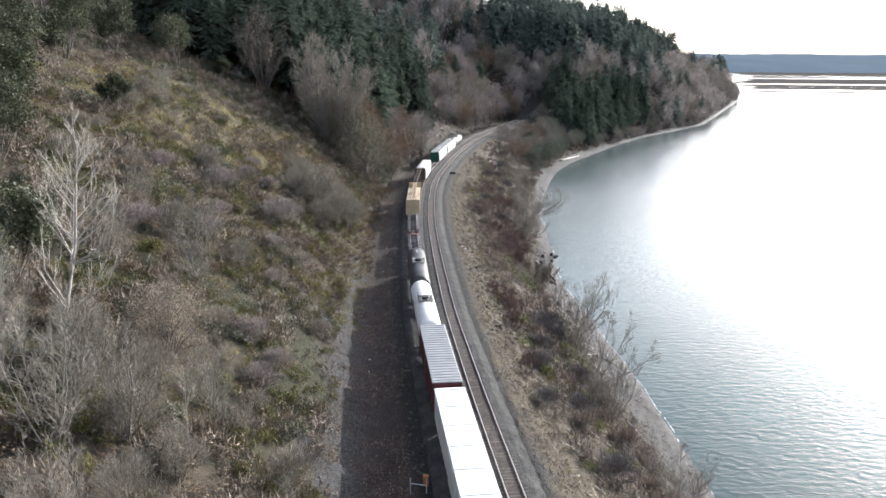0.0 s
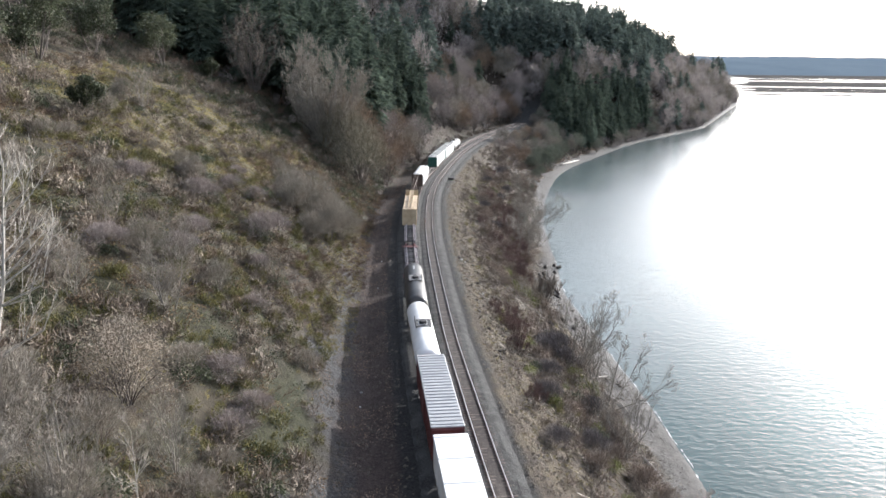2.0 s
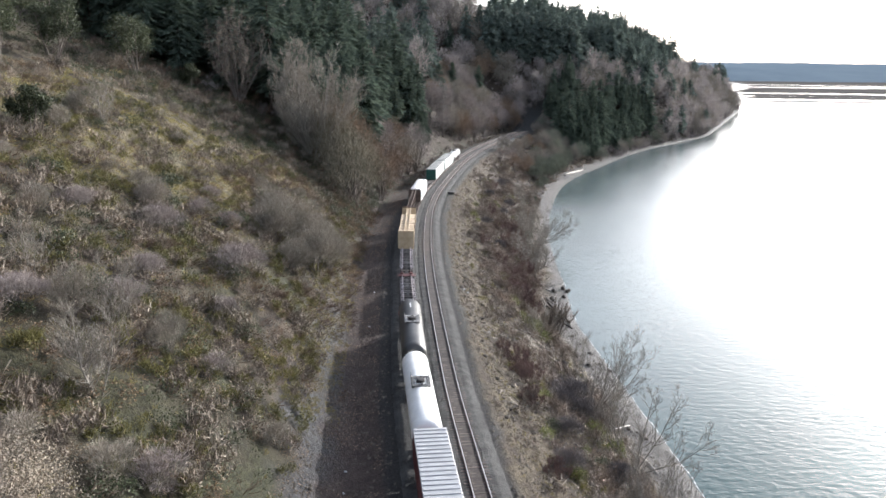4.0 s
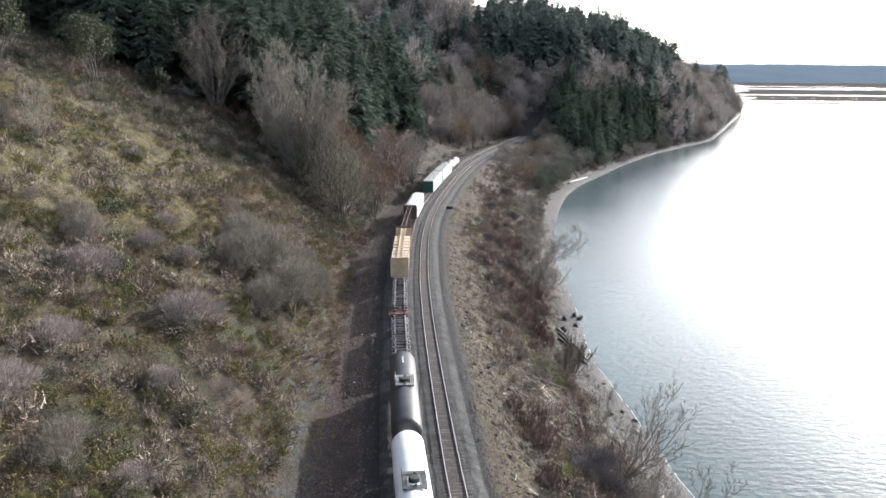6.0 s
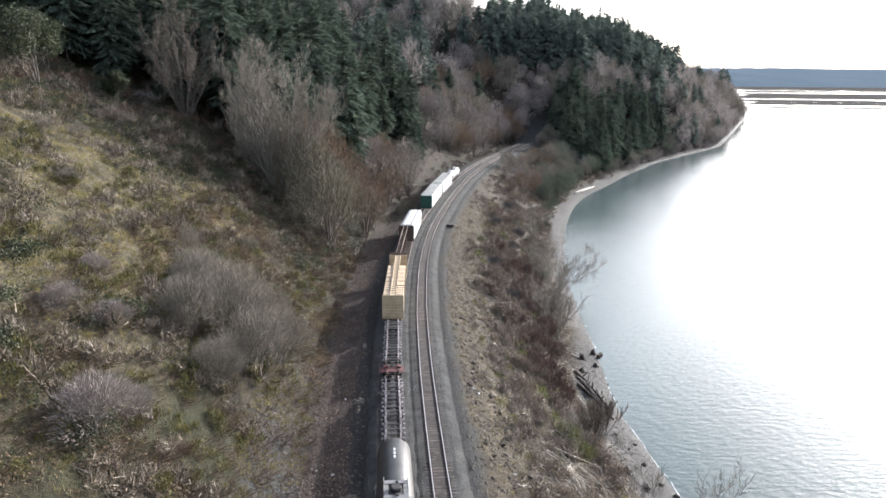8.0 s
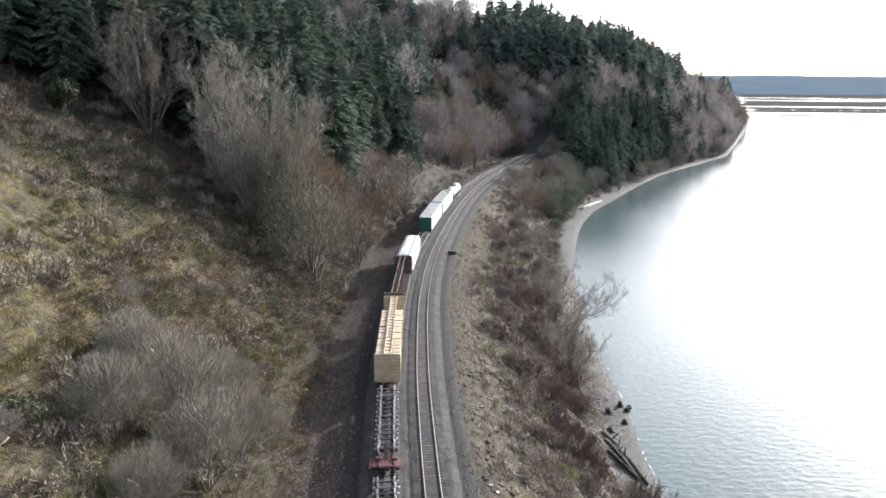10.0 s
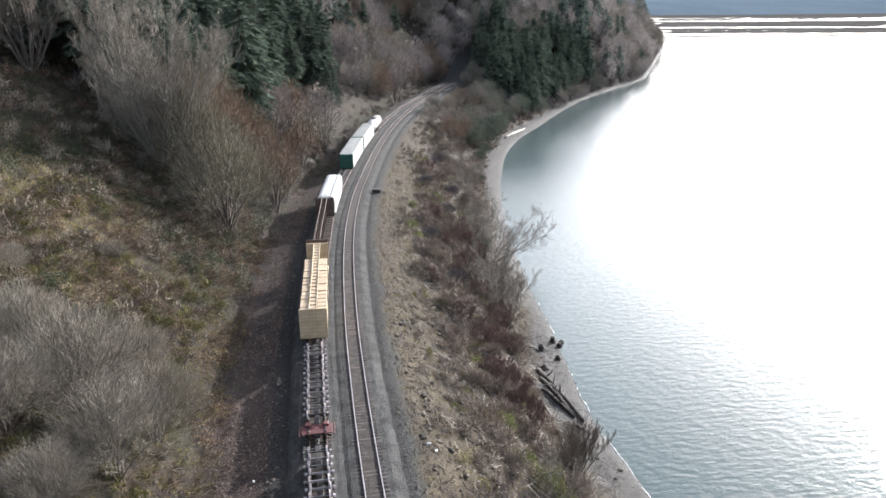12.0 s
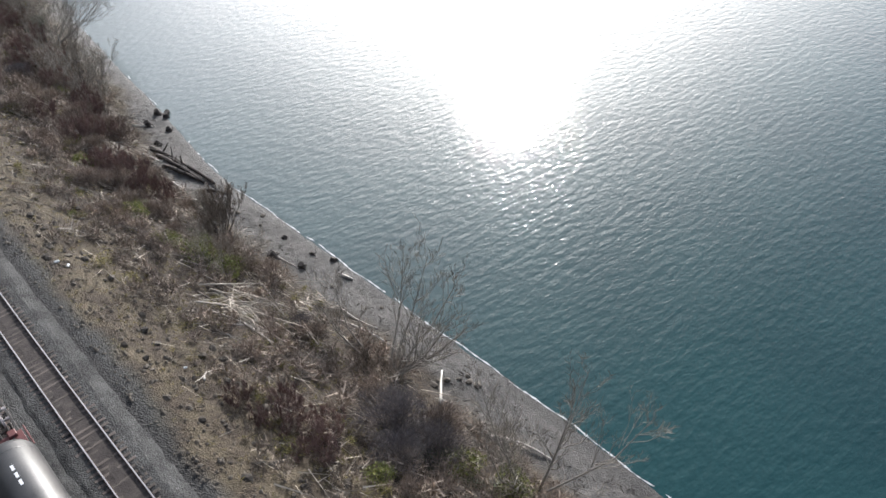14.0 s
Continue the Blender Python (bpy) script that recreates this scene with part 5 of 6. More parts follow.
def slope_trees():
    # two great many-stemmed maples at the foot of the slope
    m1 = bare_tree("maple_tree", "great bare many-stemmed maple with pale grey twigs", 101, 28, 24, 0.8, M_BIRCHGREY, M_TWIG, 13, 10, 10, 1.4, width=0.028, rise=0.28, t0=0.08, wide=0.85, thick=0.7)
    set_tree(m1, -33.0, 172, 1.0, 0.4, False)
    m2 = round_tree("maple_tree", "bare many-stemmed maple with a domed crown beside the track", 102, 18, 18, M_BARK, M_MAPLE, 9500, 1.5, 0.028, 0.20, 15, 10)
    set_tree(m2, -22.2, 165.5, 1.0, 1.1, False)
    m3 = round_tree("maple_tree", "bare tan-twigged maple with a domed crown behind the larger ones", 103, 22, 16, M_BARK, M_RUST, 8000, 1.4, 0.032, 0.12, 12, 6)
    set_tree(m3, -25.5, 184, 1.0, 0.3, False)
    m4 = bare_tree("bare_tree", "bare grey tree against the dark firs", 104, 23, 12, 0.8, M_BARK, M_TWIGMID, 12, 8, 7, 1.4, width=0.016, rise=0.3, wide=0.85, t0=0.15, thick=0.7)
    set_tree(m4, -53, 180, 1.0, 0.0, False)
    set_tree(m3, -29.5, 178, 0.95, 2.3)
    set_tree(m2, -27.0, 170, 0.95, 2.0)
    set_tree(m3, -17.5, 190, 0.75, 4.0)
    # pale birch and alders low on the slope
    birch = bare_tree("birch_tree", "slender bare birch with white bark on the slope", 110, 13.5, 1, 0.3, M_BIRCH, M_TWIGPALE, 30, 6, 7, 0.8, fine=True, width=0.012, rise=0.3, t0=0.1, wide=1.15, thick=1.0, lean=(0.17, 0.0))
    set_tree(birch, -27.5, 16.2, 1.1, 0.0, False)
    small = bare_tree("birch_sapling", "small bare birch sapling among the brush", 111, 6.5, 1, 0.3, M_BIRCH, M_TWIGPALE, 18, 4, 6, 0.6, fine=True, width=0.012, rise=0.25, t0=0.15, wide=1.4)
    set_tree(small, -17.6, 13.0, 1.0, 0.2, False)
    ald = [round_tree("alder_tree", "bare grey alder with a rounded twiggy crown on the slope", 112, 7.0, 7.0, M_BARK, M_TWIG, 6000, 0.75, 0.013, 0.06, 9, 6), bare_tree("alder_tree", "bare grey alder thicket on the slope", 113, 9.0, 7, 0.7, M_BIRCHGREY, M_TWIG, 13, 6, 5, 0.8, fine=True, width=0.012, rise=0.16, t0=0.15, wide=1.0, thick=0.8)]
    set_tree(ald[1], -21.9, 4.0, 1.0, 0.0, False)
    set_tree(ald[0], -30.5, 47.0, 0.7, 0.0, False)
    grey_tree = bare_tree("alder_tree", "bare grey alder with a wide fan of branches", 114, 8.6, 3, 0.5, M_BIRCHGREY, M_TWIG, 30, 7, 5, 0.8, fine=True, width=0.013, rise=0.14, t0=0.18, wide=1.15, thick=1.0)
    set_tree(grey_tree, -25.3, 39.5, 1.0, 0.0, False)
    for x, y, s, k in ((-27, 8, 0.9, 1), (-33, 24, 0.8, 0), (-17, 2, 0.7, 0), (-52.5, 103, 0.85, 1), (-55, 100, 0.6, 0), (-41, 62, 0.5, 0), (-33, 120, 0.55, 0), (-30, 108, 0.6, 0), (-19.5, 9, 0.75, 0), (-23.5, 12, 0.8, 1), (-27.5, 1, 0.9, 0), (-18, -3, 0.8, 1), (-15.5, 17, 0.55, 0), (-30, 32, 0.7, 1), (-24, 50, 0.6, 0), (-35, 50, 0.6, 1), (-23.5, 11, 0.9, 0), (-20, 8.9, 0.9, 1), (-17.8, 19.3, 0.7, 1), (-37.4, 82, 0.7, 0), (-28, 49, 0.7, 1), (-16.5, 8, 0.6, 0), (-21.5, 17, 0.6, 0)):
        set_tree(ald[k], x, y, s, x)
    # a wide stand of tall saplings close to the line
    thick = round_tree("thicket", "dense rounded stand of bare grey-brown saplings", 120, 9.5, 11.0, M_BARK, M_TWIG, 9000, 1.3, 0.015, 0.06, 14, 14)
    set_tree(thick, -20.5, 102.5, 0.95, 0.0, False)
    for x, y, s in ((-24.5, 107.5, 1.0), (-19.6, 109.5, 0.85), (-26.5, 100.5, 0.8), (-22.5, 95.5, 0.62), (-28.5, 110, 0.75), (-22.5, 115, 0.7)):
        set_tree(thick, x, y, s, y)
    # rounded shrubs standing apart on the slope
    shrub = round_tree("slope_shrub", "wide rounded bare shrub with pinkish grey twigs", 121, 4.8, 8.4, M_BARK, M_TWIGRED, 4600, 0.8, 0.019, 0.04, 10, 10)
    set_tree(shrub, -25.8, 77.5, 1.0, 0.0, False)
    for x, y, s in ((-34.2, 75, 0.85), (-30.5, 62, 0.6), (-38.5, 84, 0.6), (-34, 90, 0.55), (-15.9, 31.4, 0.5), (-24, 66, 0.5), (-19, 34, 0.55), (-16.4, 27, 0.55), (-29, 53, 0.6), (-36, 100, 0.5), (-21, 52, 0.45), (-33, 44, 0.6), (-31, 92, 0.55), (-40, 68, 0.6)):
        set_tree(shrub, x, y, s, y)
    # oak that keeps its dry leaves
    oak = round_tree("young_oak", "bushy young oak holding its dry brown leaves", 130, 7.5, 9.0, M_BARK, M_LEAFDEAD, 15000, 0.35, 0.026, 0.04, 19, 5, 0.052)
    set_tree(oak, -22.6, 23.2, 0.95, 0.0, False)
    # evergreen madrones along the top of the slope
    mad = [leafy_tree("madrone_tree", "broad-leaved evergreen madrone with pale limbs at the top of the slope", 140 + k, H, M_LEAF, st, 0.8, 0.21, 12, 8, 6) for k, (H, st) in enumerate(((11, 3), (14, 4), (9, 4)))]
    spots = [(-29.6, 13.2, 0.8, 2), (-31.8, 17.6, 0.75, 0), (-50.7, 80, 0.72, 2), (-66, 92, 0.9, 0), (-70, 104, 1.0, 1), (-75, 116, 1.0, 0), (-72, 128, 0.9, 1), (-76, 140, 1.0, 2), (-66, 150, 0.95, 1), (-70, 160, 1.0, 0), (-84, 122, 1.1, 1), (-86, 138, 1.1, 0), (-84, 152, 1.1, 1), (-64, 76, 1.0, 1), (-58, 64, 0.9, 0), (-52, 56, 0.9, 0), (-43.5, 37, 0.7, 1), (-47, 45, 0.8, 2), (-38.5, 27.5, 0.65, 0), (-33.5, 18, 0.6, 2), (-38, 12, 0.9, 1), (-59, 68, 0.9, 1), (-76, 98, 1.1, 1), (-84, 108, 1.2, 1), (-95, 130, 1.2, 0), (-98, 150, 1.2, 1), (-92, 116, 1.2, 0), (-80, 84, 1.2, 1), (-60, 164, 0.7, 2)]
    seen = {}
    for x, y, s, k in spots:
        set_tree(mad[k], x, y, s, x * 0.7, k in seen)
        seen[k] = 1


slope_trees()


def shore_trees():
    a = [bare_tree("shore_alder", "bare many-stemmed alder at the edge of the beach", 150 + k, H, st, sp, M_BIRCHGREY, M_TWIG, 13, 7, 4, 0.9, fine=True, thick=0.95, lean=ln, width=0.013, rise=0.2, t0=0.3, wide=0.8) for k, (H, st, sp, ln) in enumerate(((11.5, 9, 1.25, (0.08, 0)), (11, 8, 1.3, (0.14, 0.02)), (11, 7, 0.7, (0.9, 0.12))))]
    set_tree(a[0], 23.4, 92.5, 1.12, 0, False)
    set_tree(a[1], 24.8, 74.5, 1.12, 0, False)
    set_tree(a[2], 26.0, 199, 1.0, 0, False)
    for x, y, s, k in ((17.5, 113, 0.62, 1), (22, 173, 0.8, 0), (23.5, 180, 0.6, 1), (24.5, 190, 0.8, 0), (26.5, 178, 0.7, 1), (27.0, 205, 0.8, 0), (26.0, 214, 0.8, 1), (29.0, 233, 0.8, 1), (23.0, 166, 0.7, 0), (24, 59, 0.8, 0), (25, 208, 0.7, 1), (28, 224, 0.6, 0), (21, 124, 0.5, 1), (26, 242, 0.7, 1), (31, 262, 0.8, 0), (27.5, 40, 0.8, 1)):
        set_tree(a[k], x, y, s, y)
    sap = bare_tree("shore_sapling", "clump of dark upright bare saplings above the beach", 158, 5.6, 11, 0.8, M_FIRBARK, M_TWIGMID, 9, 5, 5, 0.6, fine=True, thick=1.1, lean=(0.15, 0), width=0.013, rise=0.5, t0=0.3, wide=0.7)
    for k, (x, y, s) in enumerate(((21.6, 122.5, 1.25), (20.0, 119.8, 0.9), (22.8, 126.5, 0.9), (22.2, 93.4, 0.6), (23.4, 176, 0.8), (25.2, 186, 0.9))):
        set_tree(sap, x, y, s, k * 1.3, k > 0)
    ev = round_tree("shore_evergreen", "bushy grey-green evergreen above the beach", 160, 8.0, 8.0, M_BARK, M_GREYLEAF, 4200, 0.5, 0.07, 0.04, 10, 4)
    first = True
    for x, y, s in ((25.5, 205, 0.45), (47, 322, 1.3), (52, 338, 1.4), (40, 310, 1.0), (55, 345, 1.4), (48, 334, 1.2), (43, 318, 1.1), (60, 360, 1.4), (44, 308, 0.7), (40, 296, 0.6), (57, 352, 1.2), (62, 366, 1.1), (50, 350, 0.9), (35, 268, 0.4), (70, 384, 1.2)):
        set_tree(ev, x, y, s, x, not first)
        first = False


shore_trees()


# ---- brush, grass and litter ----
def brush():
    bare = [mound_mesh(200 + k, 1.6, 2.3, 78, 0.7, 0.036) for k in range(5)]
    tangle = [mound_mesh(250 + k, 1.3, 2.3, 66, 1.05, 0.036) for k in range(5)]
    fronds = [leafy_shrub_mesh(270 + k, 0.7, 2.2, 90, 0.095, 1.2) for k in range(4)]
    low = [bare_shrub_mesh(210 + k, 0.8, 2.2, 26, 3, 0.014, 0.7) for k in range(4)]
    leafy = [leafy_shrub_mesh(220 + k, 1.1, 2.3, 100, 0.09) for k in range(4)]
    broom = [mound_mesh(230 + k, 1.2, 1.7, 90, 0.45, 0.032) for k in range(4)]
    tufts = [tuft_mesh(240 + k, 0.5, 12, 0.9, 0.018) for k in range(5)]

    def slope(n, y0, y1, d0, d1, seed, keep):
        X, Y, D, rng = sown(n, y0, y1, d0, d1, seed)
        ok = keep(X, Y, D, rng)
        return X[ok], Y[ok], rng.uniform(0.6, 1.35, ok.sum())

    open_y = lambda X, Y, D: Y < 168 + 0.25 * (D + 40)
    grassy = lambda X, Y: np.interp(Y, [20, 70, 88, 100, 140, 155], [0.12, 0.2, 0.6, 0.9, 0.8, 0.3])
    X, Y, S = slope(5200, -25, 175, -75, -16.5, 301, lambda X, Y, D, r: open_y(X, Y, D) & (patchy(X, Y, 13, 1) > 0.42) & (r.uniform(0, 1, X.shape) > grassy(X, Y) * 0.65))
    half = np.random.default_rng(9).uniform(0, 1, X.size) + 0.5 * patchy(X, Y, 30, 31) > 0.75
    stuff("slope_brush", "bare grey-brown brush covering the slope", "brush", spread_mesh("slope_brush", bare, X[half], Y[half], S[half] * 1.15, M_SLOPETWIG, 1))
    half = ~half
    stuff("slope_grey_brush", "bare grey brush covering the slope", "brush", spread_mesh("slope_grey_brush", bare, X[half], Y[half], S[half] * 1.2, M_TWIGMID, 51))
    X, Y, S = slope(2900, -25, 178, -75, -16.5, 302, lambda X, Y, D, r: open_y(X, Y, D) & (patchy(X, Y, 22, 2) > np.where(Y < 85, np.where(D < -27, 0.36, 0.5), 0.68)))
    stuff("slope_brambles", "reddish brown bramble canes matted on the slope", "brambles", spread_mesh("slope_brambles", low, X, Y, S, M_BRAMBLE, 2))
    X, Y, S = slope(2600, -25, 200, -75, -17, 303, lambda X, Y, D, r: (patchy(X, Y, 20, 3) > np.where(Y < 75, 0.48, 0.6)) | ((Y > 140) & (r.uniform(0, 1, X.shape) > 0.6)))
    stuff("slope_evergreen_brush", "dark evergreen undergrowth on the slope", "brush", spread_mesh("slope_evergreen_brush", leafy, X, Y, S, M_LEAF, 3))
    X, Y, S = slope(3150, -25, 146, -60, -16.0, 304, lambda X, Y, D, r: patchy(X, Y, 17, 4) > np.interp(D, [-60, -35, -26, -15], [0.70, 0.55, 0.30, 0.20]))
    stuff("broom_bushes", "olive green broom bushes above the track", "brush", spread_mesh("broom_bushes", broom, X, Y, S * 1.05, M_BROOM, 4))
    X, Y, S = slope(44000, -25, 170, -66, -16.5, 305, lambda X, Y, D, r: open_y(X, Y, D) & ((Y < 136) | (D < -22)) & (r.uniform(0, 1, X.shape) < grassy(X, Y) * np.interp(-D, [15, 23, 31], [0.12, 0.25, 1])) & (patchy(X, Y, 15, 5) > 0.12))
    stuff("dead_grass", "bleached dead grass on the open slope", "grass", spread_mesh("dead_grass", tufts, X, Y, S * 1.1, M_GRASS, 5))
    X, Y, S = slope(3600, -25, 160, -72, -16.0, 306, lambda X, Y, D, r: open_y(X, Y, D) & (patchy(X, Y, 16, 61) > np.interp(Y, [0, 60, 85, 140], [0.40, 0.46, 0.78, 0.72])))
    stuff("slope_bracken", "flattened brown bracken and dead leaves on the slope", "bracken", spread_mesh("slope_bracken", fronds, X, Y, S, M_BRACKEN, 61))
    X, Y, S = slope(1300, 112, 180, -34, -13.5, 307, lambda X, Y, D, r: patchy(X, Y, 9, 62) > 0.4)
    stuff("foot_bracken", "tan dead bracken at the foot of the maples", "bracken", spread_mesh("foot_bracken", fronds, X, Y, S, M_BRACKEN, 62))
    X, Y, S = slope(3100, 60, 140, -19, -13.0, 308, lambda X, Y, D, r: patchy(X, Y, 10, 63) > 0.35)
    stuff("verge_grass", "tan dead grass along the foot of the slope", "grass", spread_mesh("verge_grass", tufts, X, Y, S * 0.9, M_GRASS, 63))
    # the seaward bank
    X, Y, D, r = sown(5200, -25, 430, 5.0, 28.0, 311)
    ok = r.uniform(0, 1, X.shape) < np.where(Y > 235, 0.9, np.interp(D, [5.0, 9, 13, 25, 26, 28], [0.03, 0.16, 1.0, 1.0, 0.6, 0.5])) * np.where((D > 25) & (Y < 160), 0.0, 1) * np.where(patchy(X, Y, 16, 6) > 0.38, 1, 0.3)
    stuff("bank_brush", "bare reddish brush on the sea bank", "brush", spread_mesh("bank_brush", tangle + tangle + low, X[ok], Y[ok], r.uniform(0.6, 1.45, ok.sum()) * np.interp(D[ok], [8, 15], [0.6, 1.15]), M_BANKTWIG, 6))
    X, Y, D, r = sown(1600, -25, 420, 7, 26, 312)
    ok = patchy(X, Y, 14, 7) > 0.52
    stuff("bank_grey_brush", "brown-grey brush on the sea bank", "brush", spread_mesh("bank_grey_brush", bare, X[ok], Y[ok], r.uniform(0.6, 1.4, ok.sum()), M_TWIGMID, 7))
    X, Y, D, r = sown(1700, -25, 420, 9, 26, 313)
    ok = patchy(X, Y, 17, 8) > 0.55
    stuff("bank_evergreen_brush", "patches of green brush on the sea bank", "brush", spread_mesh("bank_evergreen_brush", leafy + broom, X[ok], Y[ok], r.uniform(0.4, 1.0, ok.sum()), M_BROOM, 8))
    X, Y, D, r = sown(15000, -30, 240, 4.2, 24, 314)
    ok = r.uniform(0, 1, X.shape) < np.interp(D, [4.6, 7, 12, 24], [0.12, 0.42, 0.45, 0.35])
    stuff("bank_grass", "dry grass tufts on the stony bank", "grass", spread_mesh("bank_grass", tufts, X[ok], Y[ok], r.uniform(0.4, 0.95, ok.sum()), M_GRASS, 9))
    X, Y, D, r = sown(2000, 66, 176, -36, -13.0, 322)
    ok = patchy(X, Y, 14, 22) > np.interp(Y, [62, 100, 125], [0.55, 0.4, 0.12])
    stuff("foot_brambles", "dark red-brown brambles at the foot of the slope", "brambles", spread_mesh("foot_brambles", low, X[ok], Y[ok], r.uniform(0.7, 1.4, ok.sum()), M_BRAMBLE, 17))
    # shaded undergrowth between the open slope and the firs
    X, Y, D, r = sown(900, 138, 215, -80, -14.5, 318)
    ok = Y > 150 + 0.25 * (D + 40)
    stuff("gully_brush", "dark tangled brush at the edge of the woods", "brush", spread_mesh("gully_brush", low + bare[:2], X[ok], Y[ok], r.uniform(0.8, 1.7, ok.sum()), M_BRAMBLE, 13))
    X, Y, D, r = sown(1500, 128, 215, -90, -14.5, 319)
    ok = Y > 138 + 0.25 * (D + 40)
    stuff("gully_ferns", "dark green ferns and salal at the edge of the woods", "brush", spread_mesh("gully_ferns", leafy, X[ok], Y[ok], r.uniform(0.8, 1.6, ok.sum()), M_LEAF, 14))
    X, Y, D, r = sown(1100, 148, 225, -40, -15.5, 324)
    stuff("maple_undergrowth", "dark ferns and ivy under the maples", "brush", spread_mesh("maple_undergrowth", leafy + low, X, Y, r.uniform(0.6, 1.3, X.size), M_LEAF, 19))
    # clods, small stalks and green tufts on the bare upper bank
    X, Y, D, r = sown(6500, 20, 260, 4.4, 15, 320)
    stuff("bank_stubble", "low brown stubble and clods on the stony bank", "stubble", spread_mesh("bank_stubble", [tuft_mesh(260 + k, 0.35, 9, 1.6, 0.03) for k in range(4)], X, Y, r.uniform(0.4, 1.3, X.size), M_TWIGMID, 15))
    X, Y, D, r = sown(3400, 45, 230, 5.0, 22, 321)
    ok = patchy(X, Y, 12, 21) > 0.5
    stuff("bank_green_grass", "thin olive grass on the bank", "grass", spread_mesh("bank_green_grass", tufts, X[ok], Y[ok], r.uniform(0.3, 0.9, ok.sum()), M_BROOM, 16))
    # dead sticks lying down the bank
    X, Y, D, r = sown(8000, 20, 300, 6, 27, 323)
    ok = r.uniform(0, 1, X.shape) < np.interp(D, [6, 11, 20, 27], [0.15, 0.7, 1.0, 0.5]) * np.where(patchy(X, Y, 12, 64) > 0.4, 1, 0.25)
    X, Y = X[ok], Y[ok]
    n = len(X)
    a = r.normal(-0.7, 0.8, n)
    L = r.uniform(0.7, 3.6, n)
    P = np.stack([X, Y, height(X, Y) + r.uniform(0.05, 0.7, n)], 1)
    Q = P + np.stack([np.cos(a) * L, np.sin(a) * L, 0 * L], 1)
    Q[:, 2] = height(Q[:, 0], Q[:, 1]) + r.uniform(0.05, 0.9, n)
    stuff("fallen_sticks", "pale dead sticks strewn down the sea bank", "sticks", tri_mesh("fallen_sticks", *blades(r, P, unit(Q - P), L, r.uniform(0.02, 0.055, n)), M_TWIGPALE))
    # woodland floor
    X, Y, D, r = sown(650, 170, 480, -60, -12.5, 315)
    stuff("woodland_brush", "bare brush under the trees", "brush", spread_mesh("woodland_brush", bare, X, Y, r.uniform(0.8, 1.8, X.size), M_TWIGRED, 10))
    X, Y, D, r = sown(400, 150, 400, -70, -16, 316)
    stuff("woodland_ferns", "dark evergreen ferns and salal under the trees", "brush", spread_mesh("woodland_ferns", leafy, X, Y, r.uniform(0.7, 1.5, X.size), M_LEAF, 11))
    X, Y, D, r = sown(420, 215, 465, -15, -8.8, 317)
    stuff("verge_brush", "low dark brush along the wooded verge", "brush", spread_mesh("verge_brush", low + bare[:2], X, Y, r.uniform(0.5, 1.2, X.size), M_TWIGMID, 18))
    rng = np.random.default_rng(317)
    Y = rng.uniform(440, 700, 160)
    X = shore_x(Y) - rng.uniform(6, 70, Y.size)
    Y2 = rng.uniform(415, 1130, 420)
    X2 = shore_x(Y2) - rng.uniform(2.5, 16, Y2.size)
    X, Y = np.concatenate([X, X2]), np.concatenate([Y, Y2])
    stuff("headland_brush", "bare brush on the far headland", "brush", spread_mesh("headland_brush", bare, X, Y, rng.uniform(1.6, 3.6, X.size), M_TWIGRED, 12))


brush()

railway("railway_track", 0.0, (30, 186), 2.7, 2.75)
railway("railway_track", LEFT, (75, 78), 2.9, 2.85)
train()


# ---- things beside the line, on the bank and on the beach ----
def at_ground(x, y, dz=0.0):
    return Vector((x, y, float(height(x, y)) + dz))


def log_thing(name, label, a, b, r, material, category="driftwood", bend=0.0, stubs=0, seed=1, lift=0.6):
    """A fallen trunk between two places on the ground, tapered, slightly crooked, with broken stubs."""
    rng = random.Random(seed)
    A, B = at_ground(*a, r * lift), at_ground(*b, r * lift)
    n = 7
    side = Vector((-(B - A).y, (B - A).x, 0)).normalized()
    pts, rad = [], []
    for k in range(n):
        t = k / (n - 1)
        p = A.lerp(B, t) + side * (math.sin(t * math.pi) * bend + rng.uniform(-0.3, 0.3) * r)
        p.z = max(p.z, float(height(p.x, p.y)) + r * lift * (1 - 0.5 * t))
        pts.append(p)
        rad.append(r * (1 - 0.5 * t) * rng.uniform(0.9, 1.1))
    root = tagged(new(name), label, category)
    root.location = A
    part("stem", Shape().tube([p - A for p in pts], rad, 9), material, root, smooth=True)
    for k in range(stubs):
        p = pts[rng.randrange(1, n - 1)] - A
        d = Vector((rng.uniform(-1, 1), rng.uniform(-1, 1), rng.uniform(0.2, 1))).normalized()
        ln = rng.uniform(0.6, 2.0)
        part("branch", Shape().tube([p, p + d * ln * 0.5, p + d * ln + Vector((0, 0, 0.2))], [r * 0.35, r * 0.25, r * 0.08], 6), material, root)
    return root


def rock_shape(seed, size, flat=0.6, material=None):
    rng = random.Random(seed)
    bm = bmesh.new()
    bmesh.ops.create_icosphere(bm, subdivisions=1, radius=1)
    for v in bm.verts:
        k = rng.uniform(0.72, 1.2)
        v.co = Vector((v.co.x * k * size, v.co.y * k * size * 0.8, v.co.z * k * size * flat))
    me = bpy.data.meshes.new("rock")
    bm.to_mesh(me)
    bm.free()
    me.materials.append(material or M_ROCK)
    return me


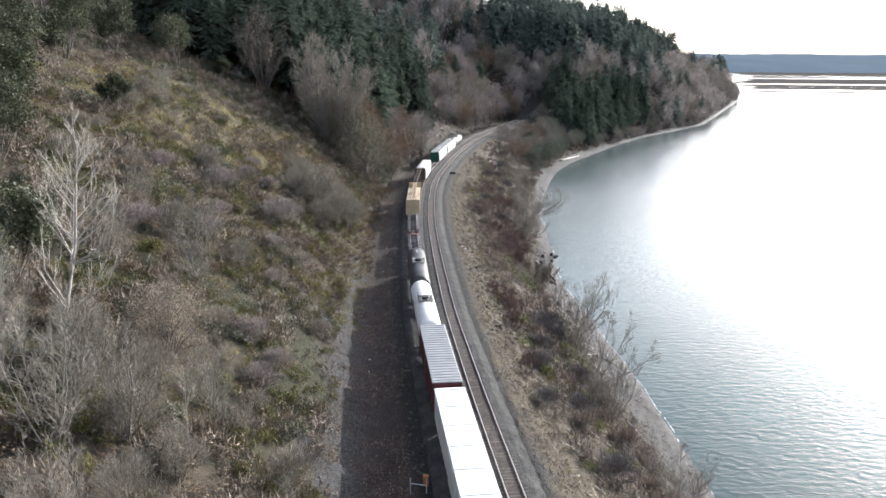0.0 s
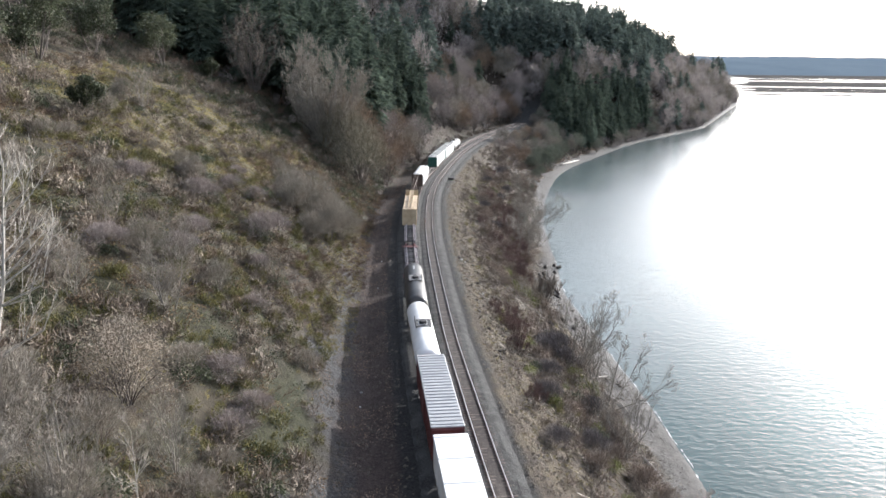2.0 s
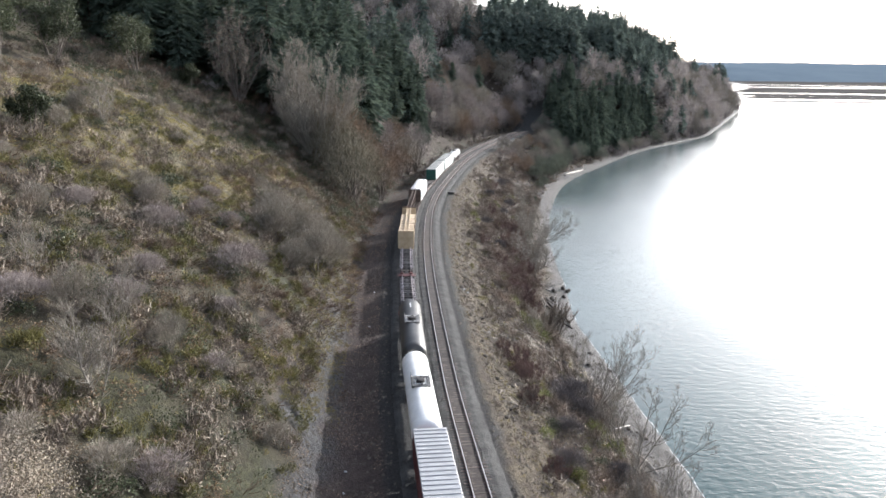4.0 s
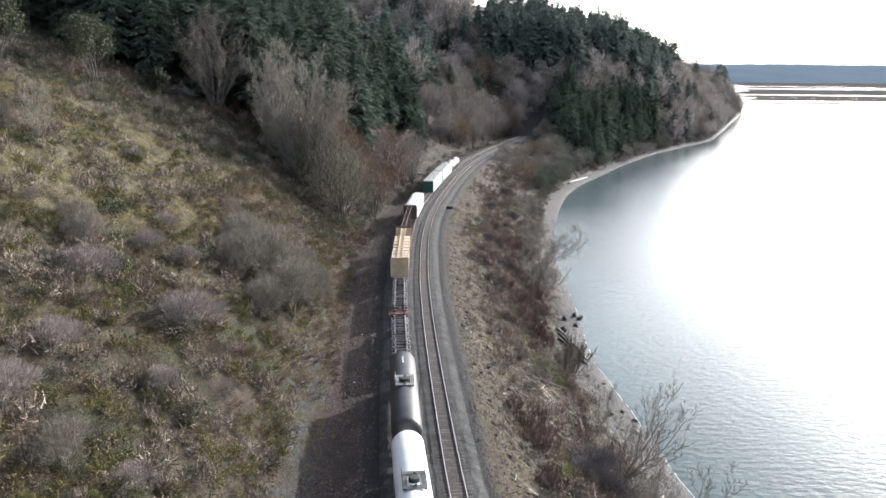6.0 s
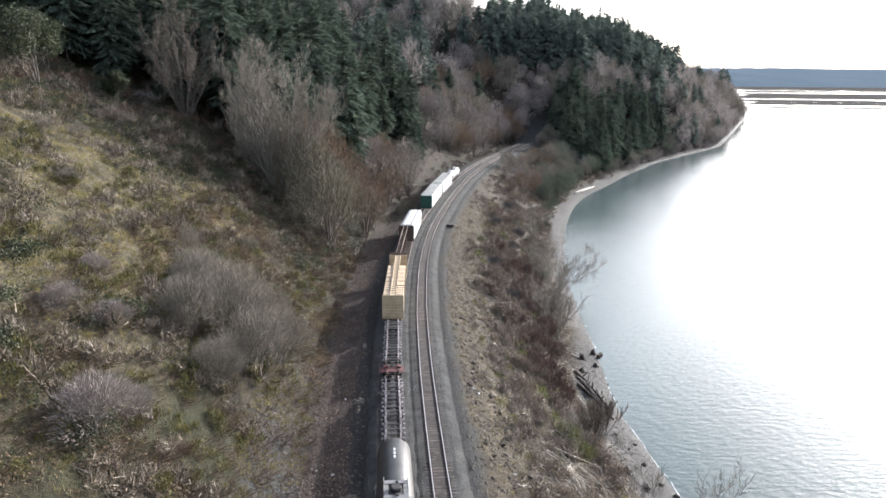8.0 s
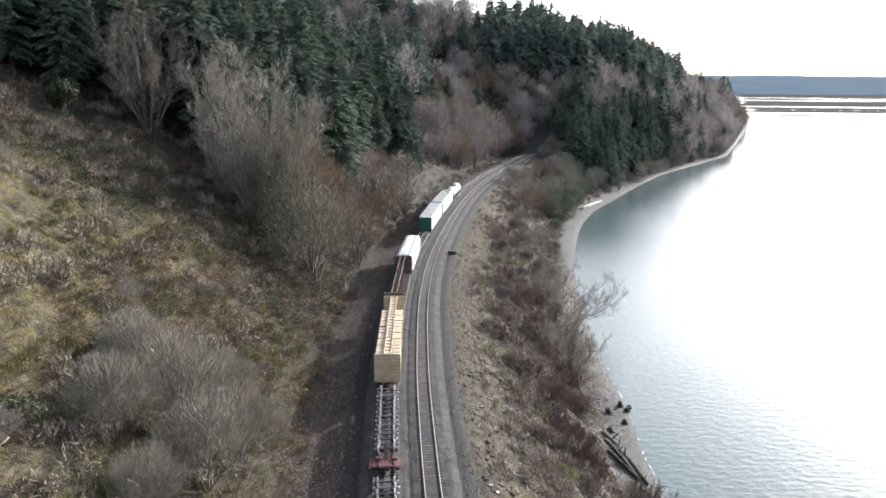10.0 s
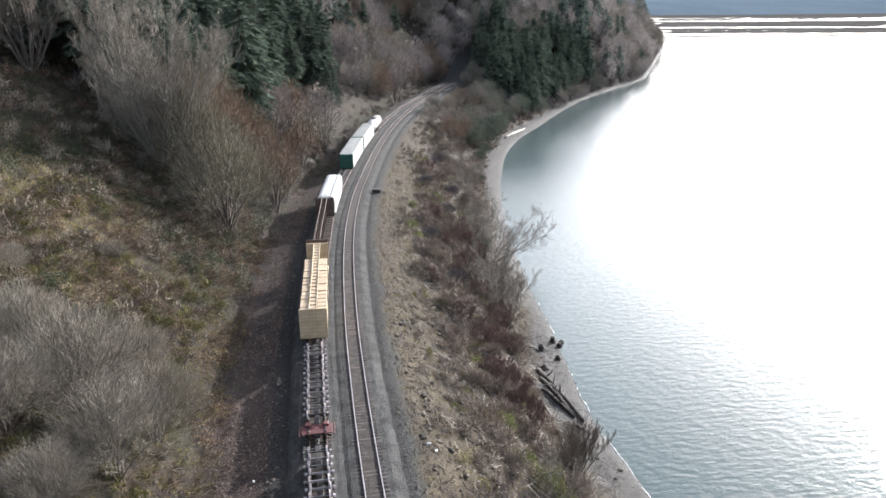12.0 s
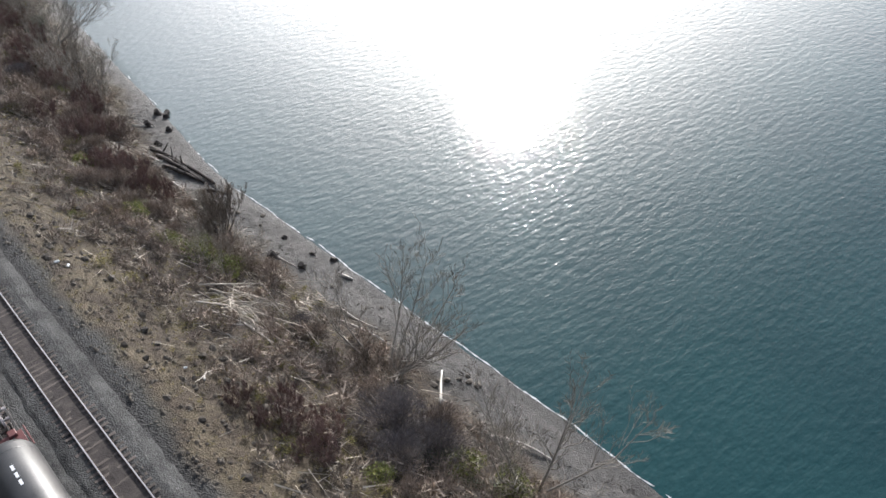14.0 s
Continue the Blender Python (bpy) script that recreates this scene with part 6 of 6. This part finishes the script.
def stump(name, label, x, y, r, h, seed, material=None):
    rng = random.Random(seed)
    root = tagged(new(name), label, "stump")
    root.location = at_ground(x, y, -0.1)
    part("stem", Shape().tube([(0, 0, 0), (0.04, 0, h * 0.5), (rng.uniform(-0.2, 0.2), rng.uniform(-0.2, 0.2), h)], [r * 1.25, r, r * 0.85], 9), material or M_OLDWOOD, root)
    for k in range(5):
        a = k * 1.26 + rng.uniform(-0.3, 0.3)
        part("root", Shape().tube([(math.cos(a) * r * 0.7, math.sin(a) * r * 0.7, 0.25), (math.cos(a) * r * 1.8, math.sin(a) * r * 1.8, 0.02)], [r * 0.35, r * 0.12], 6), material or M_OLDWOOD, root)


def beach():
    # stumps, old piles and the black timber wreck
    for k, (x, y, r, h) in enumerate([(29.4, 161.6, 0.42, 0.9), (30.2, 160.2, 0.4, 0.8), (30.8, 161.3, 0.45, 0.7), (28.6, 155.3, 0.4, 0.7), (26.6, 158.2, 0.5, 0.9), (24.7, 116.8, 0.55, 0.7), (26.5, 113.4, 0.4, 0.6), (28.0, 120, 0.3, 0.4), (29.0, 115.2, 0.3, 0.4), (30.4, 112.9, 0.35, 0.45), (25.2, 151.0, 0.45, 0.7)]):
        stump("old_stump", "black waterlogged stump standing on the beach", x, y, r, h, 400 + k)
    for k, (a, b, r) in enumerate([((24.0, 150.0), (27.0, 136.6), 0.42), ((23.6, 147.0), (26.0, 137.4), 0.36), ((23.0, 143.5), (25.6, 138.4), 0.34), ((24.6, 145.6), (25.6, 141.0), 0.3), ((25.4, 135.4), (27.0, 133.6), 0.25)]):
        log_thing("rotten_log", "black rotten log heaped on the beach", a, b, r, M_OLDWOOD, "log", 0.2, 2, 420 + k)
    drift = [((25.1, 86.8), (28.4, 90.6), 0.17, 0), ((26.1, 81.2), (28.9, 76.3), 0.16, 0.5), ((25.0, 83.6), (26.6, 80.0), 0.12, 0.3), ((24.0, 102.0), (26.6, 95.0), 0.12, 0.4), ((25.6, 104.6), (27.0, 99.0), 0.11, -0.3), ((29.4, 109.6), (30.0, 108.2), 0.22, 0),
             ((22.2, 139.4), (22.9, 136.0), 0.16, 0), ((22.0, 147.6), (23.4, 144.8), 0.14, 0), ((21.4, 133.4), (24.8, 131.6), 0.14, 0.2), ((25.4, 186), (29, 190), 0.2, 0.2), ((26, 188), (30, 187), 0.16, 0), ((26.2, 183), (28.4, 184.4), 0.14, 0), ((24.4, 158.6), (27.4, 157.6), 0.14, 0),
             ((24.6, 118.0), (25.9, 113.6), 0.1, 0.1), ((59, 346), (70, 366), 0.5, 0.4), ((62, 352), (73, 371), 0.45, -0.3), ((42.5, 300), (45, 306), 0.35, 0), ((25.5, 70), (28, 66.5), 0.14, 0.2), ((27, 62), (28.6, 57), 0.15, 0.2)]
    for k, (a, b, r, bend) in enumerate(drift):
        log_thing("driftwood_log", "bleached pale driftwood log on the beach", a, b, r, M_DRIFT, "driftwood", bend, 1 if r < 0.3 else 0, 440 + k)
    mesh = [rock_shape(460 + k, 0.42) for k in range(4)]
    rng = random.Random(9)
    for k, (x, y) in enumerate([(29.6, 87.9), (30.1, 88.6), (29.1, 88.8), (29.9, 87.0), (27.3, 89.8), (28.0, 89.3), (26.6, 89.6), (27.0, 124), (28.4, 126), (26.0, 128), (29.5, 102), (27.2, 108)]):
        r = tagged(new("beach_rock", mesh[k % 4]), "dark grey rock on the beach", "rock", "rocks on the beach")
        r.matrix_world = Matrix.Translation(at_ground(x, y, 0.08)) @ Euler((0, 0, k * 1.3)).to_matrix().to_4x4() @ Matrix.Scale(rng.uniform(0.6, 1.4), 4)
    # line of small foam where the ripples break
    jit = np.random.default_rng(77)
    V, F = [], []
    y = 20.0
    while y < 260:
        ln = jit.uniform(0.4, 1.8)
        if jit.uniform() < (0.85 if 60 < y < 135 else 0.2):
            w0 = jit.uniform(0.05, 0.12)
            for yy in (y, y + ln * 0.5, y + ln):
                w = w0 * (0.25 if yy != y + ln * 0.5 else 1)
                x = float(shore_x(yy)) + 0.10 + 0.12 * math.sin(yy * 0.5) + 0.06 * math.sin(yy * 1.3)
                V += [(x - w, yy, WATER_Z + 0.03), (x + w, yy, WATER_Z + 0.03)]
            k = len(V) - 6
            F += [(k, k + 1, k + 3, k + 2), (k + 2, k + 3, k + 5, k + 4)]
        y += ln
    stuff("foam_line", "thin broken line of white foam along the shore", "foam", Shape().add(V, F).mesh("foam_line", M_FOAM))


beach()


def bank_things():
    # heaps of cut branches tipped down the bank: long pale limbs with their twigs, fanned downhill
    rng = np.random.default_rng(90)
    for cx, cy, n, ln, label in ((14.0, 105.5, 30, 7.5, "heap of long pale dead branches tipped down the bank"), (17.5, 130, 22, 4.0, "heap of grey dead branches on the bank"), (18, 148, 26, 4.5, "heap of dead branches above the beach"), (16, 162, 20, 4.0, "grey dead branches tipped down the bank"), (20.5, 187, 22, 4.5, "heap of dead branches above the beach"), (22.5, 106, 14, 2.6, "small heap of dead branches by the beach")):
        x, y = cx + rng.normal(0, 1.2, n), cy + rng.normal(0, 1.6, n)
        fan = rng.normal(-1.0, 0.6, n)
        L = ln * rng.uniform(0.45, 1.2, n)
        A = np.stack([x, y, height(x, y) + rng.uniform(0.1, 0.8, n)], 1)
        B = A + np.stack([np.cos(fan) * L, np.sin(fan) * L, 0 * L], 1)
        B[:, 2] = height(B[:, 0], B[:, 1]) + rng.uniform(0.1, 0.7, n)
        M = (A + B) / 2 + rng.normal(0, 0.13, (n, 3)) * [1, 1, 0.4] * L[:, None] + [0, 0, 0.3]
        r = rng.uniform(0.045, 0.11, (n, 1))
        P1, M1, B1, t1, l1 = sprout(rng, A, M, B, 7, 0.25, 0.35, 0.7, 0.0)
        P2, M2, B2, t2, l2 = sprout(rng, P1, M1, B1, 4, 0.3, 0.5, 0.7, 0.0)
        heap = [limbs(A, M, B, r, r * 0.35, 5), blades(rng, P1, unit(B1 - P1), l1, np.full(len(P1), 0.026)), blades(rng, P2, unit(B2 - P2), l2, np.full(len(P2), 0.015))]
        stuff("branch_heap", label, "branches", tri_mesh("branch_heap", *join(heap), M_TWIGPALE))
    for k, (a, b, r, m) in enumerate([((12.4, 103.4), (17.0, 96.6), 0.11, M_DRIFT), ((13.4, 102.4), (15.2, 97.2), 0.09, M_DRIFT), ((12.6, 100.6), (16.2, 99.8), 0.08, M_DRIFT), ((14.2, 101.0), (15.0, 95.0), 0.09, M_DRIFT), ((12.8, 107.0), (14.2, 99.5), 0.1, M_BARK), ((7.6, 92.4), (8.6, 93.6), 0.1, M_DRIFT),
                                      ((14, 163), (22, 156), 0.14, M_BARK), ((16, 152), (20, 146), 0.12, M_BARK), ((19, 190), (27, 193), 0.2, M_DRIFT), ((20, 183), (27, 187), 0.16, M_BARK), ((15, 128), (20.5, 126), 0.12, M_BARK), ((11, 121), (13, 119), 0.07, M_DRIFT), ((5.4, 119), (7.4, 118.4), 0.06, M_DRIFT), ((16, 139), (20, 131), 0.1, M_BARK), ((22, 176), (29, 181), 0.16, M_BARK)]):
        log_thing("dead_branch", "dead grey branch lying on the bank", a, b, r, m, "branch", 0.25, 2, 500 + k, 1.2)
    # leaning shore trees are bare; a pale post stands on the slope
    root = tagged(new("bleached_snag"), "short bleached upright snag on the bank", "snag")
    root.location = at_ground(14.2, 117.5)
    part("stem", Shape().tube([(0, 0, -0.2), (0.05, 0, 0.8), (0, 0.05, 1.5)], [0.12, 0.1, 0.05], 7), M_DRIFT, root)
    # litter and stones
    me = [rock_shape(520 + k, 0.30, 0.5) for k in range(2)] + [rock_shape(530 + k, 0.36, 0.45, M_CLOD) for k in range(3)]
    pale = Shape().box((0, 0, 0), (0.5, 0.3, 0.22), 0.08).mesh("litter", M_FOAM)
    for k, (x, y) in enumerate([(3.6, 111.7), (4.2, 111.0), (-8.8, 48.4), (-9.1, 52.0), (-10.8, 90.7), (-11.6, 106.9), (7.0, 94.2)]):
        r = tagged(new("litter", pale), "scrap of white litter on the ground", "litter")
        r.matrix_world = Matrix.Translation(at_ground(x, y, 0.1)) @ Euler((0, 0, k)).to_matrix().to_4x4() @ Matrix.Scale(0.9 if k < 2 else 0.6, 4)
    rr = random.Random(5)
    for k in range(290):
        y = rr.uniform(62, 150)
        d = rr.uniform(5.2, 12.5)
        x = float(line_x(y)) + d
        r = tagged(new("bank_rock" if k % 5 < 2 else "earth_clod", me[k % 5]), ("brown-grey stone on the bare bank" if k % 5 < 2 else "earth clod on the bare bank, its shade in the colour"), ("rock" if k % 5 < 2 else "clod"), ("stones on the bank" if k % 5 < 2 else "clods on the bank"))
        r.matrix_world = Matrix.Translation(at_ground(x, y, 0.03)) @ Euler((rr.uniform(-0.3, 0.3), 0.3, rr.uniform(0, 6))).to_matrix().to_4x4() @ Matrix.Scale(0.95 * rr.uniform(0.4, 1.4) ** 1.5, 4)
    # small stones along both edges of the shelf
    rng = np.random.default_rng(95)
    n = 13000
    Y = rng.uniform(-10, 200, n)
    D = np.where(rng.uniform(0, 1, n) < 0.7, np.where(rng.uniform(0, 1, n) < 0.6, rng.uniform(-17.0, -12.8, n), rng.uniform(-15.5, -7.4, n)), rng.uniform(3.2, 9, n))
    X = base_x(Y) + D
    S = 0.06 + 0.22 * rng.uniform(0, 1, n) ** 2.2
    Z = height(X, Y)
    tet = np.array([(1, 0, 0), (-0.6, 0.8, 0), (-0.5, -0.9, 0), (0, 0, 0.9)])
    tf = np.array([(0, 1, 3), (1, 2, 3), (2, 0, 3)])
    a = rng.uniform(0, 6.28, n)
    R = np.stack([np.stack([np.cos(a), -np.sin(a)], -1), np.stack([np.sin(a), np.cos(a)], -1)], 1)
    XY = np.einsum("nij,kj->nki", R, tet[:, :2]) * S[:, None, None]
    P = np.concatenate([XY + np.stack([X, Y], -1)[:, None], (tet[None, :, 2] * S[:, None] + Z[:, None])[..., None]], -1).reshape(-1, 3)
    stuff("loose_stones", "loose stones along the railway shelf", "stones", tri_mesh("loose_stones", P, (tf[None] + (np.arange(n) * 4)[:, None, None]).reshape(-1, 3), M_ROCK))
    # dense bushes on the bank
    bush = round_tree("bare_bush", "dense dark grey bare bush on the bank", 550, 3.2, 5.2, M_BARK, M_DUSK, 5200, 0.5, 0.013, 0.03, 9, 9)
    red = bare_tree("red_bush", "dense maroon bare dogwood bush on the bank", 551, 2.4, 20, 1.7, M_MAROON, M_MAROON, 7, 5, 8, 0.55, width=0.011, rise=0.5, t0=0.1)
    for src, spots in ((bush, ((17.4, 83, 1.4), (18.8, 79.6, 1.1), (15.8, 80.2, 0.9), (13.5, 60, 0.9), (19, 100, 0.7), (15, 70, 0.8), (20.5, 66, 0.9), (17.5, 51, 0.9), (12.5, 45, 0.8), (17, 140, 0.8), (14, 170, 0.9), (18, 215, 1.0), (22, 236, 1.0), (12, 190, 0.8), (15, 230, 0.9), (22, 262, 1.1), (19, 36, 1.0))),
                       (red, ((10.6, 86.5, 1.1), (12.6, 84.6, 0.9), (10.9, 82.6, 0.9), (8.6, 89.5, 0.6), (16.5, 133.5, 1.5), (14.8, 137, 1.4), (18.4, 131.2, 1.2), (16.2, 139.5, 1.3), (17.0, 151, 1.3), (14.6, 149, 1.1), (11, 74, 0.9), (13, 154, 1.1), (16, 176, 1.2), (10, 165, 0.9), (13.6, 205, 1.1), (20, 152, 0.9), (11.5, 56, 0.8), (17, 246, 1.2), (18.5, 170, 1.4), (20.5, 180, 1.5), (17.5, 184, 1.3), (21.5, 193, 1.4), (18.8, 199, 1.4), (22.5, 207, 1.3), (15.5, 192, 1.1), (20.5, 164, 1.3), (18.6, 158, 1.3)))):
        for k, (x, y, s) in enumerate(spots):
            set_tree(src, x, y, s, k * 1.1, k > 0)
    # brown thickets along the lower bank
    brown = round_tree("brown_bush", "brown-grey bare bush on the sea bank", 558, 2.8, 4.4, M_BARK, M_BANKTWIG, 1300, 0.7, 0.026, 0.03, 8, 8)
    rr = random.Random(37)
    k = 0
    while k < 125:
        y = rr.uniform(12, 420)
        f = rr.uniform(0.36, 0.78)
        x = float(base_x(y)) + f * float(shore_x(y) - base_x(y))
        if patchy(x, y, 18, 41) > 0.35 and not (86 < y < 112 and f < 0.62):
            set_tree(brown, x, y, rr.uniform(0.55, 1.2), rr.uniform(0, 6), k > 0)
            k += 1
    for k in range(26):
        y, f = rr.uniform(140, 215), rr.uniform(0.42, 0.76)
        set_tree(brown, float(base_x(y)) + f * float(shore_x(y) - base_x(y)), y, rr.uniform(0.7, 1.25), rr.uniform(0, 6))
    # larger bushes on the hillside
    hill = round_tree("hill_bush", "rounded bare grey bush on the slope", 552, 3.2, 4.4, M_BARK, M_TWIG, 2800, 0.55, 0.012, 0.03, 7, 7)
    ever = new("evergreen_bush")
    tagged(ever, "dense dark evergreen bush on the slope", "bush")
    part("foliage", tri_mesh("foliage", *join([(v + np.array(c), f) for c, (v, f) in (((0, 0, 0), leafy_shrub_mesh(553, 2.0, 3.0, 420, 0.12)), ((1.5, 0.5, 0), leafy_shrub_mesh(556, 1.5, 2.4, 300, 0.12)), ((-0.8, 1.4, 0), leafy_shrub_mesh(557, 1.3, 2.6, 300, 0.12)))]), M_LEAF), None, ever)
    rr = random.Random(31)
    for src, n in ((hill, 26), (ever, 30)):
        for k in range(n):
            y, d = rr.uniform(4, 135), -rr.uniform(18, 58)
            set_tree(src, float(line_x(y)) + d, y, rr.uniform(0.6, 1.25), rr.uniform(0, 6), k > 0)
    for k, (x, y, f) in enumerate(((17.6, 79, 0.8), (20, 75.5, 0.7), (16.4, 113, 0.55), (13, 70, 0.6), (18, 66, 0.8), (20.5, 58, 0.8), (15, 52, 0.6), (17.5, 120, 0.6), (15.5, 142, 0.7), (19.5, 160, 0.7), (17, 182, 0.8), (21.5, 198, 0.8))):
        set_tree(ever, x, y, f, k * 1.7)
    green = new("broom_bush")
    tagged(green, "yellow-green broom bush on the bank", "bush")
    part("foliage", tri_mesh("foliage", *leafy_shrub_mesh(554, 1.5, 2.6, 900, 0.08), M_BROOMGREEN), None, green)
    for k, (x, y, s) in enumerate(((17.3, 111.5, 1.5), (15.6, 114.6, 1.5), (16.9, 116.4, 1.3), (14.4, 117.6, 1.0), (13.4, 124, 1.2), (14.6, 127, 1.0), (20.4, 78.4, 1.3), (22.3, 75, 1.3), (13.4, 79, 0.9), (13.2, 118, 0.6), (12, 66, 0.9), (15, 195, 1.1), (11, 180, 0.8), (17, 222, 1.1), (20, 50, 0.9), (9.6, 205, 0.7), (14, 240, 1.0))):
        set_tree(green, x, y, s, k * 1.3, k > 0)
    rr = random.Random(43)
    for k in range(34):
        y, f = rr.uniform(14, 260), rr.uniform(0.3, 0.72)
        x = float(base_x(y)) + f * float(shore_x(y) - base_x(y))
        if not 86 < y < 108:
            set_tree(green, x, y, rr.uniform(0.5, 1.1), rr.uniform(0, 6))
    # pebbles, sticks and weed washed up along the beach
    rng = np.random.default_rng(97)
    n = 2400
    Y = rng.uniform(40, 175, n)
    X = shore_x(Y) - np.abs(rng.normal(4.6, 1.8, n))
    P = np.stack([X, Y, height(X, Y) + 0.04], 1)
    d = unit(np.concatenate([rng.normal(0, 1, (n, 2)), rng.uniform(0, 0.12, (n, 1))], 1))
    stuff("beach_wrack", "sticks and weed washed up on the beach", "wrack", tri_mesh("beach_wrack", *blades(rng, P, d, rng.uniform(0.15, 0.9, n), rng.uniform(0.02, 0.06, n)), M_OLDWOOD))
    # dry leaves blown over the cinder strip and the foot of the slope
    rng = np.random.default_rng(96)
    n = 24000
    Y = rng.uniform(0, 200, n)
    D = -rng.uniform(8.6, 18, n)
    X = base_x(Y) + D
    ok = patchy(X, Y, 9, 12) > 0.4
    P = np.stack([X, Y, height(X, Y) + 0.05], 1)[ok]
    stuff("leaf_litter", "dry brown leaves scattered on the cinder strip", "leaves", tri_mesh("leaf_litter", *leaves(rng, P, 0.085 * rng.uniform(0.5, 1.5, len(P)), 3.0), M_RUST))
    # low black trestle beside the line and the small signal stand
    box = tagged(new("trackside_box"), "low black equipment trestle beside the track", "equipment box")
    box.matrix_world = Matrix.Translation((1.95, 203.0, -0.75)) @ Euler((0, 0, -0.25)).to_matrix().to_4x4()
    part("lid", Shape().box((0, 0, 0.66), (2.1, 1.3, 0.16), 0.03), M_UNDER, box)
    part("case", Shape().box((0, 0, 0.3), (1.5, 1.0, 0.6), 0.04), M_UNDER, box)
    for sx in (-0.8, 0.8):
        part("leg", Shape().box((sx, 0, 0.28), (0.14, 0.8, 0.6), 0.02), M_OLDWOOD, box)
    sig = tagged(new("signal_stand"), "small white pipe stand with a rusty orange box", "signal stand")
    sig.location = at_ground(-1.6, 22.4)
    for x in (-0.7, 0.7):
        part("post", Shape().tube([(x, 0, -0.2), (x, 0, 1.5)], 0.05, 8), M_FOAM, sig)
    part("crossbar", Shape().tube([(-0.7, 0, 1.0), (0.7, 0, 0.8)], 0.045, 8), M_FOAM, sig)
    part("box", Shape().box((0.6, 1.3, 0.5), (0.5, 0.5, 0.9), 0.04), M_ORANGE, sig, "rusty orange box")


bank_things()
